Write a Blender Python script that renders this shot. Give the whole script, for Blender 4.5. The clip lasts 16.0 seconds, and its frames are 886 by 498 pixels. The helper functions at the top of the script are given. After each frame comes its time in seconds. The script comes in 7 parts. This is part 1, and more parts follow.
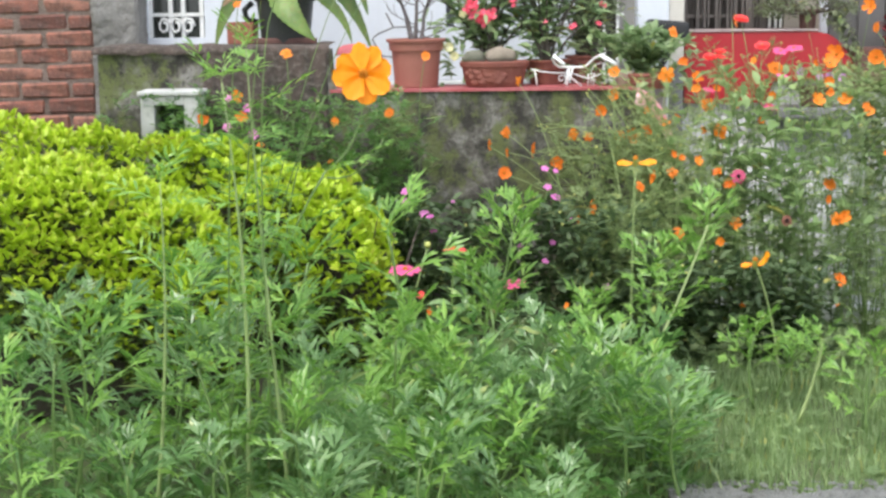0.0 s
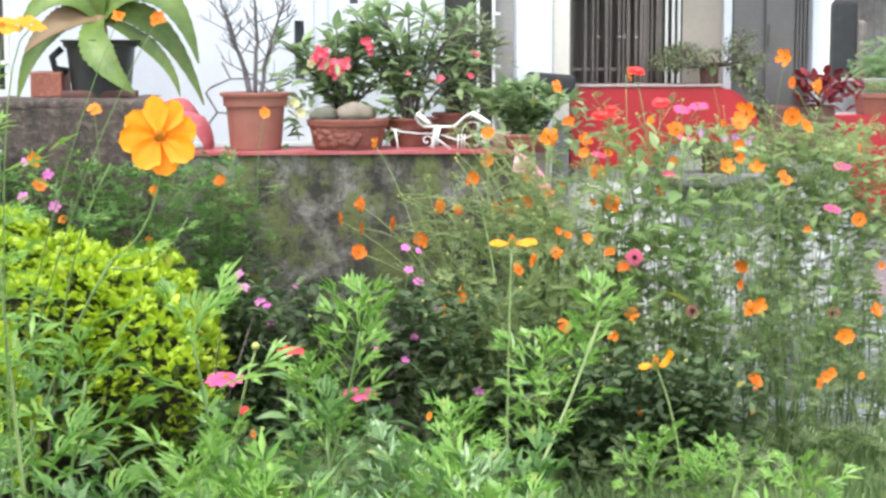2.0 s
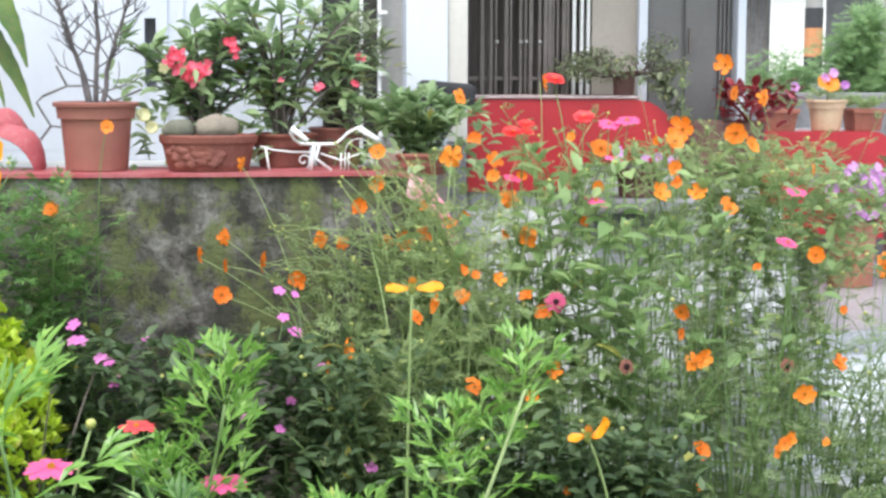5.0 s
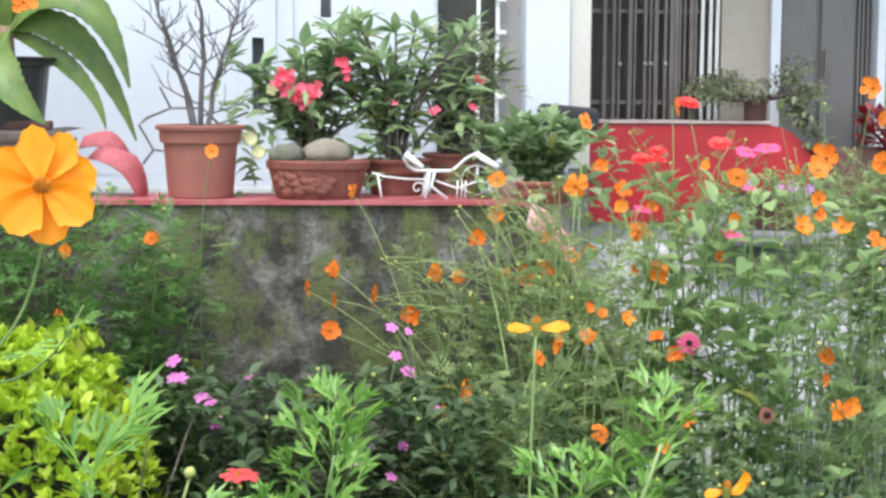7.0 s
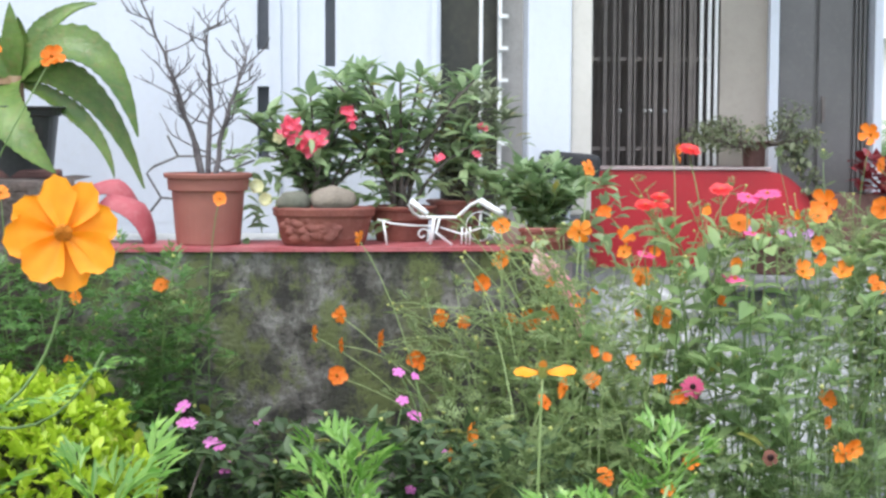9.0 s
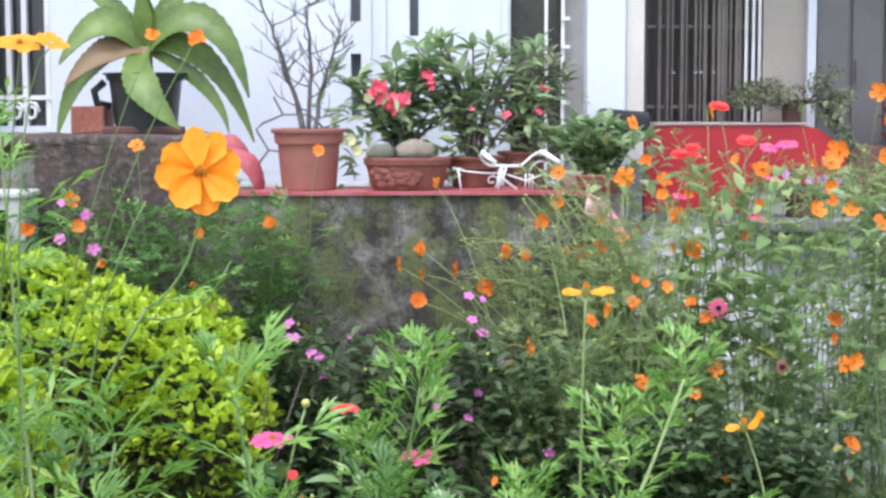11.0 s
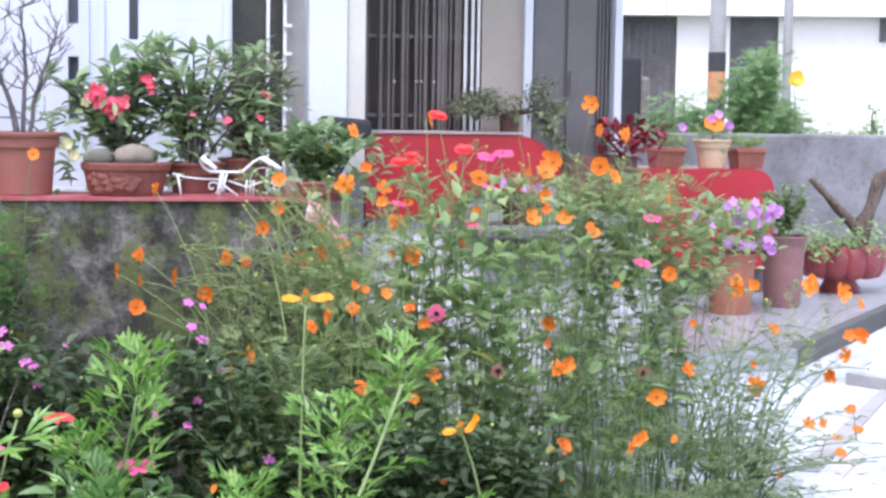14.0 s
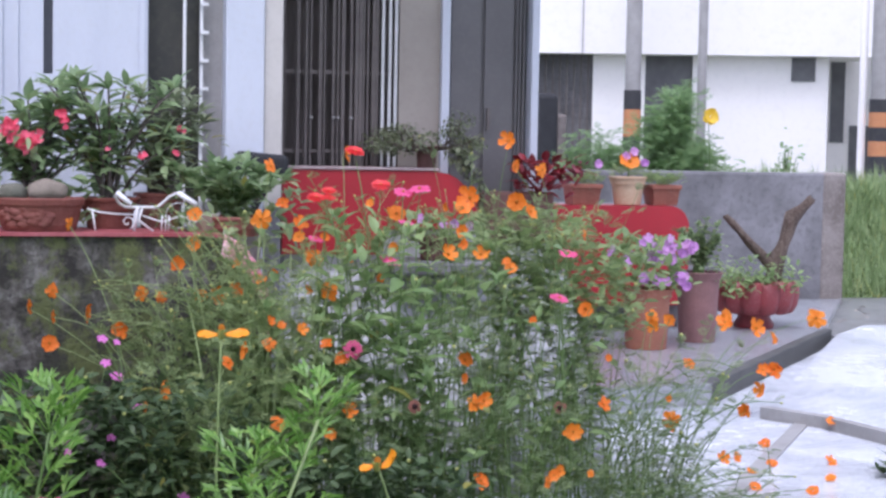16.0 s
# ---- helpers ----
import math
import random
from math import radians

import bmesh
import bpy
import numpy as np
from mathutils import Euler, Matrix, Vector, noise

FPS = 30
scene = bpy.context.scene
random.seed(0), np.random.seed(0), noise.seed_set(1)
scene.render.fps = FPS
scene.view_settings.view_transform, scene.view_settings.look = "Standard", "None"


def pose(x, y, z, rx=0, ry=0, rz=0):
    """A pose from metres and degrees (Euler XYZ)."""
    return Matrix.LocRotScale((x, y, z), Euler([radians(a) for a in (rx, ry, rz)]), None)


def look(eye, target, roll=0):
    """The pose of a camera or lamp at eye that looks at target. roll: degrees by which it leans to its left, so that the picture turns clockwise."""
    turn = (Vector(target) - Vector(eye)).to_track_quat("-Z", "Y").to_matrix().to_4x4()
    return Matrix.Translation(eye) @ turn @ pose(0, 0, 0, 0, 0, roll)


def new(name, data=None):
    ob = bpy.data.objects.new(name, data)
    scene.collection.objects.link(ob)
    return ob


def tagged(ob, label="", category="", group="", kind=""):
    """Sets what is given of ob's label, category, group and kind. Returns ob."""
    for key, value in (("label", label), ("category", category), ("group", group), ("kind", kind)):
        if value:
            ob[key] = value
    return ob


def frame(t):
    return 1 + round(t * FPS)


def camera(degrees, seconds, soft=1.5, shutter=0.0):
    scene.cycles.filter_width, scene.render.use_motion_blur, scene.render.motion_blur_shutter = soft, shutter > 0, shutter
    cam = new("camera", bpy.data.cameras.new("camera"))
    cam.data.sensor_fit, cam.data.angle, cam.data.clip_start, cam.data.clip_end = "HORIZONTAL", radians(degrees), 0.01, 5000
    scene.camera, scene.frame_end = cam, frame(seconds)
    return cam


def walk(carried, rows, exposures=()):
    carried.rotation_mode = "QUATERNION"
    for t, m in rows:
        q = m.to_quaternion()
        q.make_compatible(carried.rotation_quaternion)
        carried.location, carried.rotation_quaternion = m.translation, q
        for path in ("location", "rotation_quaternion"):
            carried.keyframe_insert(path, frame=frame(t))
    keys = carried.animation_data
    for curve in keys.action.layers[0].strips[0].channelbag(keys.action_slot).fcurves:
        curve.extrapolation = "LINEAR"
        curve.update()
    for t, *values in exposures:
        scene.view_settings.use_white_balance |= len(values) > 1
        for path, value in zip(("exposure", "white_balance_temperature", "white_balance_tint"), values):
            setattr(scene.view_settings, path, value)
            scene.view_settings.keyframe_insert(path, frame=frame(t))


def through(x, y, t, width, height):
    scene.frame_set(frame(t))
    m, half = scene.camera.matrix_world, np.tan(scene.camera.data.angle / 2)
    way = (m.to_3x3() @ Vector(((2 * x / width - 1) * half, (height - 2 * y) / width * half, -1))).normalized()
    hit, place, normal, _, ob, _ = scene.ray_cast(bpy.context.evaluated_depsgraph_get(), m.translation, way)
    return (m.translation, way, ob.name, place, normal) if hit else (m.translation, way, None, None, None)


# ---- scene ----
cam = camera(30.0, 16.0, soft=2.7)
PATH = [
    (0, (-0.149, -1.420, 1.377), (-0.178, 0.556, 1.069), -0.68),
    (0.5, (-0.100, -1.428, 1.389), (-0.115, 0.554, 1.119), -0.57),
    (1, (-0.054, -1.343, 1.372), (-0.036, 0.641, 1.123), -0.44),
    (1.5, (-0.047, -0.465, 1.338), (0.019, 1.517, 1.073), -0.43),
    (2, (-0.010, -0.388, 1.342), (0.096, 1.594, 1.099), -0.20),
    (2.5, (0.020, -0.379, 1.336), (0.157, 1.603, 1.104), -0.25),
    (3, (0.026, -0.244, 1.332), (0.196, 1.735, 1.099), -0.10),
    (3.5, (-0.003, 0.148, 1.322), (0.238, 2.120, 1.093), 0.32),
    (3.7, (-0.086, 0.276, 1.320), (0.216, 2.240, 1.092), 0.70),
    (5.8, (0.101, 0.803, 1.268), (0.318, 2.779, 1.051), -0.30),
    (6, (0.126, 0.905, 1.219), (0.321, 2.886, 1.026), -0.13),
    (6.5, (-0.032, 0.811, 1.301), (0.165, 2.790, 1.088), 0.16),
    (7, (-0.031, 0.813, 1.300), (0.120, 2.797, 1.103), 0.41),
    (7.5, (-0.035, 0.815, 1.306), (0.120, 2.799, 1.107), 0.37),
    (8, (-0.066, 0.854, 1.299), (0.105, 2.839, 1.120), 0.52),
    (10.3, (-0.037, 0.359, 1.314), (0.077, 2.352, 1.184), 0.33),
    (10.5, (-0.022, 0.261, 1.299), (0.079, 2.254, 1.168), 0.51),
    (11, (-0.021, 0.004, 1.302), (0.018, 1.995, 1.114), -0.10),
    (11.5, (-0.021, -0.009, 1.298), (-0.015, 1.978, 1.070), -0.04),
    (12, (-0.012, -0.003, 1.299), (0.106, 1.980, 1.065), 0.47),
    (12.5, (-0.009, 0.000, 1.300), (0.186, 1.979, 1.084), 0.75),
    (13, (-0.005, -0.004, 1.298), (0.260, 1.970, 1.110), 0.91),
    (13.5, (-0.007, -0.009, 1.300), (0.298, 1.960, 1.121), 0.75),
    (14, (-0.005, -0.013, 1.304), (0.362, 1.945, 1.126), 0.86),
    (14.5, (-0.001, -0.015, 1.302), (0.430, 1.933, 1.160), 0.70),
    (15, (0.005, -0.032, 1.306), (0.501, 1.900, 1.169), 0.92),
    (15.5, (0.003, -0.024, 1.302), (0.510, 1.906, 1.174), 1.13),
    (16, (-0.002, -0.015, 1.300), (0.462, 1.926, 1.168), 1.06),
]
EXPOSURES = [
    (0.0, 0.60, 6400, 6), (0.5, 0.78, 6300, 6), (1.0, 0.84, 6300, 6), (2.0, 0.86, 6300, 6), (3.5, 0.80, 6250, 7), (6.0, 0.69, 6100, 5), (8.0, 0.62, 6050, 6),
    (10.5, 0.48, 5850, 10), (11.5, 0.83, 5850, 13), (12.5, 0.91, 5800, 14), (13.5, 0.81, 5750, 18), (14.5, 0.42, 5600, 19), (15.5, 0.05, 5600, 21), (16.0, 0.02, 5600, 21),
]

walk(cam, [(t, look(eye, target, roll)) for t, eye, target, roll in PATH], exposures=EXPOSURES)

# ---- light: a bright overcast sky, with a weak wide sun behind the thin cloud ----
world = bpy.data.worlds.new("overcast_sky")
scene.world = world
world.use_nodes = True
wn = world.node_tree.nodes
sky = wn.new("ShaderNodeTexSky")
sky.sky_type = "NISHITA"
sky.sun_disc = False
sky.sun_elevation, sky.sun_rotation = radians(58), radians(200)
sky.air_density, sky.dust_density, sky.ozone_density = 1.0, 6.0, 1.0
veil = wn.new("ShaderNodeMix")
veil.data_type = "RGBA"
veil.inputs[0].default_value = 0.65
veil.inputs[7].default_value = (9.0, 9.3, 10.0, 1)
world.node_tree.links.new(sky.outputs[0], veil.inputs[6])
world.node_tree.links.new(veil.outputs[2], wn["Background"].inputs[0])
wn["Background"].inputs[1].default_value = 0.17
sun = new("sun", bpy.data.lights.new("sun", "SUN"))
sun.data.energy, sun.data.angle, sun.data.color = 1.7, radians(18), (1.0, 0.96, 0.9)
sun.rotation_euler = (Vector((0.25, 0.55, -1.25))).to_track_quat("-Z", "Y").to_euler()


# ---- geometry helpers ----
class Geo:
    """Vertices and faces that are put together into one mesh."""

    def __init__(self):
        self.v, self.f, self.n = [], [], 0

    def add(self, v, f):
        v = np.asarray(v, float).reshape(-1, 3)
        self.v.append(v)
        self.f.extend([tuple(int(i) + self.n for i in q) for q in f])
        self.n += len(v)
        return self

    def box(self, lo, hi):
        (a, b, c), (d, e, g) = lo, hi
        v = [(a, b, c), (d, b, c), (d, e, c), (a, e, c), (a, b, g), (d, b, g), (d, e, g), (a, e, g)]
        return self.add(v, [(0, 3, 2, 1), (4, 5, 6, 7), (0, 1, 5, 4), (1, 2, 6, 5), (2, 3, 7, 6), (3, 0, 4, 7)])

    def tube(self, pts, r0, r1=None, n=5):
        pts = [Vector(p) for p in pts]
        r1 = r0 if r1 is None else r1
        v, f, m = [], [], len(pts)
        side = None
        for i, p in enumerate(pts):
            d = (pts[min(i + 1, m - 1)] - pts[max(i - 1, 0)]).normalized()
            if side is None:
                side = d.orthogonal().normalized()
            side = (side - d * side.dot(d)).normalized()
            up = d.cross(side)
            r = r0 + (r1 - r0) * i / max(m - 1, 1)
            for k in range(n):
                a = 2 * math.pi * k / n
                v.append(p + (side * math.cos(a) + up * math.sin(a)) * r)
        for i in range(m - 1):
            for k in range(n):
                f.append((i * n + k, i * n + (k + 1) % n, (i + 1) * n + (k + 1) % n, (i + 1) * n + k))
        f.append(tuple(range(n - 1, -1, -1)))
        f.append(tuple(range((m - 1) * n, m * n)))
        return self.add(v, f)

    def lathe(self, prof, n=28, at=(0, 0, 0), sx=1.0, sy=1.0):
        v, f = [], []
        for r, z in prof:
            for k in range(n):
                a = 2 * math.pi * k / n
                v.append((at[0] + r * sx * math.cos(a), at[1] + r * sy * math.sin(a), at[2] + z))
        for i in range(len(prof) - 1):
            for k in range(n):
                f.append((i * n + k, i * n + (k + 1) % n, (i + 1) * n + (k + 1) % n, (i + 1) * n + k))
        return self.add(v, f)

    def scatter(self, tv, tf, mats):
        """Copies of one small shape at many 4x4 poses."""
        tv, mats = np.asarray(tv, float), np.asarray(mats, float)
        if not len(mats):
            return self
        v = np.einsum("nij,kj->nki", mats[:, :3, :3], tv) + mats[:, None, :3, 3]
        k = len(tv)
        self.v.append(v.reshape(-1, 3))
        for i in range(len(mats)):
            o = self.n + i * k
            self.f.extend([tuple(j + o for j in q) for q in tf])
        self.n += len(mats) * k
        return self

    def extrude(self, poly, z0, z1):
        n = len(poly)
        v = [(x, y, z0) for x, y in poly] + [(x, y, z1) for x, y in poly]
        f = [tuple(range(n - 1, -1, -1)), tuple(range(n, 2 * n))]
        f += [(i, (i + 1) % n, n + (i + 1) % n, n + i) for i in range(n)]
        return self.add(v, f)

    def profile_y(self, poly, y0, y1):
        """A shape in x and z, drawn through from y0 to y1."""
        n = len(poly)
        v = [(x, y0, z) for x, z in poly] + [(x, y1, z) for x, z in poly]
        f = [tuple(range(n)), tuple(range(2 * n - 1, n - 1, -1))]
        f += [(i, n + i, n + (i + 1) % n, (i + 1) % n) for i in range(n)]
        return self.add(v, f)

    def mesh(self, name, smooth=False):
        me = bpy.data.meshes.new(name)
        me.from_pydata(np.concatenate(self.v).tolist(), [], self.f)
        me.validate()
        if smooth:
            me.polygons.foreach_set("use_smooth", [True] * len(me.polygons))
        me.update()
        return me


def softbox(lo, hi, bevel=0.006, seg=2):
    """A box with rounded edges, as a Geo."""
    bm = bmesh.new()
    bmesh.ops.create_cube(bm, size=1)
    for v in bm.verts:
        v.co = Vector([lo[i] + (hi[i] - lo[i]) * (v.co[i] + 0.5) for i in range(3)])
    bmesh.ops.bevel(bm, geom=bm.edges[:], offset=bevel, segments=seg, affect="EDGES", profile=0.5)
    g = Geo()
    bm.verts.index_update()
    g.add([v.co[:] for v in bm.verts], [[v.index for v in f.verts] for f in bm.faces])
    bm.free()
    return g


def part(name, geo, material, parent=None, label="", smooth=False, at=None):
    """Links a Geo (or a mesh that is there already) as one object under a thing or a part."""
    me = geo.mesh(name, smooth) if isinstance(geo, Geo) else geo
    if material and not me.materials:
        me.materials.append(material)
    ob = new(name, me)
    ob.parent = parent
    if at is not None:
        ob.matrix_basis = at
    return tagged(ob, label)


def thing(name, at, label, category, group="", kind=""):
    ob = new(name)
    ob.empty_display_size = 0.05
    ob.location = at
    return tagged(ob, label, category, group, kind)


def solid(name, geo, material, label, category, group="", kind="", smooth=False):
    return tagged(part(name, geo, material, None, "", smooth), label, category, group, kind)


def aim(at, way, size=1.0, spin=0.0):
    """A pose at a place whose +z looks along way."""
    q = Vector(way).to_track_quat("Z", "Y").to_matrix().to_4x4()
    return Matrix.Translation(at) @ q @ Matrix.Rotation(spin, 4, "Z") @ Matrix.Scale(size, 4)


def along(at, way, size=1.0, roll=0.0, width=1.0):
    """A pose at a place whose +x runs along way and whose +z stays up as far as it can."""
    x = Vector(way).normalized()
    up = Vector((0, 0, 1)) if abs(x.z) < 0.98 else Vector((0, 1, 0))
    y = up.cross(x).normalized()
    z = x.cross(y)
    m = Matrix((x, y, z)).transposed().to_4x4() @ Matrix.Rotation(roll, 4, "X")
    return Matrix.Translation(at) @ m @ Matrix.Diagonal((size, size * width, size, 1))


def bez(a, b, c, n=6):
    a, b, c = Vector(a), Vector(b), Vector(c)
    return [(1 - t) ** 2 * a + 2 * t * (1 - t) * b + t * t * c for t in [i / n for i in range(n + 1)]]


rnd = random.Random(11)
uni = rnd.uniform


# ---- materials ----
def material(name, rough=0.6, metal=0.0, spec=0.5):
    m = bpy.data.materials.new(name)
    m.use_nodes = True
    b = m.node_tree.nodes["Principled BSDF"]
    b.inputs["Roughness"].default_value, b.inputs["Metallic"].default_value = rough, metal
    b.inputs["Specular IOR Level"].default_value = spec
    return m, m.node_tree.nodes, m.node_tree.links, b


def coarse(nodes, links, scale, detail=6, rough=0.6, stretch=(1, 1, 1)):
    co = nodes.new("ShaderNodeTexCoord")
    mp = nodes.new("ShaderNodeMapping")
    mp.inputs["Scale"].default_value = stretch
    nz = nodes.new("ShaderNodeTexNoise")
    nz.inputs["Scale"].default_value, nz.inputs["Detail"].default_value, nz.inputs["Roughness"].default_value = scale, detail, rough
    links.new(co.outputs["Object"], mp.inputs[0])
    links.new(mp.outputs[0], nz.inputs[0])
    return nz


def ramp(nodes, links, src, stops):
    r = nodes.new("ShaderNodeValToRGB")
    e = r.color_ramp.elements
    while len(e) < len(stops):
        e.new(0.5)
    for el, (p, c) in zip(e, stops):
        el.position, el.color = p, (*c, 1)
    links.new(src, r.inputs[0])
    return r


def blend(nodes, links, fac, a, b, mode="MIX"):
    m = nodes.new("ShaderNodeMix")
    m.data_type, m.blend_type = "RGBA", mode
    for s, v in ((0, fac), (6, a), (7, b)):
        if isinstance(v, (int, float)):
            m.inputs[s].default_value = v
        elif isinstance(v, tuple):
            m.inputs[s].default_value = (*v, 1)
        else:
            links.new(v, m.inputs[s])
    return m.outputs[2]


def bump(nodes, links, b, src, strength, dist=0.01):
    n = nodes.new("ShaderNodeBump")
    n.inputs["Strength"].default_value, n.inputs["Distance"].default_value = strength, dist
    links.new(src, n.inputs["Height"])
    links.new(n.outputs[0], b.inputs["Normal"])


def worn(name, c1, c2, c3, big=3.0, fine=60.0, rough=0.7, relief=0.4, metal=0.0, stretch=(1, 1, 1), grime=0.35, dist=0.006):
    """Base colour, blotches of c2 and fine specks of c3, with relief."""
    m, nodes, links, b = material(name, rough, metal)
    n1 = coarse(nodes, links, big, 7, 0.65, stretch)
    n2 = coarse(nodes, links, fine, 4, 0.6)
    f1 = ramp(nodes, links, n1.outputs[0], [(0.38, (0, 0, 0)), (0.66, (1, 1, 1))])
    col = blend(nodes, links, f1.outputs[0], c1, c2)
    f2 = ramp(nodes, links, n2.outputs[0], [(0.5, (0, 0, 0)), (0.75, (grime, grime, grime))])
    col = blend(nodes, links, f2.outputs[0], col, c3)
    links.new(col, b.inputs["Base Color"])
    rr = nodes.new("ShaderNodeMapRange")
    rr.inputs[3].default_value, rr.inputs[4].default_value = max(rough - 0.12, 0.05), min(rough + 0.12, 1)
    links.new(n1.outputs[0], rr.inputs[0])
    links.new(rr.outputs[0], b.inputs["Roughness"])
    mix = nodes.new("ShaderNodeMath")
    mix.operation = "ADD"
    links.new(n1.outputs[0], mix.inputs[0])
    links.new(n2.outputs[0], mix.inputs[1])
    bump(nodes, links, b, mix.outputs[0], relief, dist)
    return m


def leafy(name, dark, light, rough=0.45, through=0.35, glow=(0.5, 0.7, 0.15), yellow=0.02, spec=0.5, grey=0.14):
    """Leaves: a colour of their own each, some light passing through, waxy gloss."""
    m, nodes, links, b = material(name, rough, 0.0, spec)
    dark, light = [(r + grey * (g - r), g, bl + grey * (g - bl)) for r, g, bl in (dark, light)]
    geo = nodes.new("ShaderNodeNewGeometry")
    nz = coarse(nodes, links, 5.0, 3)
    c = ramp(nodes, links, geo.outputs["Random Per Island"], [(0.0, dark), (0.55, tuple((a + d) / 2 for a, d in zip(dark, light))), (1 - yellow, light), (1.0, (0.42, 0.38, 0.08))])
    col = blend(nodes, links, nz.outputs[0], c.outputs[0], tuple(0.6 * v for v in dark))
    tint = nodes.new("ShaderNodeMix")
    tint.data_type = "RGBA"
    tint.inputs[0].default_value = 0.45
    links.new(c.outputs[0], tint.inputs[6])
    links.new(col, tint.inputs[7])
    links.new(tint.outputs[2], b.inputs["Base Color"])
    tr = nodes.new("ShaderNodeBsdfTranslucent")
    lit = blend(nodes, links, 0.5, tint.outputs[2], glow)
    lit2 = blend(nodes, links, 1.0, lit, tint.outputs[2], "MIX")
    links.new(lit2, tr.inputs[0])
    ms = nodes.new("ShaderNodeMixShader")
    ms.inputs[0].default_value = through
    links.new(b.outputs[0], ms.inputs[1])
    links.new(tr.outputs[0], ms.inputs[2])
    links.new(ms.outputs[0], nodes["Material Output"].inputs[0])
    return m


def petal(name, a, b2, tip=None, through=0.3):
    m, nodes, links, b = material(name, 0.55)
    info = nodes.new("ShaderNodeObjectInfo")
    nz = coarse(nodes, links, 40.0, 3, 0.5)
    c = ramp(nodes, links, info.outputs["Random"], [(0.0, a), (1.0, b2)])
    col = blend(nodes, links, ramp(nodes, links, nz.outputs[0], [(0.4, (0, 0, 0)), (0.7, (0.5, 0.5, 0.5))]).outputs[0], c.outputs[0], tip or b2)
    links.new(col, b.inputs["Base Color"])
    bump(nodes, links, b, nz.outputs[0], 0.3, 0.002)
    tr = nodes.new("ShaderNodeBsdfTranslucent")
    links.new(col, tr.inputs[0])
    ms = nodes.new("ShaderNodeMixShader")
    ms.inputs[0].default_value = through
    links.new(b.outputs[0], ms.inputs[1])
    links.new(tr.outputs[0], ms.inputs[2])
    links.new(ms.outputs[0], nodes["Material Output"].inputs[0])
    return m


def mossy():
    """Grey cement render with dark run-off streaks, moss and pale scuffs."""
    m, nodes, links, b = material("mossy_cement_render", 0.92)
    n1 = coarse(nodes, links, 5.0, 7, 0.65, (1, 1, 0.55))
    n2 = coarse(nodes, links, 8.0, 7, 0.68)
    n3 = coarse(nodes, links, 45.0, 5, 0.7)
    base = ramp(nodes, links, n2.outputs[0], [(0.42, (0.028, 0.026, 0.022)), (0.47, (0.085, 0.078, 0.068)), (0.53, (0.13, 0.122, 0.108)), (0.58, (0.22, 0.21, 0.195))])
    streak = ramp(nodes, links, n1.outputs[0], [(0.5, (0, 0, 0)), (0.6, (0.85, 0.85, 0.85))])
    col = blend(nodes, links, streak.outputs[0], base.outputs[0], (0.045, 0.045, 0.032))
    moss = ramp(nodes, links, coarse(nodes, links, 6.5, 7, 0.75, (1, 1, 0.7)).outputs[0], [(0.47, (0, 0, 0)), (0.56, (0.85, 0.85, 0.85))])
    col = blend(nodes, links, moss.outputs[0], col, (0.115, 0.135, 0.045))
    pits = ramp(nodes, links, n3.outputs[0], [(0.36, (0.85, 0.85, 0.85)), (0.46, (0, 0, 0))])
    col = blend(nodes, links, pits.outputs[0], col, (0.035, 0.033, 0.03))
    links.new(col, b.inputs["Base Color"])
    ad = nodes.new("ShaderNodeMath")
    ad.operation = "ADD"
    links.new(n2.outputs[0], ad.inputs[0])
    links.new(n3.outputs[0], ad.inputs[1])
    bump(nodes, links, b, ad.outputs[0], 0.8, 0.012)
    return m


def brickwork():
    """Weathered red brick: each one a tone of its own, with dark stains and pale lime."""
    m, nodes, links, b = material("red_brick", 0.92)
    info = nodes.new("ShaderNodeObjectInfo")
    tone = ramp(nodes, links, info.outputs["Random"], [(0.0, (0.15, 0.062, 0.05)), (0.5, (0.25, 0.096, 0.07)), (1.0, (0.36, 0.17, 0.125))])
    n1, n2 = coarse(nodes, links, 14.0, 6, 0.65), coarse(nodes, links, 70.0, 5, 0.65)
    col = blend(nodes, links, ramp(nodes, links, n1.outputs[0], [(0.45, (0, 0, 0)), (0.66, (0.8, 0.8, 0.8))]).outputs[0], tone.outputs[0], (0.075, 0.05, 0.045))
    col = blend(nodes, links, ramp(nodes, links, n2.outputs[0], [(0.55, (0, 0, 0)), (0.72, (0.6, 0.6, 0.6))]).outputs[0], col, (0.33, 0.24, 0.21))
    links.new(col, b.inputs["Base Color"])
    bump(nodes, links, b, n2.outputs[0], 0.8, 0.008)
    return m


M_EARTH = worn("earth_and_grass", (0.1, 0.16, 0.04), (0.06, 0.07, 0.03), (0.15, 0.2, 0.07), 4.0, 90.0, 0.95, 0.8)
M_GRAVEL = worn("gravel", (0.15, 0.15, 0.145), (0.22, 0.22, 0.215), (0.05, 0.055, 0.045), 9.0, 130.0, 0.55, 1.0, grime=0.7, dist=0.015)
M_ROAD = worn("wet_asphalt", (0.16, 0.16, 0.17), (0.24, 0.24, 0.25), (0.08, 0.08, 0.08), 1.5, 80.0, 0.35, 0.4)
M_RENDER = mossy()
M_COLUMN = worn("rough_cement_column", (0.24, 0.23, 0.225), (0.13, 0.125, 0.12), (0.12, 0.11, 0.1), 5.0, 40.0, 0.92, 0.9, grime=0.6, dist=0.012)
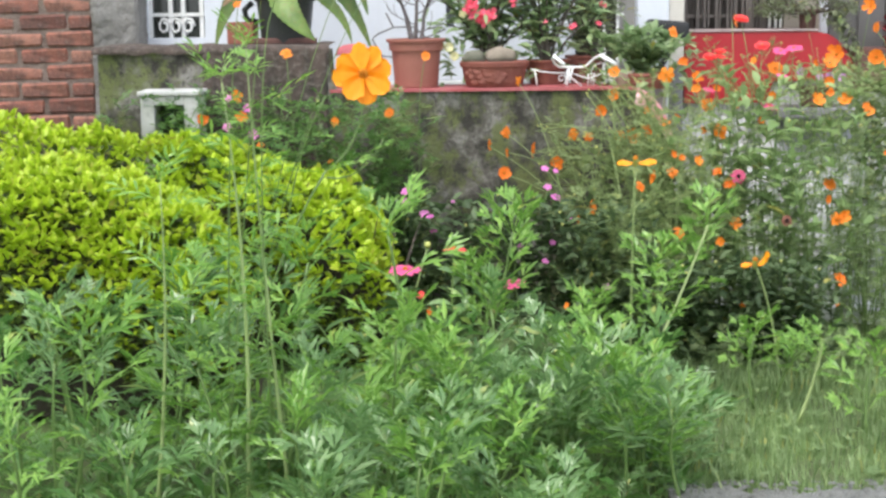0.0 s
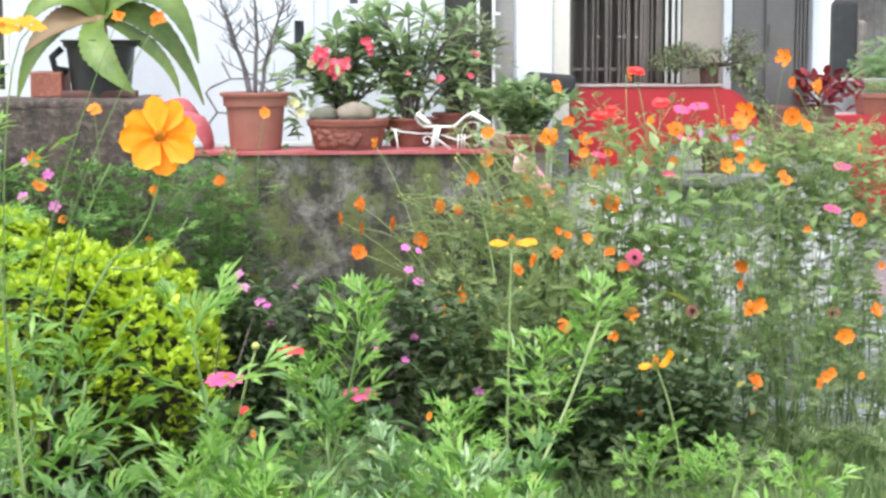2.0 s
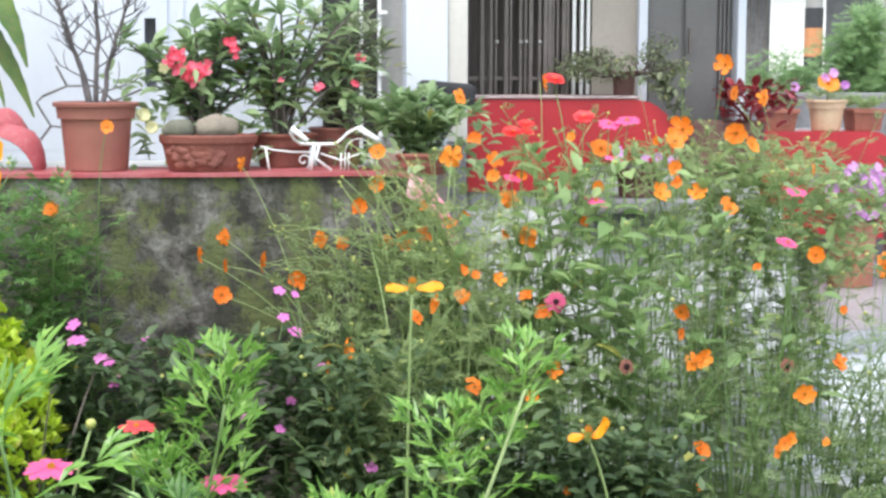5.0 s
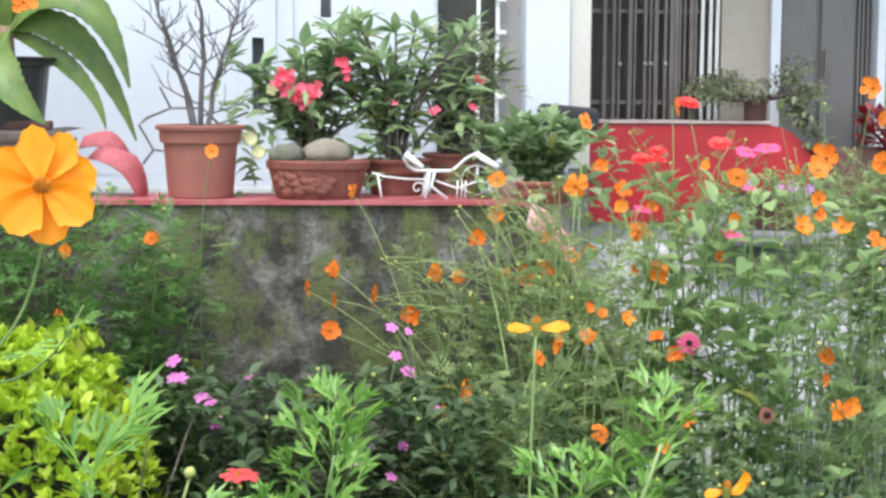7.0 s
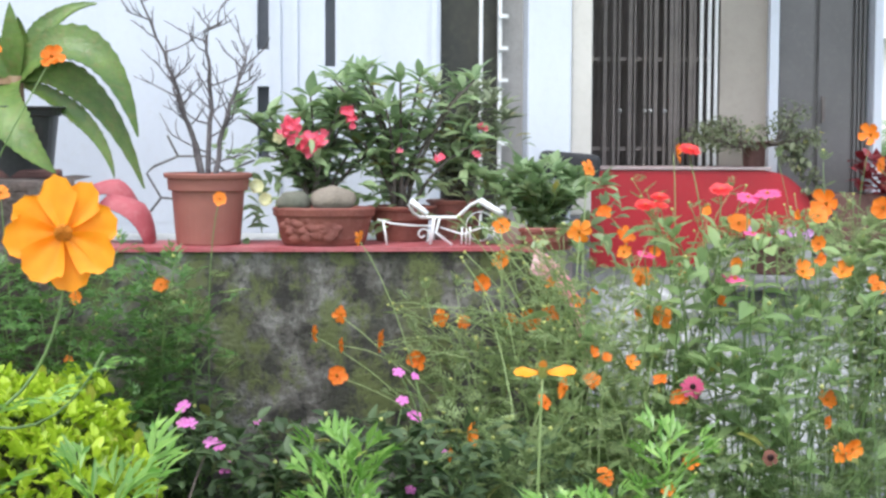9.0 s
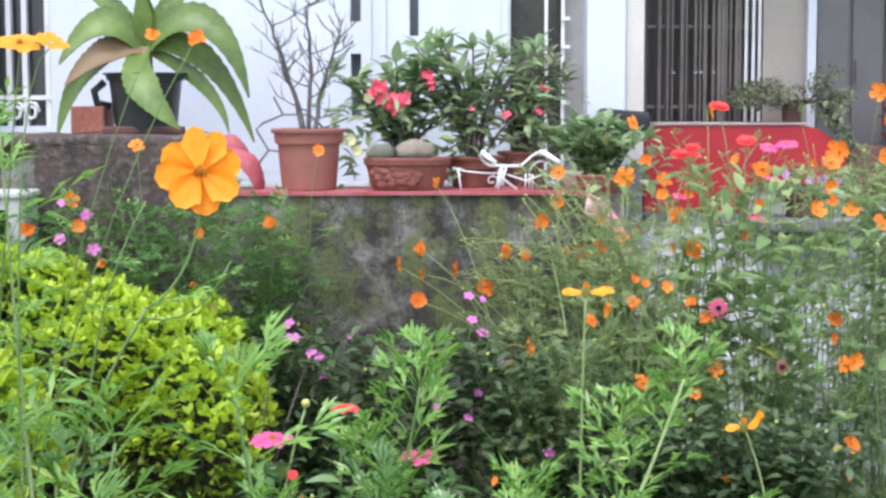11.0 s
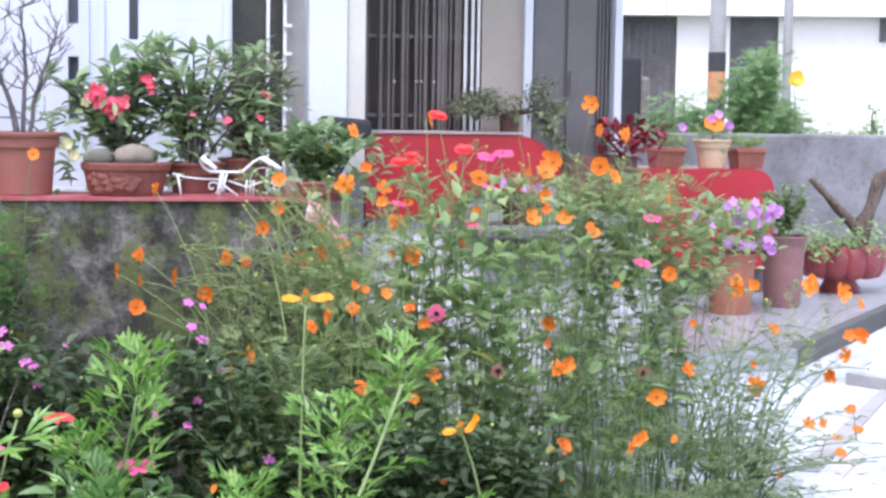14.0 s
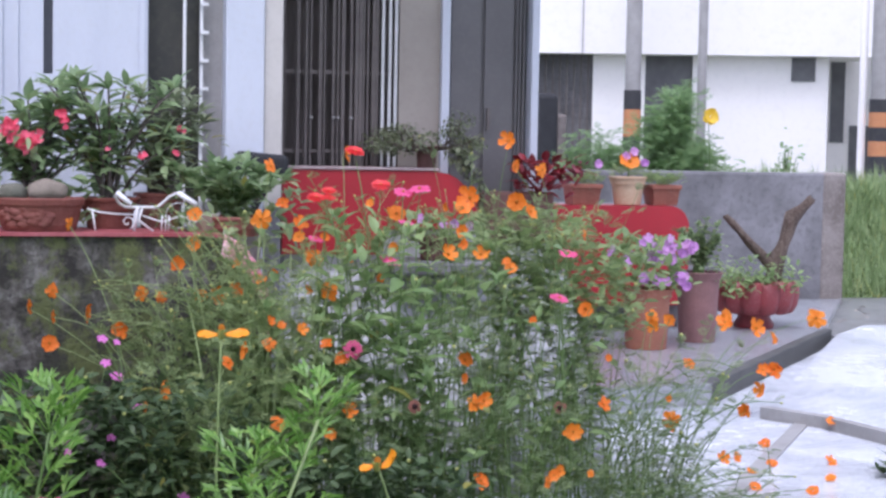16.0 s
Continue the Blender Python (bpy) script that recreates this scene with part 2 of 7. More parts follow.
M_REDTOP = worn("faded_red_ledge_paint", (0.34, 0.06, 0.07), (0.4, 0.13, 0.14), (0.16, 0.05, 0.05), 6.0, 70.0, 0.6, 0.3, grime=0.5)
M_RED = worn("red_wall_paint", (0.4, 0.014, 0.025), (0.32, 0.014, 0.022), (0.27, 0.04, 0.04), 2.5, 60.0, 0.45, 0.15, grime=0.3)
M_REDCAP = worn("grey_bench_edge", (0.45, 0.36, 0.36), (0.3, 0.22, 0.22), (0.2, 0.1, 0.1), 5.0, 60.0, 0.7, 0.3)
M_WHITE = worn("white_wall_paint", (0.6, 0.63, 0.7), (0.54, 0.57, 0.64), (0.5, 0.5, 0.5), 1.8, 45.0, 0.5, 0.12, stretch=(2, 2, 0.6), grime=0.25)
M_CREAMWALL = worn("cream_wall_paint", (0.6, 0.57, 0.53), (0.52, 0.49, 0.455), (0.42, 0.4, 0.36), 2.0, 50.0, 0.6, 0.12, grime=0.3)
M_BEIGE = worn("beige_wall_paint", (0.39, 0.35, 0.305), (0.32, 0.285, 0.25), (0.26, 0.23, 0.2), 2.0, 50.0, 0.7, 0.15, grime=0.3)
M_GREYDOOR = worn("grey_door_paint", (0.145, 0.138, 0.138), (0.115, 0.11, 0.11), (0.21, 0.2, 0.19), 2.0, 60.0, 0.45, 0.1, grime=0.2)
M_DARK = worn("dark_slot", (0.15, 0.15, 0.155), (0.1, 0.1, 0.105), (0.2, 0.2, 0.2), 4.0, 50.0, 0.5, 0.2)
M_TINT = worn("dark_tinted_glass", (0.035, 0.035, 0.03), (0.06, 0.058, 0.045), (0.09, 0.095, 0.06), 7.0, 40.0, 0.45, 0.1, grime=0.5)
M_SLOT = worn("grey_slot_glass", (0.22, 0.23, 0.26), (0.17, 0.18, 0.2), (0.28, 0.28, 0.3), 4.0, 50.0, 0.3, 0.1)
M_BARS = worn("grey_iron_bar", (0.17, 0.145, 0.132), (0.115, 0.098, 0.09), (0.27, 0.25, 0.24), 8.0, 90.0, 0.5, 0.2)
M_WHITEBAR = worn("white_metal", (0.76, 0.77, 0.78), (0.66, 0.66, 0.66), (0.45, 0.38, 0.3), 9.0, 90.0, 0.4, 0.15, grime=0.3)
M_CURTAIN = worn("grey_curtain", (0.17, 0.15, 0.14), (0.09, 0.08, 0.075), (0.2, 0.18, 0.17), 3.0, 200.0, 0.95, 0.3, stretch=(3, 3, 0.3))
M_TERRA = worn("terracotta", (0.29, 0.11, 0.085), (0.235, 0.086, 0.067), (0.33, 0.17, 0.14), 5.0, 80.0, 0.62, 0.15, grime=0.22)
M_PLANTER = worn("red_brown_terracotta", (0.2, 0.06, 0.042), (0.14, 0.042, 0.032), (0.3, 0.13, 0.1), 9.0, 70.0, 0.7, 0.35, grime=0.45)
M_ORANGECLAY = worn("orange_clay", (0.34, 0.13, 0.075), (0.26, 0.1, 0.06), (0.42, 0.24, 0.18), 6.0, 70.0, 0.7, 0.3, grime=0.4)
M_TERRAD = worn("dark_terracotta", (0.3, 0.1, 0.065), (0.22, 0.075, 0.05), (0.38, 0.22, 0.16), 7.0, 80.0, 0.75, 0.4, grime=0.5)
M_CREAMPOT = worn("cream_clay", (0.6, 0.42, 0.27), (0.52, 0.34, 0.22), (0.7, 0.58, 0.44), 6.0, 70.0, 0.7, 0.3)
M_BLACKPOT = worn("black_plastic", (0.018, 0.02, 0.02), (0.03, 0.033, 0.033), (0.06, 0.06, 0.055), 6.0, 70.0, 0.4, 0.15)
M_SOIL = worn("potting_soil", (0.04, 0.028, 0.02), (0.06, 0.045, 0.03), (0.1, 0.08, 0.06), 20.0, 120.0, 0.95, 1.0)
M_STONE = worn("river_stone", (0.24, 0.2, 0.16), (0.17, 0.14, 0.11), (0.34, 0.29, 0.24), 14.0, 110.0, 0.8, 0.5, grime=0.5)
M_STONED = worn("dark_river_stone", (0.15, 0.145, 0.11), (0.1, 0.1, 0.075), (0.22, 0.21, 0.17), 14.0, 110.0, 0.8, 0.5, grime=0.4)
M_BARK = worn("grey_bark", (0.14, 0.115, 0.1), (0.09, 0.075, 0.065), (0.24, 0.21, 0.19), 18.0, 120.0, 0.9, 0.7, grime=0.5)
M_TWIG = worn("grey_twig_bark", (0.13, 0.112, 0.115), (0.085, 0.073, 0.075), (0.24, 0.22, 0.22), 18.0, 120.0, 0.9, 0.6, grime=0.5)
M_STUMP = worn("weathered_stump", (0.15, 0.11, 0.085), (0.09, 0.062, 0.048), (0.28, 0.23, 0.2), 11.0, 60.0, 0.95, 1.0, stretch=(2.5, 2.5, 0.7), grime=0.6, dist=0.015)
M_BRICK = brickwork()
M_MORTAR = worn("mortar", (0.2, 0.15, 0.13), (0.13, 0.1, 0.088), (0.27, 0.22, 0.195), 11.0, 70.0, 0.95, 0.9, grime=0.5, dist=0.012)
M_BOX = worn("whitewashed_concrete", (0.5, 0.5, 0.5), (0.36, 0.36, 0.355), (0.16, 0.16, 0.145), 7.0, 60.0, 0.85, 0.4, grime=0.5)
M_GREYWALL = worn("grey_cement_wall", (0.24, 0.235, 0.245), (0.13, 0.127, 0.13), (0.08, 0.08, 0.08), 2.2, 22.0, 0.9, 0.4, grime=0.55)
M_PINKPOT = worn("mauve_clay", (0.24, 0.12, 0.115), (0.18, 0.095, 0.09), (0.33, 0.2, 0.19), 6.0, 70.0, 0.75, 0.3)
M_REDPOT = worn("red_glazed_clay", (0.3, 0.05, 0.055), (0.2, 0.035, 0.04), (0.4, 0.2, 0.18), 6.0, 70.0, 0.4, 0.3)
M_CLOTH = worn("black_cloth", (0.02, 0.021, 0.024), (0.032, 0.033, 0.037), (0.07, 0.07, 0.075), 8.0, 130.0, 0.9, 0.5)
M_KERB = worn("dark_wet_concrete", (0.06, 0.058, 0.052), (0.1, 0.098, 0.09), (0.035, 0.04, 0.026), 5.0, 60.0, 0.6, 0.6, grime=0.5)
M_PIER = worn("stained_pier", (0.27, 0.24, 0.22), (0.16, 0.135, 0.12), (0.4, 0.37, 0.34), 4.0, 40.0, 0.9, 0.4, grime=0.5)
M_DARKCLAY = worn("blackened_clay", (0.13, 0.06, 0.05), (0.09, 0.045, 0.04), (0.2, 0.12, 0.1), 8.0, 80.0, 0.8, 0.4)
M_POLE = worn("concrete_pole", (0.36, 0.35, 0.34), (0.28, 0.27, 0.26), (0.2, 0.2, 0.19), 4.0, 60.0, 0.85, 0.3)
M_BLACK = worn("black_band_and_opening", (0.03, 0.03, 0.035), (0.05, 0.05, 0.05), (0.1, 0.1, 0.1), 6.0, 60.0, 0.7, 0.2)
M_ORANGEBAND = worn("faded_orange_band_paint", (0.55, 0.24, 0.1), (0.48, 0.2, 0.09), (0.6, 0.4, 0.28), 6.0, 60.0, 0.7, 0.2)
M_FARWHITE = worn("far_white_wall", (0.93, 0.9, 0.87), (0.9, 0.87, 0.85), (0.6, 0.6, 0.6), 0.8, 12.0, 0.6, 0.1, grime=0.15)
M_STEM = worn("green_stem", (0.1, 0.17, 0.045), (0.15, 0.23, 0.07), (0.08, 0.11, 0.035), 14.0, 80.0, 0.5, 0.2)
M_STEMPALE = worn("pale_stem", (0.23, 0.31, 0.11), (0.28, 0.35, 0.15), (0.17, 0.22, 0.08), 14.0, 80.0, 0.5, 0.2)
M_RUST = worn("stained_brown_plaster", (0.085, 0.06, 0.052), (0.032, 0.027, 0.023), (0.2, 0.175, 0.155), 9.0, 40.0, 0.92, 0.9, stretch=(1.6, 1.6, 0.7), grime=0.7, dist=0.012)
M_TILE = worn("faded_pink_clay", (0.42, 0.1, 0.12), (0.34, 0.07, 0.085), (0.48, 0.22, 0.22), 7.0, 70.0, 0.65, 0.3)
M_PALEPINK = worn("worn_pink_paint", (0.72, 0.26, 0.33), (0.85, 0.55, 0.62), (0.5, 0.1, 0.12), 9.0, 60.0, 0.6, 0.4, grime=0.7)
M_WIRE = worn("thin_grey_wire", (0.2, 0.2, 0.2), (0.13, 0.12, 0.12), (0.1, 0.07, 0.06), 30.0, 90.0, 0.6, 0.1)
M_RAFFIA = worn("cream_ceramic", (0.6, 0.55, 0.48), (0.5, 0.46, 0.4), (0.36, 0.33, 0.3), 10.0, 70.0, 0.6, 0.2)

M_COSMOS = leafy("cosmos_leaf", (0.2, 0.3, 0.09), (0.44, 0.56, 0.2), 0.5, 0.48)
M_COSMOSNEAR = leafy("young_cosmos_leaf", (0.155, 0.33, 0.055), (0.39, 0.61, 0.145), 0.32, 0.42, spec=0.55, grey=0.0)
M_NEARPALE = leafy("greyish_cosmos_leaf", (0.115, 0.24, 0.07), (0.29, 0.45, 0.175), 0.28, 0.36, (0.5, 0.7, 0.2), spec=0.6, grey=0.05)
M_FEATHERDEEP = leafy("deep_feathery_leaf", (0.18, 0.265, 0.095), (0.37, 0.48, 0.19), 0.5, 0.45)
M_NEARDEEP = leafy("older_cosmos_leaf", (0.07, 0.18, 0.035), (0.2, 0.36, 0.09), 0.3, 0.42, grey=0.04)
M_BEDLEAF = leafy("zinnia_leaf", (0.22, 0.36, 0.105), (0.44, 0.6, 0.21), 0.42, 0.47)
M_VINCALEAF = leafy("vinca_leaf", (0.04, 0.085, 0.025), (0.13, 0.205, 0.07), 0.55, 0.34)
M_HEDGE = leafy("golden_hedge_leaf", (0.37, 0.53, 0.016), (0.66, 0.82, 0.045), 0.4, 0.46, (0.8, 0.9, 0.05), 0.1, grey=0.03)
# same leaf in darker green: the hedge's shade put into the colour
M_HEDGESHADE = leafy("shaded_hedge_leaf", (0.05, 0.1, 0.01), (0.24, 0.34, 0.025), 0.45, 0.34)
# twig brown taken very dark, with the shade inside the hedge in it
M_HEDGECORE = worn("dead_twigs_and_shade", (0.035, 0.03, 0.018), (0.06, 0.05, 0.03), (0.025, 0.035, 0.012), 14.0, 90.0, 0.95, 1.0, dist=0.03)
M_BANK = leafy("bank_grass", (0.2, 0.31, 0.1), (0.43, 0.56, 0.22), 0.6, 0.4, yellow=0.1)
M_GRASS = leafy("grass_blade", (0.13, 0.225, 0.06), (0.35, 0.49, 0.18), 0.5, 0.4, yellow=0.05)
M_SHRUB = leafy("potted_shrub_leaf", (0.19, 0.31, 0.12), (0.45, 0.6, 0.27), 0.34, 0.46, spec=0.6)
M_DULL = leafy("brownish_green_leaf", (0.19, 0.23, 0.12), (0.4, 0.47, 0.27), 0.6, 0.4, yellow=0.15)
M_BONSAI = leafy("dull_green_leaf", (0.15, 0.185, 0.09), (0.3, 0.34, 0.18), 0.5, 0.4)
M_FARBUSH = leafy("far_bush_leaf", (0.2, 0.36, 0.12), (0.42, 0.6, 0.25), 0.55, 0.45)
M_COLEUS = leafy("dark_red_leaf", (0.14, 0.012, 0.018), (0.34, 0.03, 0.04), 0.45, 0.3, yellow=0.0, grey=0.0)
M_AGAVE = worn("broad_succulent_leaf", (0.06, 0.115, 0.02), (0.13, 0.2, 0.035), (0.15, 0.13, 0.04), 9.0, 50.0, 0.45, 0.6, grime=0.7)
M_AGAVEDRY = worn("dry_succulent_leaf", (0.2, 0.11, 0.06), (0.15, 0.13, 0.06), (0.16, 0.1, 0.06), 4.0, 40.0, 0.6, 0.3)

P_ORANGE = petal("orange_petal", (0.82, 0.18, 0.01), (0.88, 0.27, 0.018))
P_BIG = petal("bright_orange_petal", (0.94, 0.33, 0.006), (0.94, 0.33, 0.006), (0.96, 0.42, 0.014))
P_YELLOW = petal("amber_petal", (0.87, 0.33, 0.006), (0.87, 0.33, 0.006))
P_RED = petal("coral_red_petal", (0.78, 0.055, 0.05), (0.85, 0.09, 0.1))
P_CORAL = petal("coral_pink_petal", (0.84, 0.09, 0.16), (0.87, 0.18, 0.27))
P_PINK = petal("hot_pink_petal", (0.8, 0.09, 0.24), (0.82, 0.14, 0.36))
P_DARKPINK = petal("deep_pink_petal", (0.5, 0.05, 0.14), (0.56, 0.07, 0.18))
P_MAGENTA = petal("magenta_petal", (0.66, 0.13, 0.5), (0.74, 0.26, 0.6))
P_VIOLET = petal("violet_petal", (0.5, 0.2, 0.56), (0.7, 0.42, 0.68))
P_CREAM = petal("cream_petal", (0.75, 0.74, 0.4), (0.8, 0.78, 0.5))
P_YELLOWPALE = petal("yellow_petal", (0.85, 0.6, 0.06), (0.85, 0.6, 0.06))
P_DRY = petal("withered_petal", (0.22, 0.08, 0.06), (0.3, 0.12, 0.08))
M_DISC = worn("flower_disc", (0.72, 0.27, 0.012), (0.5, 0.17, 0.012), (0.78, 0.4, 0.03), 60.0, 300.0, 0.9, 0.8)
M_DARKDISC = worn("dark_flower_disc", (0.06, 0.015, 0.02), (0.03, 0.01, 0.012), (0.2, 0.12, 0.03), 60.0, 300.0, 0.9, 0.8)
M_BUD = worn("green_bud", (0.36, 0.4, 0.1), (0.42, 0.44, 0.14), (0.42, 0.28, 0.07), 20.0, 80.0, 0.5, 0.2)


def glass(name, tint):
    m, nodes, links, b = material(name, 0.06)
    nz = coarse(nodes, links, 2.0, 2)
    links.new(ramp(nodes, links, nz.outputs[0], [(0.3, tint), (0.7, tuple(1.5 * c for c in tint))]).outputs[0], b.inputs["Base Color"])
    return m


M_PANE = glass("dark_window_pane", (0.03, 0.033, 0.03))


def wet_paving():
    """Pale broom-finished concrete, wet, with ribs across it."""
    m, nodes, links, b = material("wet_ribbed_concrete", 0.25)
    n1 = coarse(nodes, links, 1.6, 6, 0.65)
    n2 = coarse(nodes, links, 45.0, 4)
    c = ramp(nodes, links, n1.outputs[0], [(0.3, (0.5, 0.52, 0.56)), (0.5, (0.65, 0.67, 0.71)), (0.72, (0.72, 0.74, 0.78))])
    col = blend(nodes, links, ramp(nodes, links, n2.outputs[0], [(0.52, (0, 0, 0)), (0.75, (0.5, 0.5, 0.5))]).outputs[0], c.outputs[0], (0.25, 0.25, 0.24))
    links.new(col, b.inputs["Base Color"])
    rr = nodes.new("ShaderNodeMapRange")
    rr.inputs[1].default_value, rr.inputs[2].default_value, rr.inputs[3].default_value, rr.inputs[4].default_value = 0.35, 0.65, 0.06, 0.34
    links.new(n1.outputs[0], rr.inputs[0])
    links.new(rr.outputs[0], b.inputs["Roughness"])
    co = nodes.new("ShaderNodeTexCoord")
    mp = nodes.new("ShaderNodeMapping")
    mp.inputs["Rotation"].default_value = (0, 0, radians(28))
    wv = nodes.new("ShaderNodeTexWave")
    wv.bands_direction = "Y"
    wv.inputs["Scale"].default_value, wv.inputs["Distortion"].default_value = 9.0, 1.2
    links.new(co.outputs["Object"], mp.inputs[0])
    links.new(mp.outputs[0], wv.inputs[0])
    ad = nodes.new("ShaderNodeMath")
    ad.operation = "ADD"
    links.new(wv.outputs[0], ad.inputs[0])
    links.new(n2.outputs[0], ad.inputs[1])
    bump(nodes, links, b, ad.outputs[0], 0.7, 0.012)
    return m


M_PAVE = wet_paving()
M_DRIVE = worn("wet_dark_driveway", (0.2, 0.2, 0.2), (0.12, 0.12, 0.12), (0.34, 0.33, 0.31), 3.0, 30.0, 0.35, 0.5, grime=0.6, dist=0.01)
M_PORCH = worn("wet_porch_concrete", (0.42, 0.43, 0.455), (0.3, 0.31, 0.33), (0.2, 0.2, 0.2), 2.2, 45.0, 0.16, 0.35, grime=0.35, dist=0.006)
# wet grey concrete; its pale tone and level streaks paint in the gleams
M_WETGREY = worn("wet_concrete_gleams", (0.38, 0.39, 0.4), (0.2, 0.205, 0.2), (0.55, 0.56, 0.57), 9.0, 50.0, 0.2, 0.5, stretch=(0.6, 1, 2.5), grime=0.5, dist=0.01)

# ---- the large structure ----
g = Geo()
xs = np.concatenate([np.linspace(-700, -6, 12), np.linspace(-5, 9, 40), np.linspace(10, 700, 12)])
ys = np.concatenate([np.linspace(-60, -3, 8), np.linspace(-2, 16, 50), np.linspace(18, 900, 12)])
gv = [(x, y, (0.012 * noise.noise(Vector((x * 1.7, y * 1.7, 0))) if -5 < x < 9 and -2 < y < 16 else 0.0) - 0.012) for y in ys for x in xs]
gf = [(j * len(xs) + i, j * len(xs) + i + 1, (j + 1) * len(xs) + i + 1, (j + 1) * len(xs) + i) for j in range(len(ys) - 1) for i in range(len(xs) - 1)]
solid("ground", g.add(gv, gf), M_EARTH, "damp garden soil with thin grass and weeds", "ground", kind="structure", smooth=True)

solid("path", Geo().extrude([(0.35, 2.2)] + [(0.4 + 2.2 * i / 40, 2.98 + 0.05 * noise.noise(Vector((i * 0.9, 2, 5))) + 0.06 * noise.noise(Vector((i * 0.25, 7, 1)))) for i in range(41)] + [(2.6, 2.2)], -0.05, 0.012), M_GRAVEL, "grey gravel path at the edge of the lawn", "path", kind="structure")

# lower paving, the ramp slab on it and the raised porch floor
solid("pavement", Geo().extrude([(0.72, 5.7), (1.7, 5.25), (2.6, 4.5), (5.2, 3.4), (9.0, 6.0), (9.0, 12.6), (0.72, 12.6)], -0.06, 0.05), M_PAVE, "pale wet concrete paving with fine ribs", "paving", kind="structure")
ramp_geo = Geo().extrude([(3.19, 6.96), (3.36, 6.68), (3.49, 6.1), (3.66, 5.5), (5.4, 4.4), (9.0, 7.0), (9.0, 9.0), (5.25, 9.9), (4.82, 9.46)], 0.0, 0.085)
for v in ramp_geo.v:
    for i in range(len(v)):
        if v[i][2] > 0.05:
            v[i][2] += 0.04 * max(0.0, v[i][1] - 7.0) / 2.5
solid("ramp_slab", ramp_geo, M_PAVE, "pale wet concrete ramp slab", "paving", kind="structure")
solid("slab_edge", Geo().extrude([(3.17, 6.95), (3.34, 6.67), (3.47, 6.09), (3.64, 5.49), (3.69, 5.5), (3.52, 6.11), (3.39, 6.7), (3.22, 6.98)], 0.0, 0.104), M_POLE, "worn grey edge of the ramp slab", "kerb", kind="structure")
solid("porch_floor", Geo().extrude([(0.72, 6.9), (3.07, 7.38), (4.75, 9.52), (5.84, 11.43), (0.72, 11.43)], 0.031, 0.15), M_PORCH, "raised wet concrete porch floor", "porch floor", kind="structure")
solid("porch_edge", Geo().extrude([(0.72, 6.87), (3.1, 7.35), (3.06, 7.42), (0.72, 6.94)], 0.0, 0.154), M_WETGREY, "wet grey concrete edge of the porch floor", "kerb", kind="structure")
solid("porch_side_edge", Geo().extrude([(3.101, 7.35), (4.8, 9.5), (4.75, 9.53), (3.061, 7.42)], 0.0, 0.154), M_KERB, "dark damp concrete edge of the porch floor", "kerb", kind="structure")
solid("driveway", Geo().extrude([(4.85, 9.52), (5.25, 9.95), (9.0, 9.05), (9.0, 12.1), (4.6, 12.1), (4.3, 11.3)], 0.0, 0.105), M_DRIVE, "dark wet concrete driveway with leaf litter", "driveway", kind="structure")
solid("paving_strip", Geo().extrude([(2.24, 5.28), (2.31, 5.25), (3.34, 6.79), (3.28, 6.81)], 0.0, 0.058), M_POLE, "raised cement strip between paving slabs", "paving strip", kind="structure")
solid("upper_terrace", Geo().extrude([(0.72, 9.75), (3.9, 9.75), (4.1, 11.4), (0.72, 11.4)], 0.151, 0.3), M_GREYWALL, "wet concrete terrace step", "terrace", kind="structure")
solid("road", Geo().extrude([(-12, 15.2), (30, 15.2), (30, 19.0), (-12, 19.0)], -0.05, 0.02), M_ROAD, "wet grey asphalt street", "road", kind="structure")

# low garden wall: high on one side, a curved step down, a level run, and a curved end
curve_a = [(-0.7, 1.16), (-0.69, 0.987)]
curve_b = [(0.5 + 0.19 * math.sin(s * math.pi / 2), 0.987 - 0.3 * (1 - math.cos(s * math.pi / 2))) for s in np.linspace(0, 1, 9)]
top = [(-1.62, 1.16)] + curve_a + curve_b + [(0.69, 0.45)]
garden_wall = thing("wall_garden", (0, 0, 0), "low mossy cement garden wall with faded red top", "wall", kind="structure")
# front face with uneven render
cols, rows_ = 60, 16
tx = np.array([p[0] for p in top])
tz = np.array([p[1] for p in top])
fv, ff = [], []
for i in range(cols + 1):
    x = -1.62 + 2.31 * i / cols
    h = float(np.interp(x, tx, tz)) - 0.004
    for j in range(rows_ + 1):
        z = h * j / rows_
        fv.append((x, 5.22 + 0.012 * noise.noise(Vector((x * 5, 3.0, z * 5))) + 0.006 * noise.noise(Vector((x * 17, 9.0, z * 17))), z))
for i in range(cols):
    for j in range(rows_):
        a = i * (rows_ + 1) + j
        ff.append((a, a + rows_ + 1, a + rows_ + 2, a + 1))
part("wall_face", Geo().add(fv, ff), M_RENDER, garden_wall, "blotchy grey cement with moss", smooth=True)
part("wall_core", Geo().profile_y([(-1.62, 0.0)] + [(x, z - 0.012) for x, z in top] + [(0.685, 0.0)], 5.25, 5.49), M_RENDER, garden_wall)
n = len(top)
cv = [(x, 5.205, z + 0.006) for x, z in top] + [(x, 5.5, z + 0.006) for x, z in top] + [(x, 5.205, z - 0.006) for x, z in top] + [(x, 5.5, z - 0.006) for x, z in top]
k0 = 2
cf = []
for i in range(k0, n - 1):
    cf += [(i, i + 1, n + i + 1, n + i), (2 * n + i, 2 * n + i + 1, i + 1, i), (n + i, n + i + 1, 3 * n + i + 1, 3 * n + i), (3 * n + i, 3 * n + i + 1, 2 * n + i + 1, 2 * n + i)]
cf += [(k0, n + k0, 3 * n + k0, 2 * n + k0), (n - 1, 2 * n - 1, 4 * n - 1, 3 * n - 1)]
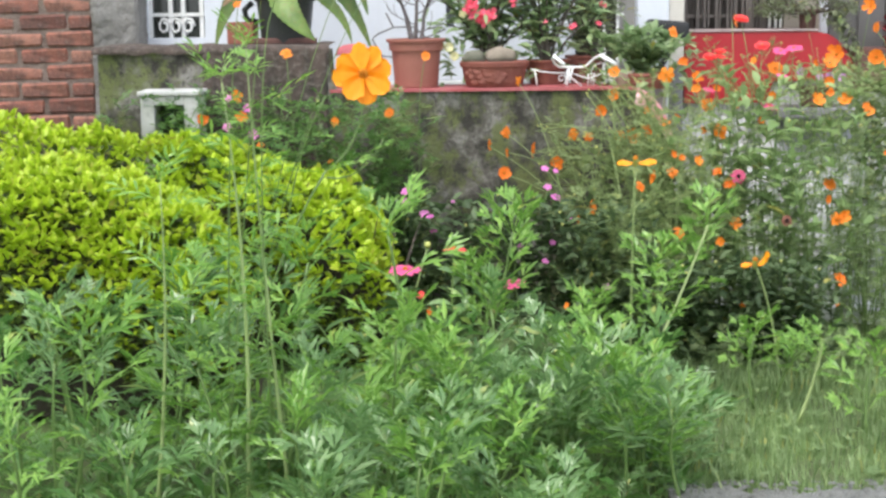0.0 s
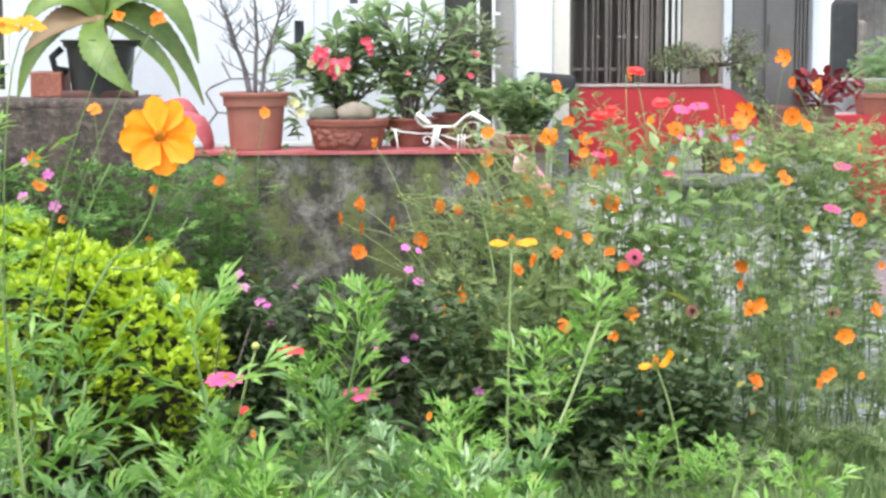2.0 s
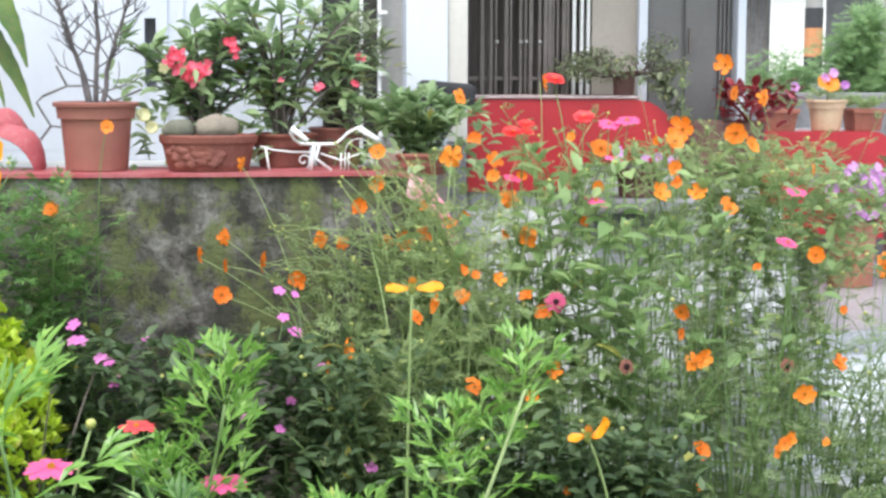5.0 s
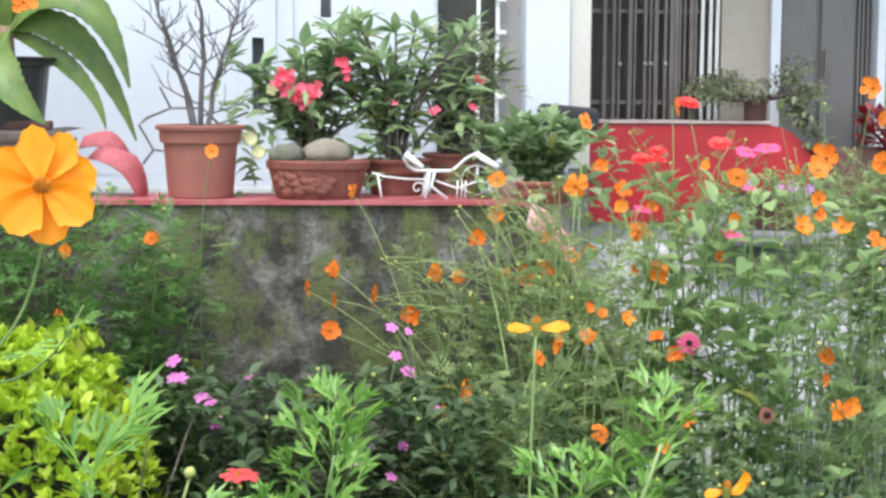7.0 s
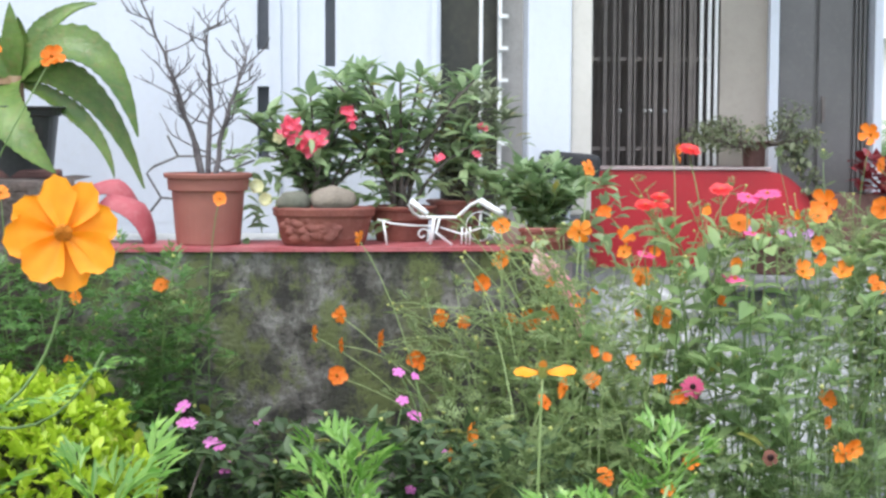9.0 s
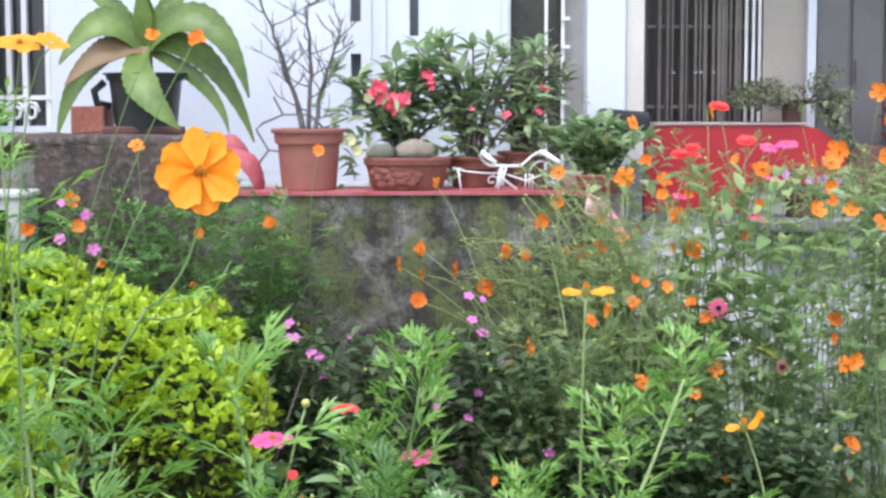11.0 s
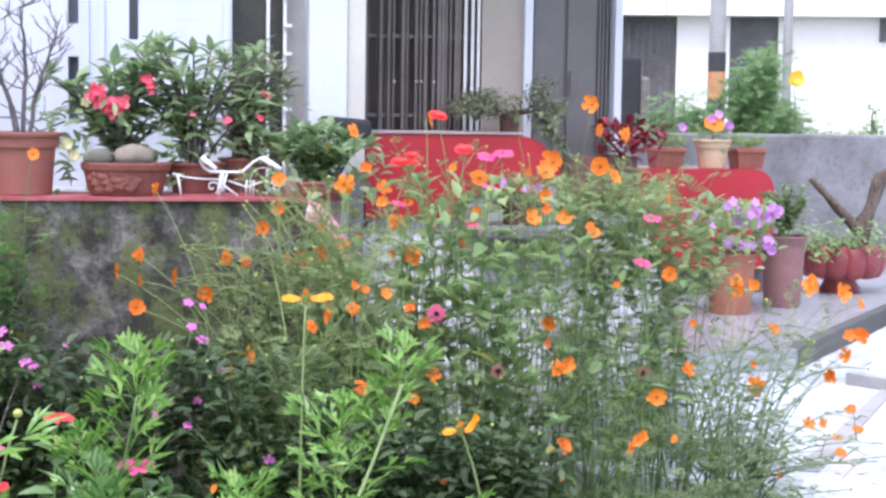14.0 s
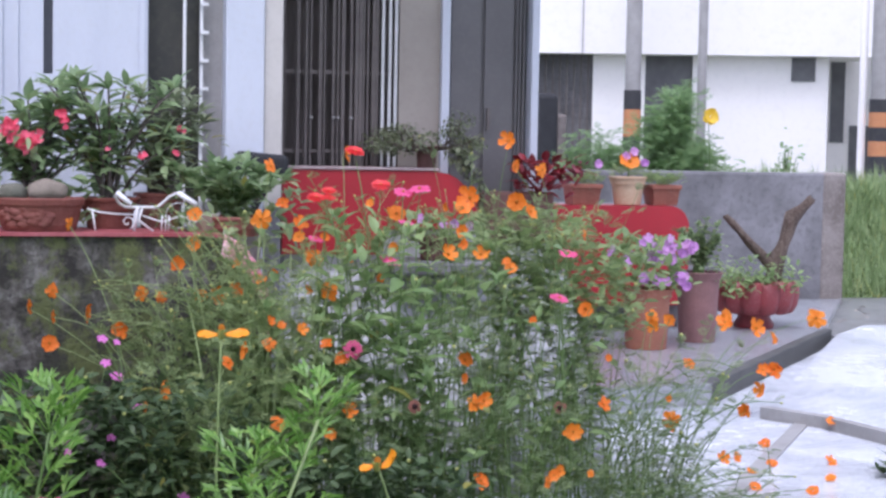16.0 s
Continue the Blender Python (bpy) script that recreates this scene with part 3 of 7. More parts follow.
part("wall_top", Geo().add(cv, cf), M_REDTOP, garden_wall, "faded red painted ledge", smooth=False)
xs_ = np.linspace(-1.64, -0.69, 40)
cp = [(x, 5.2 + yy + 0.01 * noise.noise(Vector((x * 12, yy * 9, 2.0))), z + 0.009 * noise.noise(Vector((x * 14, yy * 11, z * 8)))) for x in xs_ for yy, z in ((0.0, 1.142), (-0.002, 1.16), (0.014, 1.173), (0.36, 1.173))]
part("coping", Geo().add(cp, [(4 * i + k, 4 * i + 4 + k, 4 * i + 5 + k, 4 * i + 1 + k) for i in range(39) for k in range(3)]), M_RUST, garden_wall, "broken dark cement top edge", smooth=True)
part("wall_patch", softbox((-1.2, 5.2, 0.0), (-0.7, 5.24, 1.148), 0.012), M_RUST, garden_wall, "stained dark red-brown plaster")
end_v = [(x + 0.001, 5.2, z + 0.007) for x, z in curve_b[1:]] + [(x + 0.001, 5.505, z + 0.007) for x, z in curve_b[1:]] + [(x - 0.012, 5.2, z - 0.06) for x, z in curve_b[1:]]
m8 = len(curve_b) - 1
end_f = []
for i in range(m8 - 1):
    end_f += [(i, i + 1, m8 + i + 1, m8 + i), (2 * m8 + i, 2 * m8 + i + 1, i + 1, i)]
part("wall_end", Geo().add(end_v, end_f), M_PALEPINK, garden_wall, "worn pink paint on the curved end", smooth=True)
# two curved clay tiles that lean on the step
for at, tilt_, w, ln in (((-0.61, 5.44, 1.14), 16, 0.05, 0.13), ((-0.55, 5.38, 1.075), 42, 0.062, 0.18)):
    tv, tf = [], []
    for i in range(7):
        for j in range(9):
            a = math.pi * (j / 8 - 0.5) * 0.85
            for q in (0.0, 0.012):
                u_ = i / 6 - 0.5
                s_ = 1.0 - 0.9 * max(0.0, u_) ** 1.5 - 0.5 * max(0.0, -u_)
                tv.append((u_ * ln, (w - q) * math.sin(a) * s_, (w - q) * math.cos(a) * s_ * 1.15 - w * 0.55 - 0.16 * ln * 4 * u_ * u_))
    for i in range(6):
        for j in range(8):
            for q, fl in ((0, 1), (1, -1)):
                k = [(i * 9 + j) * 2 + q, ((i + 1) * 9 + j) * 2 + q, ((i + 1) * 9 + j + 1) * 2 + q, (i * 9 + j + 1) * 2 + q]
                tf.append(tuple(k[::fl]))
    for i in (0, 6):
        for j in range(8):
            k = (i * 9 + j) * 2
            tf.append((k, k + 1, k + 3, k + 2))
    ti = solid("roof_tile", Geo().add(tv, tf), M_TILE, "faded pink curved clay tile leaning on the wall step", "roof tile", "clay tiles", smooth=True)
    ti.matrix_basis = pose(*at, 0, tilt_, 0)
# back ledge that the pots stand on
solid("ledge", Geo().box((-1.62, 5.502, 0.0), (0.69, 5.945, 0.985)), M_BOX, "pale cement planting ledge between wall and house", "ledge", kind="structure")

# brick wall and cement column
def rough_block(lo, hi, amount):
    """A rendered pier with an uneven face and soft corners."""
    g = Geo()
    nx, nz = 14, 90
    ring_ = [(x, 0.0) for x in np.linspace(0, 1, nx)] + [(1.0, y) for y in np.linspace(0.1, 1, 5)] + [(0.0, y) for y in np.linspace(1, 0.1, 5)]
    v = []
    for k in range(nz + 1):
        z = lo[2] + (hi[2] - lo[2]) * k / nz
        for u_, w_ in ring_:
            x, y = lo[0] + (hi[0] - lo[0]) * u_, lo[1] + (hi[1] - lo[1]) * w_
            corner = 0.018 * max(0.0, abs(u_ - 0.5) * 2 - 0.8) / 0.2 if w_ == 0 else 0.0
            n1 = noise.noise(Vector((x * 9, y * 9, z * 9))) + 0.6 * noise.noise(Vector((x * 31, y * 31, z * 31)))
            v.append((x + 0.4 * amount * n1, y + corner + amount * n1, z))
    m_ = len(ring_)
    return g.add(v, [(k * m_ + i, k * m_ + (i + 1) % m_, (k + 1) * m_ + (i + 1) % m_, (k + 1) * m_ + i) for k in range(nz) for i in range(m_)])


brick_wall = thing("wall_brick", (-1.745, 5.78, 0), "weathered red brick wall with thick mortar joints", "wall", kind="structure")
part("mortar", Geo().box((-1.7, -0.001, 0), (0.0, 0.2, 2.6)), M_MORTAR, brick_wall, "crumbling grey mortar")
solid("column", rough_block((-1.756, 5.74, 0), (-1.556, 6.2, 2.6), 0.014), M_COLUMN, "rough grey cement column beside the brick wall", "column", kind="structure")

# house front
house = thing("house", (0, 5.95, 0), "white painted single-storey house with grilles", "house")
HY = 5.95


def hp(name, lo, hi, mat, label="", bev=0.0, parent=None):
    lo, hi = (lo[0], lo[1] - HY, lo[2]), (hi[0], hi[1] - HY, hi[2])
    return part(name, softbox(lo, hi, bev) if bev else Geo().box(lo, hi), mat, parent or house, label)


# white wall in three fields around narrow slots
SLOTS = [(-0.232, -0.196, 1.22, 1.442), (-0.232, -0.196, 1.556, 1.98), (-0.022, 0.01, 1.22, 1.442), (-0.022, 0.01, 1.505, 1.98), (-1.076, -1.046, 1.66, 2.1)]
hp("wall", (-1.3, 5.95, 0), (-1.076, 6.15, 2.7), M_WHITE)
hp("wall", (-1.046, 5.95, 0), (-0.232, 6.15, 2.7), M_WHITE)
hp("wall", (-0.196, 5.95, 0), (-0.022, 6.15, 2.7), M_WHITE)
hp("wall", (0.01, 5.95, 0), (0.338, 6.15, 2.7), M_WHITE)
for x0, x1, zs in ((-0.232, -0.196, (0.0, 1.22, 1.442, 1.556, 1.98, 2.7)), (-0.022, 0.01, (0.0, 1.22, 1.442, 1.505, 1.98, 2.7)), (-1.076, -1.046, (0.0, 1.66, 2.1, 2.7))):
    for a, b in zip(zs[::2], zs[1::2]):
        hp("wall", (x0, 5.953, a), (x1, 6.15, b), M_WHITE)
for x0, x1, z0, z1 in SLOTS:
    w = hp("window", (x0 - 0.002, 6.06, z0 - 0.01), (x1 + 0.002, 6.08, z1 + 0.01), M_SLOT, "narrow dark slot window")
# fine boarding lines and panel joints
for z in np.arange(1.02, 2.6, 0.062):
    for x0, x1 in ((-1.044, -0.236), (0.014, 0.3)):
        hp("board", (x0, 5.9485, z), (x1, 5.952, z + 0.0614), M_WHITE)
for x in (-0.178, -0.125, 0.31):
    hp("batten", (x, 5.938, 0.98), (x + 0.018, 5.952, 2.7), M_WHITE)
# window with a white frame and scroll grille near the column
hp("wall", (-1.62, 5.95, 0), (-1.3, 6.15, 1.186), M_WHITE)
hp("wall", (-1.62, 5.95, 1.86), (-1.3, 6.15, 2.7), M_WHITE)
hp("wall", (-1.62, 5.95, 1.186), (-1.555, 6.15, 1.86), M_WHITE)
win = hp("window", (-1.555, 6.04, 1.186), (-1.3, 6.06, 1.86), M_PANE, "dark glass behind a white scroll grille")
for x in (-1.551, -1.46, -1.404, -1.322):
    hp("frame", (x - 0.006, 5.99, 1.186), (x + 0.012, 6.03, 1.86), M_WHITEBAR, parent=win)
hp("frame", (-1.555, 5.985, 1.28), (-1.3, 6.0, 1.296), M_WHITEBAR, parent=win)
for cx in (-1.485, -1.432, -1.378):
    s = [(cx + 0.028 * (1 - 0.55 * a / 9) * math.cos(a * 0.9), 5.98 - HY, 1.238 + 0.038 * (1 - 0.55 * a / 9) * math.sin(a * 0.9)) for a in range(10)]
    part("scroll", Geo().tube(s, 0.0065, n=6), M_WHITEBAR, win, smooth=True)
# tall window beside the pillar
hp("wall", (0.338, 5.95, 0), (0.607, 6.15, 0.96), M_WHITE)
hp("wall", (0.338, 5.95, 2.3), (0.607, 6.15, 2.7), M_WHITE)
tall = hp("window", (0.338, 6.08, 0.96), (0.53, 6.1, 2.3), M_TINT, "tall dark window with white uprights")
hp("curtain", (0.53, 6.02, 0.96), (0.607, 6.1, 2.3), M_POLE, "grey window side", parent=tall)
for x in (0.462, 0.522):
    hp("upright", (x, 5.97, 0.96), (x + 0.011, 5.99, 2.3), M_WHITEBAR, parent=tall)
for z in np.arange(1.06, 2.2, 0.1):
    hp("clip", (0.522, 5.955, z), (0.552, 5.97, z + 0.012), M_WHITEBAR, parent=tall)
hp("pillar", (0.607, 5.9, 0), (0.745, 6.2, 2.7), M_WHITE, "white painted pillar", 0.006)
# foot added in darker grey, so no pale strip shows behind the plants
hp("pillar_foot", (0.7455, 5.927, 0), (0.813, 6.2, 1.04), M_GREYWALL, "added darker grey foot of the pillar", 0.006)
hp("pillar_return", (0.7455, 5.925, 1.041), (0.815, 6.2, 2.7), M_CREAMWALL, "cream painted return of the pillar", 0.006)
# porch back wall: beige strip, grille, beige field, white post, grey door
hp("wall", (0.62, 6.42, 0), (0.881, 6.6, 2.7), M_BEIGE, "beige plastered wall")
hp("wall", (1.345, 6.42, 0), (1.51, 6.6, 2.7), M_BEIGE, "beige plastered wall")
hp("wall", (0.881, 6.42, 2.3), (1.345, 6.6, 2.7), M_BEIGE)
hp("wall", (0.881, 6.42, 0), (1.345, 6.6, 0.9), M_BEIGE)
grille = hp("window_grille", (0.881, 6.44, 0.9), (0.893, 6.46, 2.3), M_BARS, "dark iron window grille with knobs")
bx_ = 0.905
for i in range(15):
    bx_ += rnd.choice((0.016, 0.02, 0.027, 0.034))
    if bx_ > 1.26:
        break
    hp("bar", (bx_, 6.44, 0.9), (bx_ + rnd.choice((0.007, 0.01, 0.014)), 6.455, 2.3), M_BARS, parent=grille)
    if i in (2, 5, 6, 8):
        part("knob", Geo().lathe([(0.0, -0.009), (0.008, -0.004), (0.008, 0.004), (0.0, 0.009)], 8, (bx_ + 0.005, 6.436 - HY, 1.378)), M_POLE, grille)
for z in (1.24, 1.55, 1.86):
    hp("rail", (0.893, 6.456, z), (1.345, 6.466, z + 0.014), M_BARS, parent=grille)
for x in (1.275, 1.303, 1.327):
    hp("white_bar", (x, 6.425, 0.9), (x + 0.011, 6.439, 2.3), M_WHITEBAR, parent=grille)
cg = Geo()
cx = np.linspace(0.87, 1.36, 60)
cvv = [(x, 6.52 - HY + 0.012 * math.sin(x * 95) + 0.006 * math.sin(x * 41), z) for x in cx for z in (0.85, 2.35)]
part("curtain", cg.add(cvv, [(2 * i, 2 * i + 2, 2 * i + 3, 2 * i + 1) for i in range(59)]), M_CURTAIN, house, "grey drawn curtain behind the grille", smooth=True)
hp("backing", (0.86, 6.61, 0.0), (1.36, 6.64, 2.7), M_DARK)
hp("post", (1.51, 6.39, 0), (1.545, 6.6, 2.7), M_WHITE, "white door post", 0.004)
door = hp("door", (1.548, 6.45, 0.15), (1.873, 6.49, 2.3), M_GREYDOOR, "grey painted metal door")
hp("panel", (1.56, 6.437, 0.2), (1.682, 6.45, 2.26), M_GREYDOOR, parent=door)
hp("panel", (1.698, 6.437, 0.2), (1.815, 6.45, 2.26), M_GREYDOOR, parent=door)
for x in (1.826, 1.84, 1.856):
    hp("moulding", (x, 6.433, 0.2), (x + 0.007, 6.45, 2.26), M_GREYDOOR, parent=door)
hp("handle", (1.706, 6.41, 1.34), (1.716, 6.425, 1.43), M_BARS, parent=door)
hp("wall", (1.545, 6.42, 2.3), (1.873, 6.6, 2.7), M_BEIGE)
hp("corner_post", (1.878, 6.38, 0), (1.91, 6.7, 2.7), M_WHITE, "white house corner", 0.004)
hp("side_wall", (1.86, 6.7, 0), (1.908, 9.7, 2.7), M_WHITE)
hp("back_wall", (-3.6, 9.7, 0), (1.908, 9.9, 2.7), M_WHITE)
hp("roof", (-3.8, 5.75, 2.7), (2.3, 10.1, 2.86), M_GREYWALL, "flat grey roof slab", 0.02)

# low wall in front of the door
solid("door_wall", softbox((1.62, 6.2, 0.9), (1.93, 6.34, 1.1), 0.01), M_DARKCLAY, "dull dark red low wall before the door", "wall", kind="structure")
# base added below it, pale like the paving glimpsed through the bed
solid("door_wall_base", softbox((1.63, 6.21, 0.1), (1.92, 6.33, 0.899), 0.01), M_BOX, "added pale base under the low wall, standing in for bright paving", "wall", kind="structure")
# red bench wall with a curved end, and the farther red block
bench_top = [(0.85, 1.178), (1.44, 1.178)] + [(1.44 + 0.2 * math.sin(a), 1.178 - 0.3 * (1 - math.cos(a))) for a in np.linspace(0.25, 1.45, 8)]
solid("red_bench_wall", Geo().profile_y([(0.85, 0.86), (0.85, 0.96)] + bench_top[:-2] + [(1.6, 0.96), (1.25, 0.955), (1.22, 0.86)], 6.15, 6.36), M_RED, "red painted porch wall with a curved end", "wall", kind="structure")
# an added block, pale so that gaps between plants show bright as paving
solid("bench_base", softbox((0.86, 6.17, 0.1), (1.61, 6.35, 0.953), 0.01), M_BOX, "added pale base under the red porch wall, standing in for bright paving", "wall", kind="structure")
# grey seat, and an added slope, bench to bed, standing in for level wet paving
solid("bench_seat", softbox((1.23, 5.9, 0.8), (1.62, 6.17, 0.85), 0.012), M_GREYWALL, "worn grey cement seat against the red wall", "bench", kind="structure")
solid("added_slope", Geo().add([(0.73, 5.52, 0.045), (1.97, 5.52, 0.045), (1.97, 5.84, 0.43), (0.73, 5.84, 0.43)], [(0, 1, 2, 3)]).add([(0.73, 5.85, 0.43), (1.97, 5.85, 0.43), (1.97, 5.862, 0.47), (0.73, 5.862, 0.47), (1.97, 6.15, 0.8), (0.73, 6.15, 0.8), (1.97, 6.2, 0.02), (0.73, 6.2, 0.02)], [(0, 1, 2, 3), (3, 2, 4, 5), (5, 4, 6, 7)]), M_WETGREY, "added wet concrete slope standing in for the paving below the red bench", "paving", kind="structure")
solid("bench_edge", softbox((0.845, 6.142, 1.18), (1.455, 6.365, 1.19), 0.003), M_REDCAP, "thin grey edge on the red porch wall", "trim", kind="structure")
blk = [(2.5, 0.916), (3.74, 0.916)] + [(3.74 + 0.125 * math.sin(a), 0.916 - 0.14 * (1 - math.cos(a))) for a in np.linspace(0.2, 1.57, 8)] + [(3.866, 0.3)]
solid("red_block_wall", Geo().profile_y([(2.5, 0.3)] + blk, 9.6, 9.85), M_RED, "bright red low planter wall with a rounded end", "wall", kind="structure")
blk2 = [(x + (0.05 if x > 3.7 else 0), z + 0.0 if z > 0.9 else z) for x, z in blk]
solid("block_shoulder", Geo().profile_y([(2.5, 0.3)] + blk2, 9.851, 10.1), M_GREYWALL, "grey cement back of the red planter wall", "wall", kind="structure")
solid("wall_grey", softbox((2.6, 11.46, 0.0), (5.86, 11.66, 1.1), 0.02), M_GREYWALL, "grey cement boundary wall with stained end", "wall", kind="structure")
solid("wall_pier", softbox((5.68, 11.45, 0.0), (5.87, 11.68, 1.104), 0.02), M_PIER, "pale worn end pier of the boundary wall", "wall", kind="structure")

# ---- the far side of the street ----
far = thing("far_house", (7.9, 21, 0), "white house across the street under a deep white eave", "house")
far.rotation_euler = (0, 0, radians(-18.5))


def fp(name, lo, hi, mat, label="", parent=None):
    return part(name, Geo().box(lo, hi), mat, parent or far, label)


fp("wall", (-4.9, 0, 0), (-1.6, 0.2, 3.2), M_FARWHITE)
fp("wall", (-0.83, 0, 0), (-0.13, 0.2, 3.2), M_FARWHITE)
fp("wall", (-1.6, 0, 0), (-0.83, 0.2, 0.7), M_FARWHITE)
fp("wall", (0.5, 0, 0), (2.29, 0.2, 3.2), M_FARWHITE)
fp("wall", (-0.13, 0, 0), (0.5, 0.2, 1.1), M_FARWHITE)
fp("return_wall", (2.25, 0.2, 0), (2.289, 1.2, 3.2), M_FARWHITE)
fp("recess_wall", (2.25, 1.2, 0), (3.2, 1.4, 3.2), M_FARWHITE, "white wall in the shade of the eave")
fp("corner_post", (2.82, -0.28, 0), (2.93, -0.1, 6.4), M_FARWHITE, "white corner post")
fp("side_wing", (2.98, 0.5, 0), (7.5, 0.7, 6.4), M_FARWHITE)
fp("eave", (-4.9, -0.28, 2.48), (2.819, 1.6, 6.4), M_FARWHITE, "deep white overhanging fascia")
gate = fp("window", (-1.6, 0.1, 0.7), (-0.83, 0.14, 3.0), M_GREYWALL, "grey barred gate in the shade")
for i in range(8):
    fp("bar", (-1.57 + i * 0.095, 0.04, 0.7), (-1.55 + i * 0.095, 0.07, 3.0), M_BARS, parent=gate)
fp("window", (-0.13, 0.1, 1.1), (0.5, 0.14, 3.0), M_DARK, "dark recessed window")
fp("window", (1.8, -0.03, 2.16), (2.11, 0.003, 2.47), M_DARK, "small dark vent window")
fp("window", (2.49, 1.16, 1.36), (2.68, 1.2, 2.6), M_DARK, "tall dark slot window")
fp("door", (2.76, 1.17, 0.1), (3.05, 1.2, 1.6), M_DARK, "low dark doorway")
fp("awning", (2.98, 0.0, 2.4), (3.9, 0.5, 2.45), M_GREYDOOR)
fp("drain_pipe", (-0.98, -0.31, 2.48), (-0.968, -0.285, 6.0), M_POLE)


tarp = thing("covered_bundle", (6.25, 20.5, 0), "dark covered bundle standing before the far gate", "bundle")
part("cover", softbox((-0.19, -0.15, 0), (0.12, 0.15, 1.92), 0.09, 4), M_CLOTH, tarp, smooth=True)
part("side", softbox((0.1, -0.1, 0), (0.25, 0.12, 1.66), 0.06, 4), M_BARS, tarp, smooth=True)


def pole(at, r, h, bands, label, mat=None):
    p = thing("utility_pole", at, label, "utility pole", "street poles")
    part("shaft", Geo().lathe([(r * 1.08, 0), (r, 2.0), (r * 0.9, h), (0.0, h)], 20), mat or M_POLE, p, smooth=True)
    for z0, z1, m in bands:
        part("band", Geo().lathe([(r * 1.1, z0), (r * 1.1, z1)], 20), m, p, smooth=True)
    return p


pole((7.12, 19.7, 0), 0.1, 7.0, [(1.72, 1.96, M_BLACK), (1.38, 1.72, M_ORANGEBAND), (1.1, 1.38, M_BLACK)], "grey concrete utility pole with black and orange bands")
pole((7.92, 19.4, 0), 0.058, 7.0, [(3.4, 3.43, M_WHITEBAR)], "slim pale concrete utility pole")
pole((9.25, 17.3, 0), 0.115, 7.0, [(1.7, 1.85, M_BLACK), (1.53, 1.7, M_ORANGEBAND), (1.37, 1.53, M_BLACK), (1.2, 1.37, M_ORANGEBAND), (1.0, 1.2, M_BLACK)], "grey concrete utility pole with black and orange bands")
pole((9.13, 17.5, 0), 0.045, 7.0, [], "slim white metal pole beside a banded pole", M_FARWHITE)
fence = thing("fence", (10.3, 18.0, 0), "low dark picket fence along the street", "fence")
for i in range(24):
    part("picket", Geo().box((i * 0.1, 0, 0), (i * 0.1 + 0.05, 0.02, 0.95 + 0.03 * (i % 2))), M_BARS, fence)
part("rail", Geo().box((0, 0.021, 0.7), (2.4, 0.04, 0.75)), M_BARS, fence)

# ---- leaf and flower shapes ----
def oval(w=0.3, lift=0.05, droop=0.1):
    v = [(0, 0, 0), (0.3, w, lift), (0.3, -w, lift), (0.72, 0.8 * w, lift - 0.4 * droop), (0.72, -0.8 * w, lift - 0.4 * droop), (1, 0, -droop), (0.3, 0, 0), (0.72, 0, -0.35 * droop)]
    return v, [(0, 6, 1), (0, 2, 6), (6, 7, 3, 1), (6, 2, 4, 7), (7, 5, 3), (7, 4, 5)]


def feather(pairs=5, lobe=0.36, wide=0.055):
    """A finely cut leaf: a rib with pairs of pointed lobes."""
    v, f = [], []

    def blade(o, d, ln, w):
        o, d = Vector(o), Vector(d).normalized()
        s = Vector((-d.y, d.x, 0)) * w
        i = len(v)
        m = o + d * ln * 0.5
        e = o + d * ln
        v.extend([o[:], (m + s + Vector((0, 0, 0.012)))[:], (e + Vector((0, 0, -0.1 * ln)))[:], (m - s + Vector((0, 0, 0.012)))[:]])
        f.append((i, i + 1, i + 2, i + 3))

    blade((0, 0, 0), (1, 0, 0), 0.75, 0.02)
    for k in range(pairs):
        x = 0.2 + 0.62 * k / pairs
        ln = lobe * (0.75 + 0.5 * math.sin(math.pi * (k + 0.7) / (pairs + 0.6)))
        for s in (1, -1):
            d = Vector((0.75, s * 0.85, 0.12))
            blade((x, 0, 0), d, ln, wide)
    blade((0.72, 0, 0), (1, 0, 0), 0.3, wide * 1.1)
    return v, f


def cut_leaf(seed):
    """A long-stalked leaf with a few narrow, pointed, uneven lobes."""
    r = random.Random(seed)
    v, f = [], []

    def lance(o, d, ln, w, lift=0.0):
        o, d = Vector(o), Vector(d).normalized()
        s = Vector((-d.y, d.x, 0)).normalized() * w
        i = len(v)
        m, e = o + d * ln * 0.42, o + d * ln
        v.extend([o[:], (m + s + Vector((0, 0, 0.02 + lift)))[:], (e + Vector((0, 0, lift - 0.09 * ln)))[:], (m - s + Vector((0, 0, 0.02 + lift)))[:], (m + Vector((0, 0, lift)))[:]])
        f.extend([(i, i + 4, i + 1), (i, i + 3, i + 4), (i + 4, i + 2, i + 1), (i + 4, i + 3, i + 2)])

    lance((0, 0, 0), (1, 0, 0), 0.8, 0.014)
    for x, ln in ((0.36, 0.42), (0.66, 0.42)):
        for s in (1, -1):
            q = ln * r.uniform(0.75, 1.15)
            d = Vector((r.uniform(0.9, 1.2), s * r.uniform(0.5, 0.95), r.uniform(-0.2, 0.2)))
            x2 = x + r.uniform(-0.05, 0.05)
            lance((x2, 0, 0), d, q, 0.04)
            o = Vector((x2, 0, 0)) + d.normalized() * q * 0.45
            if r.random() < 0.6:
                lance(o, (0.9, -s * 0.1, 0), q * 0.5, 0.042)
            if r.random() < 0.35:
                lance(o, (0.5, s * 1.0, 0), q * 0.45, 0.032)
    lance((0.72, 0, 0), (1, r.uniform(-0.15, 0.15), 0), 0.42, 0.045)
    return v, f


CUT, CUT2 = cut_leaf(1), cut_leaf(4)
SPIKE = feather(3, 0.34, 0.03)


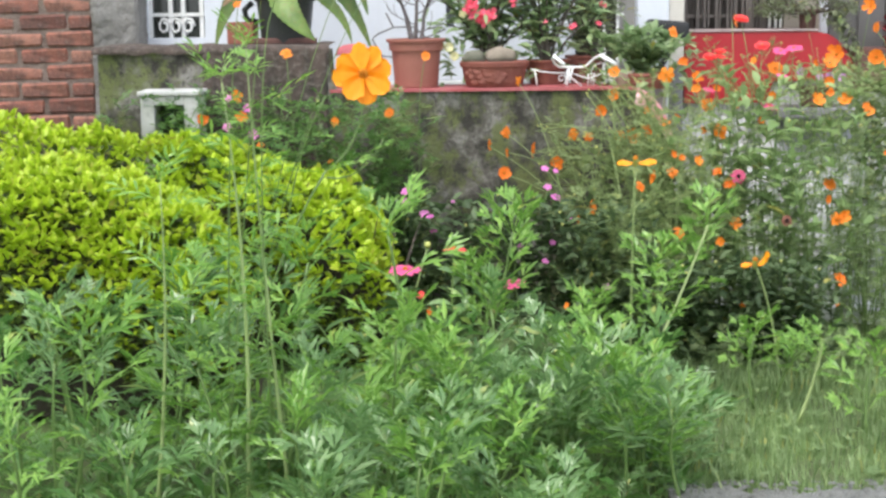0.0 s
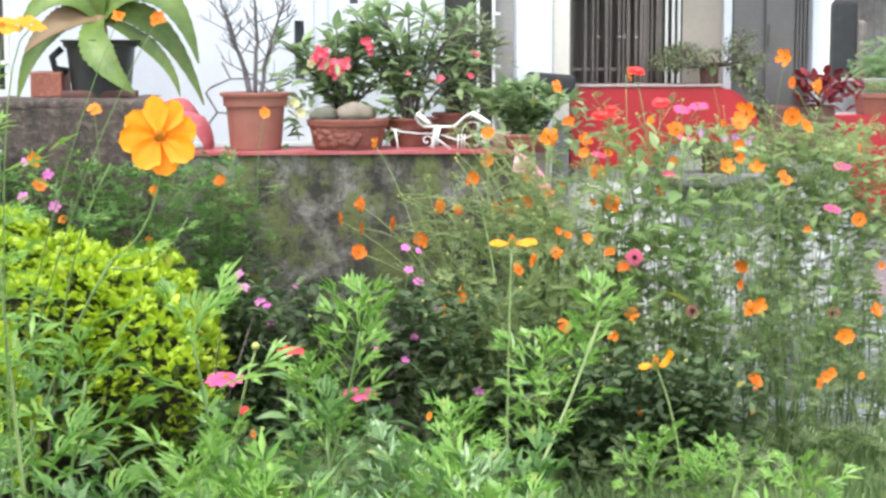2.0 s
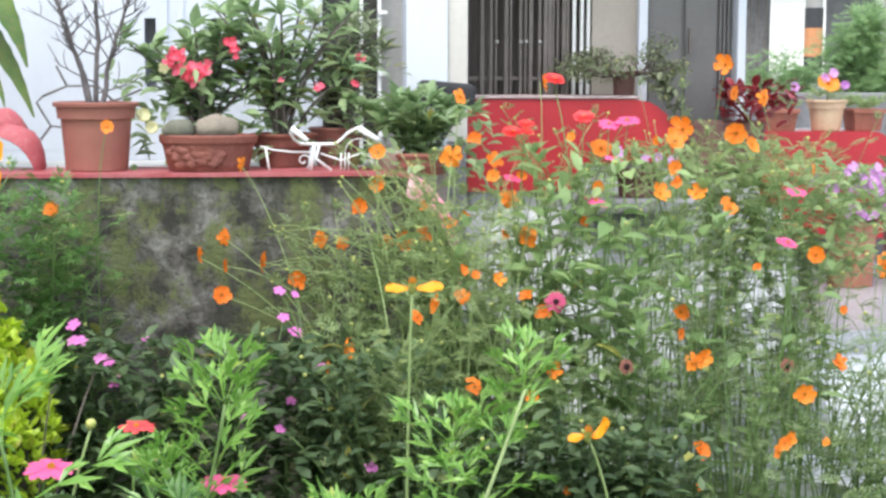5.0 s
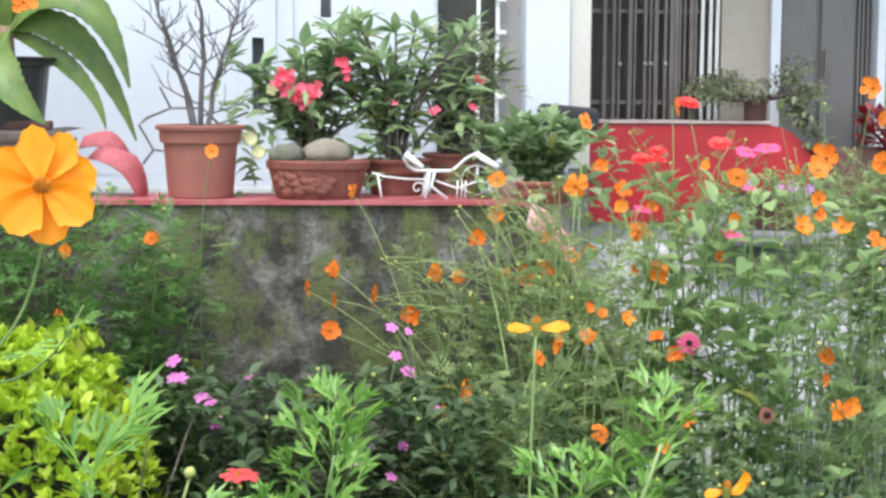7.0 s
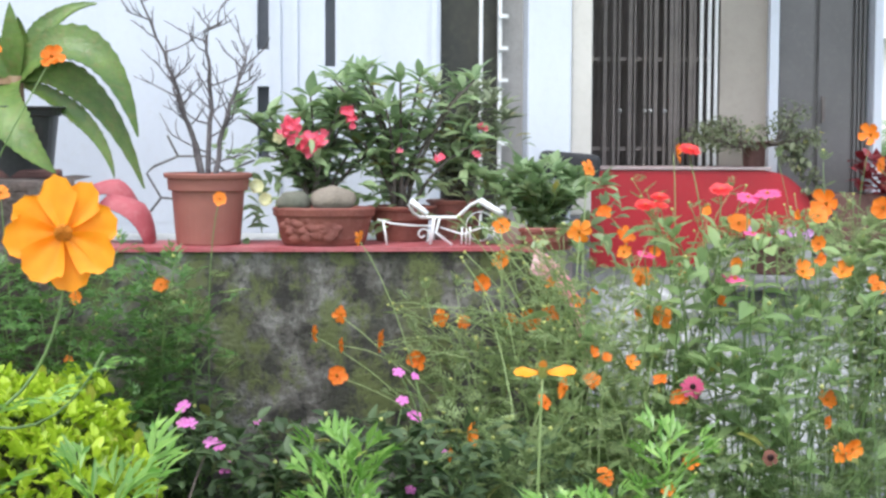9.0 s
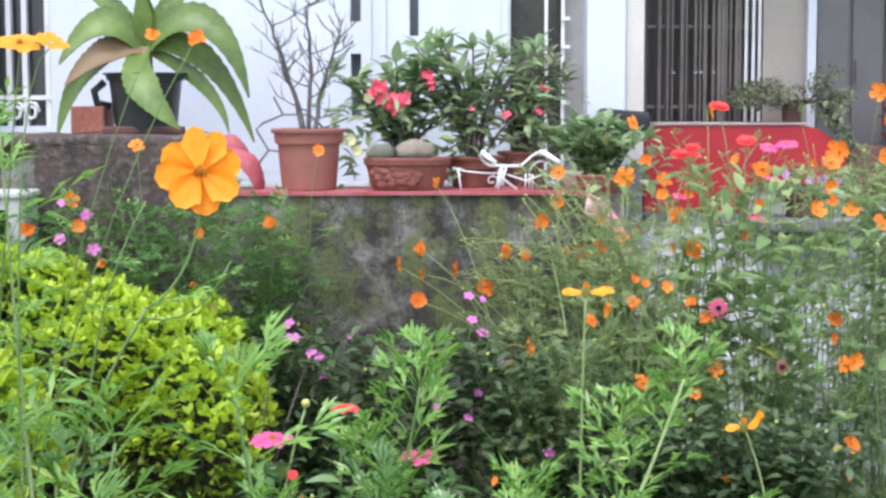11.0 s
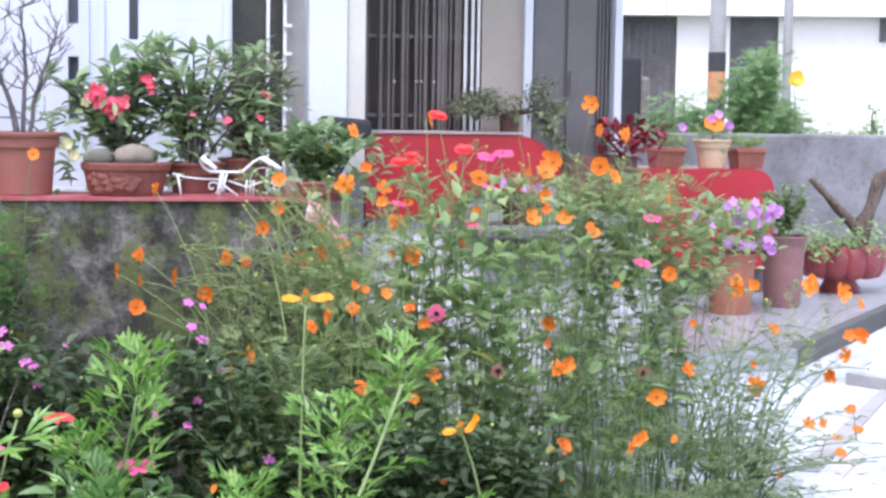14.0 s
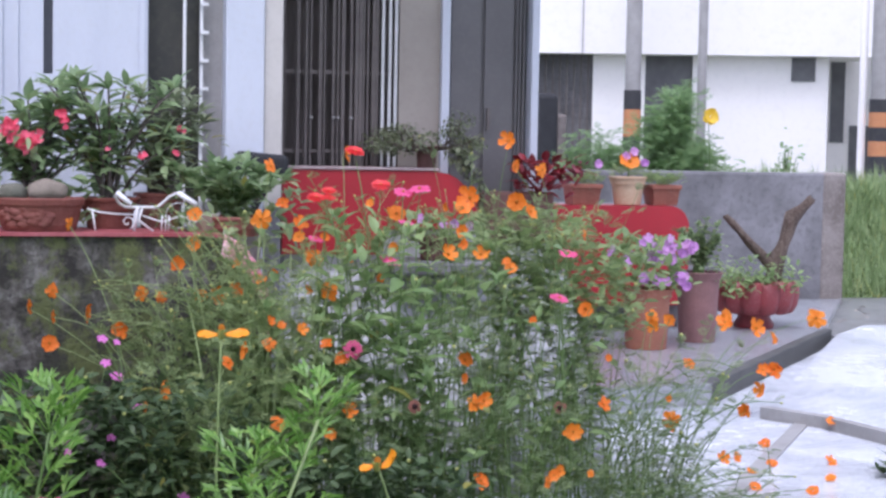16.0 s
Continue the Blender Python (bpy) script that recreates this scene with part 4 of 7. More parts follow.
def broad(w=0.23, droop=0.22, fold=0.1):
    """A pointed leaf, folded along its rib and curving down, in four steps."""
    v, f = [], []
    for i in range(5):
        t = i / 4
        h = w * (0.12 if i == 0 else math.sin(math.pi * min(t, 0.985) ** 0.8)) * (1.0 if i < 4 else 0.0)
        z = 0.12 * t - droop * t * t
        v += [(t, h, z + fold * h / w), (t, 0, z), (t, -h, z + fold * h / w)]
    for i in range(4):
        k = 3 * i
        f += [(k, k + 1, k + 4, k + 3), (k + 1, k + 2, k + 5, k + 4)]
    return v, f


BROAD, LANCE = broad(), broad(0.15, 0.3, 0.06)
OVAL, SLIM, ROUND = oval(0.24, 0.04, 0.14), oval(0.13, 0.03, 0.2), oval(0.36, 0.06, 0.08)
FINE = feather(4, 0.36, 0.035)
BLADE = ([(-0.5, 0, 0), (0.5, 0, 0), (0.25, 0.1, 0.6), (-0.3, 0.1, 0.55), (0, 0.32, 1)], [(0, 1, 2, 3), (3, 2, 4)])


def wide_petal(length, width, rise, inner, turn, r):
    """A broad petal along +x with a ragged three-toothed tip and fine lengthwise folds."""
    v, f, cols, seg = [], [], 12, 8
    for i in range(seg + 1):
        t = i / seg
        w = width * (0.2 + 0.8 * math.sin(min(t * 1.3, 1.0) * math.pi / 2)) * (1 - 0.16 * max(0, t - 0.75) / 0.25)
        for j in range(cols + 1):
            s = 2 * j / cols - 1
            tip = 1.0 - 0.3 * abs(s) ** 2.6 - 0.045 * abs(math.sin(1.5 * math.pi * s)) - 0.015 * r.random()
            x = inner + (length - inner) * t * (1 - (1 - tip) * t * t)
            z = rise * length * t * t - 0.12 * width * (1 - s * s) * (1 - 0.5 * t) + 0.012 * width * math.cos(7 * s) + 0.03 * width * t * math.sin(3 * s + turn)
            v.append((x, s * w * 0.5, z))
    for i in range(seg):
        for j in range(cols):
            a = i * (cols + 1) + j
            f.append((a, a + cols + 1, a + cols + 2, a + 1))
    c, s_ = math.cos(turn), math.sin(turn)
    return [(x * c - y * s_, x * s_ + y * c, z) for x, y, z in v], f


def petal_shape(length, width, rise=0.12, notch=0.06, inner=0.1, turn=0.0, seg=5):
    """One petal along +x, cupped, with a toothed tip."""
    v, f = [], []
    for i in range(seg + 1):
        t = i / seg
        w = width * (0.22 + 0.78 * math.sin(min(t * 1.25, 1.0) * math.pi / 2)) * (1.0 if t < 0.95 else 0.86)
        for j in range(5):
            s = (j - 2) / 2
            x = inner + (length - inner) * t
            if i == seg:
                x -= notch * length * (0.9 if j in (1, 3) else 0.0) + (0.14 * length if j in (0, 4) else 0)
            z = rise * length * t * t - 0.1 * width * (1 - s * s) + 0.05 * width * (1 if j % 2 else 0)
            v.append((x, s * w * 0.5, z))
    for i in range(seg):
        for j in range(4):
            a = i * 5 + j
            f.append((a, a + 5, a + 6, a + 1))
    c, s_ = math.cos(turn), math.sin(turn)
    return [(x * c - y * s_, x * s_ + y * c, z) for x, y, z in v], f


def ring(g, count, length, width, rise, start=0.0, z=0.0, inner=0.1, jitter=0.0, rr=None):
    for k in range(count):
        a = start + 2 * math.pi * k / count
        q = rr or rnd
        v, f = petal_shape(length * (1 + q.uniform(-jitter, jitter)), width, rise + q.uniform(-jitter, jitter), turn=a + q.uniform(-jitter, jitter) * 0.6, inner=inner)
        g.add([(x, y, zz + z) for x, y, zz in v], f)
    return g


def disc(r, h):
    g = Geo().lathe([(r, -0.1 * h), (r * 0.95, 0.3 * h), (r * 0.6, 0.8 * h), (0.001, h)], 12)
    bits = [Matrix.Translation((r * 0.8 * math.sqrt(k / 26) * math.cos(2.4 * k), r * 0.8 * math.sqrt(k / 26) * math.sin(2.4 * k), h * (1 - 0.5 * k / 26))) @ Matrix.Scale(r * 0.13, 4) for k in range(26)]
    return g.scatter([(-1, -1, 0), (1, -1, 0), (1, 1, 0), (-1, 1, 0), (0, 0, 3)], [(0, 1, 4), (1, 2, 4), (2, 3, 4), (3, 0, 4)], bits)


# flower heads of unit radius, several forms each
def heads(name, mat, forms):
    out = []
    for rings in forms:
        g = Geo()
        for args in rings:
            ring(g, *args)
        me = g.mesh(name, True)
        me.materials.append(mat)
        out.append(me)
    return out


COSMOS_FORMS = [
    [(7, 1.0, 0.7, 0.12, 0.0, 0.0, 0.08, 0.16)],
    [(6, 1.0, 0.78, 0.3, 0.2, 0.0, 0.08, 0.2), (3, 0.7, 0.5, 0.5, 0.6, 0.02, 0.08, 0.25)],
    [(7, 1.0, 0.66, -0.1, 0.1, 0.0, 0.08, 0.2)],
    [(8, 1.05, 0.6, 0.18, 0.1, 0.0, 0.08, 0.2)],
    [(5, 1.0, 0.8, 0.45, 0.4, 0.0, 0.08, 0.22)],
]
H_ORANGE = heads("orange_petals", P_ORANGE, COSMOS_FORMS)
H_AMBER = heads("amber_petals", P_YELLOW, [[(8, 1.0, 0.6, 0.04, 0.0, 0.0, 0.1, 0.1)]])
ZINNIA_FORMS = [[(13, 1.0, 0.36, 0.04, 0.0, 0.0, 0.1, 0.08), (11, 0.8, 0.32, 0.12, 0.2, 0.06, 0.1, 0.08), (8, 0.55, 0.3, 0.3, 0.1, 0.1, 0.05, 0.08)], [(12, 1.0, 0.4, -0.08, 0.0, 0.0, 0.1, 0.1)]]
H_RED, H_PINK, H_DARKPINK, H_DRY = heads("red_petals", P_RED, ZINNIA_FORMS), heads("pink_petals", P_PINK, ZINNIA_FORMS), heads("deep_pink_petals", P_DARKPINK, ZINNIA_FORMS[1:]), heads("withered_petals", P_DRY, ZINNIA_FORMS[1:])
VINCA_FORM = [[(5, 1.0, 0.78, 0.02, 0.0, 0.0, 0.06, 0.1)], [(5, 1.0, 0.95, 0.02, 0.0, 0.0, 0.06, 0.06), (5, 0.9, 0.9, 0.5, 0.4, 0.05, 0.1, 0.1)]]
H_MAGENTA, H_VIOLET, H_CREAM, H_CORAL = heads("magenta_petals", P_MAGENTA, VINCA_FORM), heads("violet_petals", P_VIOLET, VINCA_FORM), heads("cream_petals", P_CREAM, VINCA_FORM), heads("coral_petals", P_CORAL, [[(2, 1.0, 1.25, 0.3, 0.3, 0.0, 0.05, 0.25)], [(3, 1.0, 0.9, 0.4, 0.0, 0.0, 0.05, 0.3)], [(2, 1.1, 1.1, 0.5, 1.2, 0.0, 0.05, 0.3), (2, 0.7, 0.8, 0.9, 0.0, 0.05, 0.05, 0.3)]])
DISC, DISCDARK, DISCDRY = disc(0.15, 0.12).mesh("centre", True), disc(0.26, 0.18).mesh("centre", True), disc(0.4, 0.5).mesh("centre", True)
DISC.materials.append(M_DISC)
DISCDARK.materials.append(M_DARKDISC)
DISCDRY.materials.append(M_DARKDISC)
BUDMESH = Geo().lathe([(0.2, -0.9), (0.75, -0.45), (1.0, 0.1), (0.8, 0.7), (0.25, 1.1), (0.0, 1.15)], 10).mesh("bud", True)
BUDMESH.materials.append(M_BUD)


def flower(parent, at, way, size, forms, centre=DISC, name="flower", form=None, label=""):
    me = forms[rnd.randrange(len(forms)) if form is None else form]
    ob = part(name, me, None, parent, label, at=aim(Vector(at) - parent.location, way, size, uni(0, 6)))
    if centre is not None:
        part("centre", centre, None, ob)
    return ob


def frond_poses(pts, count, size, spread=1.0, start=0.15, droop=0.1):
    """Leaf poses along a stem."""
    out = []
    m = len(pts) - 1
    for k in range(count):
        t = start + (1 - start) * (k + uni(0, 0.8)) / count
        i = min(int(t * m), m - 1)
        p = Vector(pts[i]).lerp(Vector(pts[i + 1]), t * m - i)
        a = uni(0, 2 * math.pi)
        d = Vector((math.cos(a) * spread, math.sin(a) * spread, uni(-droop, 0.75)))
        out.append(along(p, d, size * uni(0.65, 1.15), uni(-0.5, 0.5)))
    return out


def flowering_plant(name, base, heads_, label, category, group, leaf, leaf_mat, leaf_size, leaves, extra=3, stem_r=0.004, stem_mat=None, spread=0.22, height=0.6, bushy=0, crown=0.75, clear=0.05):
    """A plant with a stalk to every flower, side shoots, and leaves along them. heads_: place, facing, radius, forms, centre, form."""
    p = thing(name, base, label, category, group)
    b = Vector(base)
    poses = []
    n_each = max(3, leaves // max(1, len(heads_) + extra))
    fork = Vector((uni(-0.03, 0.03), uni(-0.03, 0.03), height * 0.28))
    part("stem", Geo().tube(bez((0, 0, -0.02), (uni(-0.02, 0.02), 0, fork.z * 0.5), fork), stem_r * 1.7, stem_r * 1.3, 6), stem_mat or M_STEM, p, smooth=True)
    for at, way, size, forms, centre, form in heads_:
        e = Vector(at) - b
        back = e - Vector(way).normalized() * size * 0.35
        foot = fork * uni(0.45, 1.0) + Vector((uni(-0.08, 0.08), uni(-0.05, 0.05), 0))
        sway = uni(-0.5, 1.0)
        mid = Vector((foot.x + (e.x - foot.x) * (0.15 + 0.35 * uni(0, 1)) + uni(-0.06, 0.06), foot.y + (e.y - foot.y) * 0.45, foot.z + (e.z - foot.z) * (0.75 + 0.25 * sway)))
        pts = bez(foot, mid, back, 9)
        part("stalk", Geo().tube(pts, stem_r, stem_r * 0.42, 5), stem_mat or M_STEM, p, smooth=True)
        poses += frond_poses(pts[:7], n_each, leaf_size)
        flower(p, at, way, size, forms, centre, form=form)
    for k in range(extra):
        a, h = uni(0, 2 * math.pi), height * uni(0.45, 1.0)
        e = Vector((math.cos(a) * spread * uni(0.3, 1.0), math.sin(a) * spread * uni(0.3, 0.8), h))
        root = fork * uni(0.2, 0.7) + Vector((uni(-0.07, 0.07), uni(-0.05, 0.05), 0))
        pts = bez(root, Vector((e.x * uni(-0.1, 0.5), e.y * uni(0, 0.5), h * uni(0.55, 0.95))), e, 8)
        part("shoot", Geo().tube(pts, stem_r * 0.9, stem_r * 0.35, 5), stem_mat or M_STEM, p, smooth=True)
        poses += frond_poses(pts, n_each, leaf_size)
        poses += [along(e, Vector((uni(-1, 1), uni(-1, 1), uni(0.6, 2))), leaf_size * uni(0.4, 0.7), uni(-0.4, 0.4)) for _ in range(4)]
        if k % 2 == 0:
            part("bud", BUDMESH, None, p, at=aim(e + Vector((0, 0, 0.03)), (uni(-0.3, 0.3), uni(-0.3, 0.3), 1), 0.0055))
    for k in range(bushy):
        a, r = uni(0, 2 * math.pi), spread * math.sqrt(uni(0, 1))
        poses.append(along((math.cos(a) * r, math.sin(a) * r * 0.7, height * uni(clear, crown)), (uni(-1, 1), uni(-1, 1), uni(-0.2, 0.6)), leaf_size * uni(0.6, 1.1), uni(-0.6, 0.6)))
    tagged(part("leaves", Geo().scatter(*leaf, poses), leaf_mat, p, smooth=True), kind="stuff")
    return p


# ---- things on the wall ----
def pot_geo(r0, r1, h, rim=0.03, lip=0.008, n=36):
    return Geo().lathe([(0.0, 0.0), (r0 * 0.96, 0.0), (r0, 0.004), (r1 - 0.5 * rim * (r1 - r0) / h - 0.01, h - 1.35 * rim), (r1 - 0.003, h - 1.3 * rim), (r1, h - 0.4 * rim), (r1 + lip, h - 0.36 * rim), (r1 + lip + 0.002, h - 0.003), (r1 + lip - 0.002, h), (r1 - 0.004, h), (r1 - 0.012, h - 0.03), (0.0, h - 0.03)], n)


def pot(name, at, r0, r1, h, mat, label, rim=0.03):
    p = thing(name, at, label, "plant pot", "potted plants")
    part("pot", pot_geo(r0, r1, h, rim), mat, p, smooth=False)
    part("soil", Geo().lathe([(r1 - 0.013, h - 0.028), (r1 * 0.5, h - 0.016), (0.0, h - 0.012)], 24), M_SOIL, p, smooth=True)
    return p


def branch(g, at, way, length, r, depth, kink=0.35, tips=None):
    """A twig that forks."""
    p, d = Vector(at), Vector(way).normalized()
    pts = [p.copy()]
    for i in range(4):
        d = (d + Vector((uni(-kink, kink), uni(-kink, kink), uni(-0.12, kink))) * 0.5).normalized()
        p = p + d * length / 4
        pts.append(p.copy())
    g.tube(pts, r, r * 0.55, 5)
    if depth == 0:
        if tips is not None:
            tips.append((p.copy(), d.copy()))
        return
    for i in range(rnd.choice((2, 2, 3))):
        q = pts[rnd.choice((2, 3, 4))]
        w = (d + Vector((uni(-0.9, 0.9), uni(-0.9, 0.9), uni(-0.1, 0.5)))).normalized()
        branch(g, q, w, length * uni(0.55, 0.85), r * 0.6, depth - 1, kink, tips)


# terracotta pot with a bare shrub
TOPZ = 0.993
bare = pot("plant_pot", (-0.348, 5.34, TOPZ), 0.088, 0.112, 0.196, M_TERRA, "smooth terracotta pot with a bare twiggy shrub on the wall", 0.036)
BARE_STEMS = (
    ((-0.012, 0.0, 0.16), (-0.03, 0.01, 0.27), (-0.06, 0.0, 0.35), (-0.09, -0.02, 0.45), (-0.135, -0.02, 0.56), (-0.2, 0.0, 0.71)),
    ((0.0, 0.01, 0.16), (0.006, 0.0, 0.3), (0.012, 0.02, 0.4), (0.004, 0.01, 0.5), (-0.012, 0.0, 0.58), (0.04, 0.0, 0.61)),
    ((0.01, -0.01, 0.16), (0.035, 0.0, 0.28), (0.06, -0.02, 0.38), (0.085, -0.01, 0.46), (0.105, 0.0, 0.52)),
    ((-0.016, 0.01, 0.17), (-0.045, 0.03, 0.3), (-0.08, 0.02, 0.4), (-0.105, 0.04, 0.46)),
)
for limb in BARE_STEMS:
    tw = Geo()
    line = [Vector(p) for p in limb]
    fine = []
    for a, b in zip(line, line[1:]):
        fine += [a.lerp(b, q / 3) + Vector((uni(-0.006, 0.006), uni(-0.006, 0.006), 0)) for q in range(3)]
    fine.append(line[-1])
    tw.tube(fine, 0.0085, 0.0022, 6)
    for q in fine[4:]:
        for k in range(2):
            if rnd.random() < 0.72:
                branch(tw, q, (uni(-1.0, 1.0), uni(-0.7, 0.7), uni(0.1, 1.0)), uni(0.04, 0.1), 0.0026, 1, 0.5)
    part("branch", tw, M_TWIG, bare, "bare grey thorny branch", smooth=True)
for s_, z in ((-1, 0.25), (1, 0.22), (1, 0.29), (-1, 0.33)):
    tw = Geo()
    branch(tw, (0, 0, z), (s_, uni(-0.3, 0.3), uni(0.05, 0.3)), 0.11, 0.0028, 1, 0.5)
    part("branch", tw, M_TWIG, bare, "bare grey thorny branch", smooth=True)

# loose hexagon wire behind the pot
wire = thing("wire_netting", (-0.5, 5.6, 0.99), "torn grey hexagonal wire netting behind the pot", "wire netting")
HEX = [[(-0.02, 0.21), (0.05, 0.24), (0.14, 0.24), (0.19, 0.19)], [(0.05, 0.24), (0.02, 0.3)], [(0.14, 0.24), (0.13, 0.18), (0.09, 0.11), (0.0, 0.12), (-0.04, 0.19), (-0.02, 0.21)], [(0.09, 0.11), (0.1, 0.03), (0.15, -0.0)], [(0.0, 0.12), (-0.03, 0.08)], [(0.13, 0.18), (0.2, 0.2), (0.27, 0.23)], [(0.3, 0.24), (0.36, 0.23), (0.39, 0.18)], [(0.36, 0.23), (0.4, 0.27)]]
for hx in HEX:
    part("strand", Geo().tube([(x, 0.01 * math.sin(9 * x), z) for x, z in hx], 0.0038, n=5), M_WIRE, wire, smooth=True)

# oval planter with two stones
planter = thing("planter", (-0.031, 5.29, TOPZ), "oval terracotta planter with moulded garland, holding stones", "planter", "potted plants")
part("trough", Geo().lathe([(0.0, -0.002), (0.1, -0.002), (0.11, 0.004), (0.118, 0.02), (0.13, 0.074), (0.133, 0.08), (0.138, 0.082), (0.1405, 0.1), (0.136, 0.105), (0.134, 0.1), (0.128, 0.07), (0.0, 0.07)], 48, sy=0.6), M_PLANTER, planter, smooth=False)
part("soil", Geo().lathe([(0.129, 0.08), (0.07, 0.092), (0.0, 0.095)], 30, sy=0.6), M_SOIL, planter, smooth=True)
orn = Geo()
for k in range(12):
    a = -math.pi / 2 - 0.35 + (k - 5.5) * 0.1
    bx, by = 0.121 * math.cos(a), 0.121 * 0.6 * math.sin(a)
    z = 0.046 + 0.016 * math.sin(k * 2.3)
    for q, dx in ((0, 0.0), (1, 0.007), (2, -0.006)):
        orn.lathe([(0.0, -0.015), (0.009, -0.009), (0.0135, 0.0), (0.009, 0.009), (0.0, 0.015)], 9, (bx + dx, by, z + 0.009 * (q - 1)), uni(0.9, 1.8), 0.42)
part("moulding", orn, M_PLANTER, planter, "moulded flower garland", smooth=True)


def stone(at, size, mat, label, seed):
    bm = bmesh.new()
    bmesh.ops.create_icosphere(bm, subdivisions=3, radius=1)
    for v in bm.verts:
        d = 1 + 0.16 * noise.noise(v.co * 1.3 + Vector((seed, 0, 0))) + 0.05 * noise.noise(v.co * 3.5)
        v.co = Vector((v.co.x * size[0] * d, v.co.y * size[1] * d, v.co.z * size[2] * d))
    g = Geo()
    bm.verts.index_update()
    g.add([v.co[:] for v in bm.verts], [[v.index for v in f.verts] for f in bm.faces])
    bm.free()
    s = solid("stone", g, mat, label, "stone", "stones in the planter", smooth=True)
    s.location = at
    return s


stone((-0.008, 5.265, 1.118), (0.063, 0.046, 0.037), M_STONE, "speckled pale river stone in the planter", 1.0)
stone((-0.113, 5.27, 1.112), (0.047, 0.042, 0.03), M_STONED, "dark greenish river stone in the planter", 5.0)

# white ornamental bicycle
bike = thing("bicycle_ornament", (0.266, 5.26, TOPZ), "small white metal bicycle plant stand on the wall", "ornament")


def rod(name, pts, r=0.0055, mat=None):
    return part(name, Geo().tube(pts, r * 0.8, n=7), mat or M_WHITEBAR, bike, smooth=True)


def loop(cx, cz, r, y=0.0, n=22):
    return [(cx + r * math.cos(2 * math.pi * k / n), y, cz + r * math.sin(2 * math.pi * k / n)) for k in range(n + 1)]


rod("fork", [(0.003, 0, 0.078), (-0.002, 0, 0.04), (-0.008, 0, 0.003)], 0.0068)
rod("fork", [(0.018, 0, 0.076), (0.008, 0, 0.036), (0.052, 0, 0.002)], 0.0055)
rod("handlebar", [(-0.03, -0.03, 0.098), (-0.06, -0.025, 0.124), (-0.067, -0.02, 0.113), (-0.054, -0.01, 0.09), (-0.036, 0, 0.078), (0.015, 0, 0.077), (0.064, 0.0, 0.077), (0.08, 0, 0.09), (0.1, -0.01, 0.11), (0.125, -0.02, 0.124), (0.15, -0.03, 0.112)], 0.0062)
for a, b in (((-0.062, -0.025, 0.124), (-0.02, -0.045, 0.088)), ((0.128, -0.02, 0.124), (0.184, -0.045, 0.088))):
    part("grip", Geo().tube([a, b], 0.0086, n=8), M_WHITEBAR, bike, "white handlebar grip", smooth=True)
rod("basket_hoop", [(-0.152, 0, 0.072), (-0.115, 0, 0.061), (-0.06, 0, 0.055), (-0.005, 0, 0.054)], 0.0033)
rod("basket_leg", [(-0.136, 0, 0.066), (-0.13, 0, 0.03), (-0.126, 0, 0.002)], 0.0042)
sp = [(-0.028 + 0.023 * (1 - 0.07 * k) * math.cos(0.6 * k - 1.2), 0, 0.03 + 0.023 * (1 - 0.07 * k) * math.sin(0.6 * k - 1.2)) for k in range(13)]
rod("scroll", sp, 0.003)
sp = [(0.172 + 0.022 * (1 - 0.07 * k) * math.cos(2.6 - 0.6 * k), 0, 0.032 + 0.022 * (1 - 0.07 * k) * math.sin(2.6 - 0.6 * k)) for k in range(13)]
rod("scroll", sp, 0.003)
rod("frame_tube", [(0.02, 0.01, 0.05), (0.08, 0.01, 0.03), (0.14, 0.01, 0.05), (0.19, 0.01, 0.03)], 0.0036)
for x in (0.078, 0.09, 0.1):
    rod("spindle", [(x, 0, 0.003), (x + 0.002, 0, 0.052)], 0.0032)
part("wheel", Geo().tube(loop(0.135, 0.05, 0.04, 0.05), 0.0016, n=6), M_WHITEBAR, bike, smooth=True)

# shallow white bowl behind the bicycle
bowl = solid("bowl", Geo().lathe([(0.0, 0), (0.03, 0), (0.042, 0.05), (0.045, 0.055), (0.04, 0.055), (0.03, 0.012), (0, 0.01)], 20), M_RAFFIA, "small ribbed cream ceramic cup on the wall", "cup", smooth=True)
bowl.location = (0.49, 5.33, TOPZ)

# broad-leaved succulent in a black pot
agave = thing("succulent", (-0.893, 5.5, 1.17), "broad drooping green succulent in a black pot", "potted plant", "potted plants")
part("pot", pot_geo(0.1, 0.13, 0.2, 0.02), M_BLACKPOT, agave, "black plastic pot", smooth=False)
part("soil", Geo().lathe([(0.118, 0.172), (0.0, 0.18)], 20), M_SOIL, agave)
part("pot_handle", Geo().tube([(-0.115, 0, 0.09), (-0.16, 0, 0.1), (-0.17, 0, 0.14), (-0.135, 0, 0.17)], 0.013, n=8), M_BLACKPOT, agave, smooth=True)
part("stem", Geo().tube([(0, 0, 0.15), (0.0, 0, 0.22), (0.001, 0, 0.285)], 0.03, 0.022, 8), M_AGAVEDRY, agave, smooth=True)


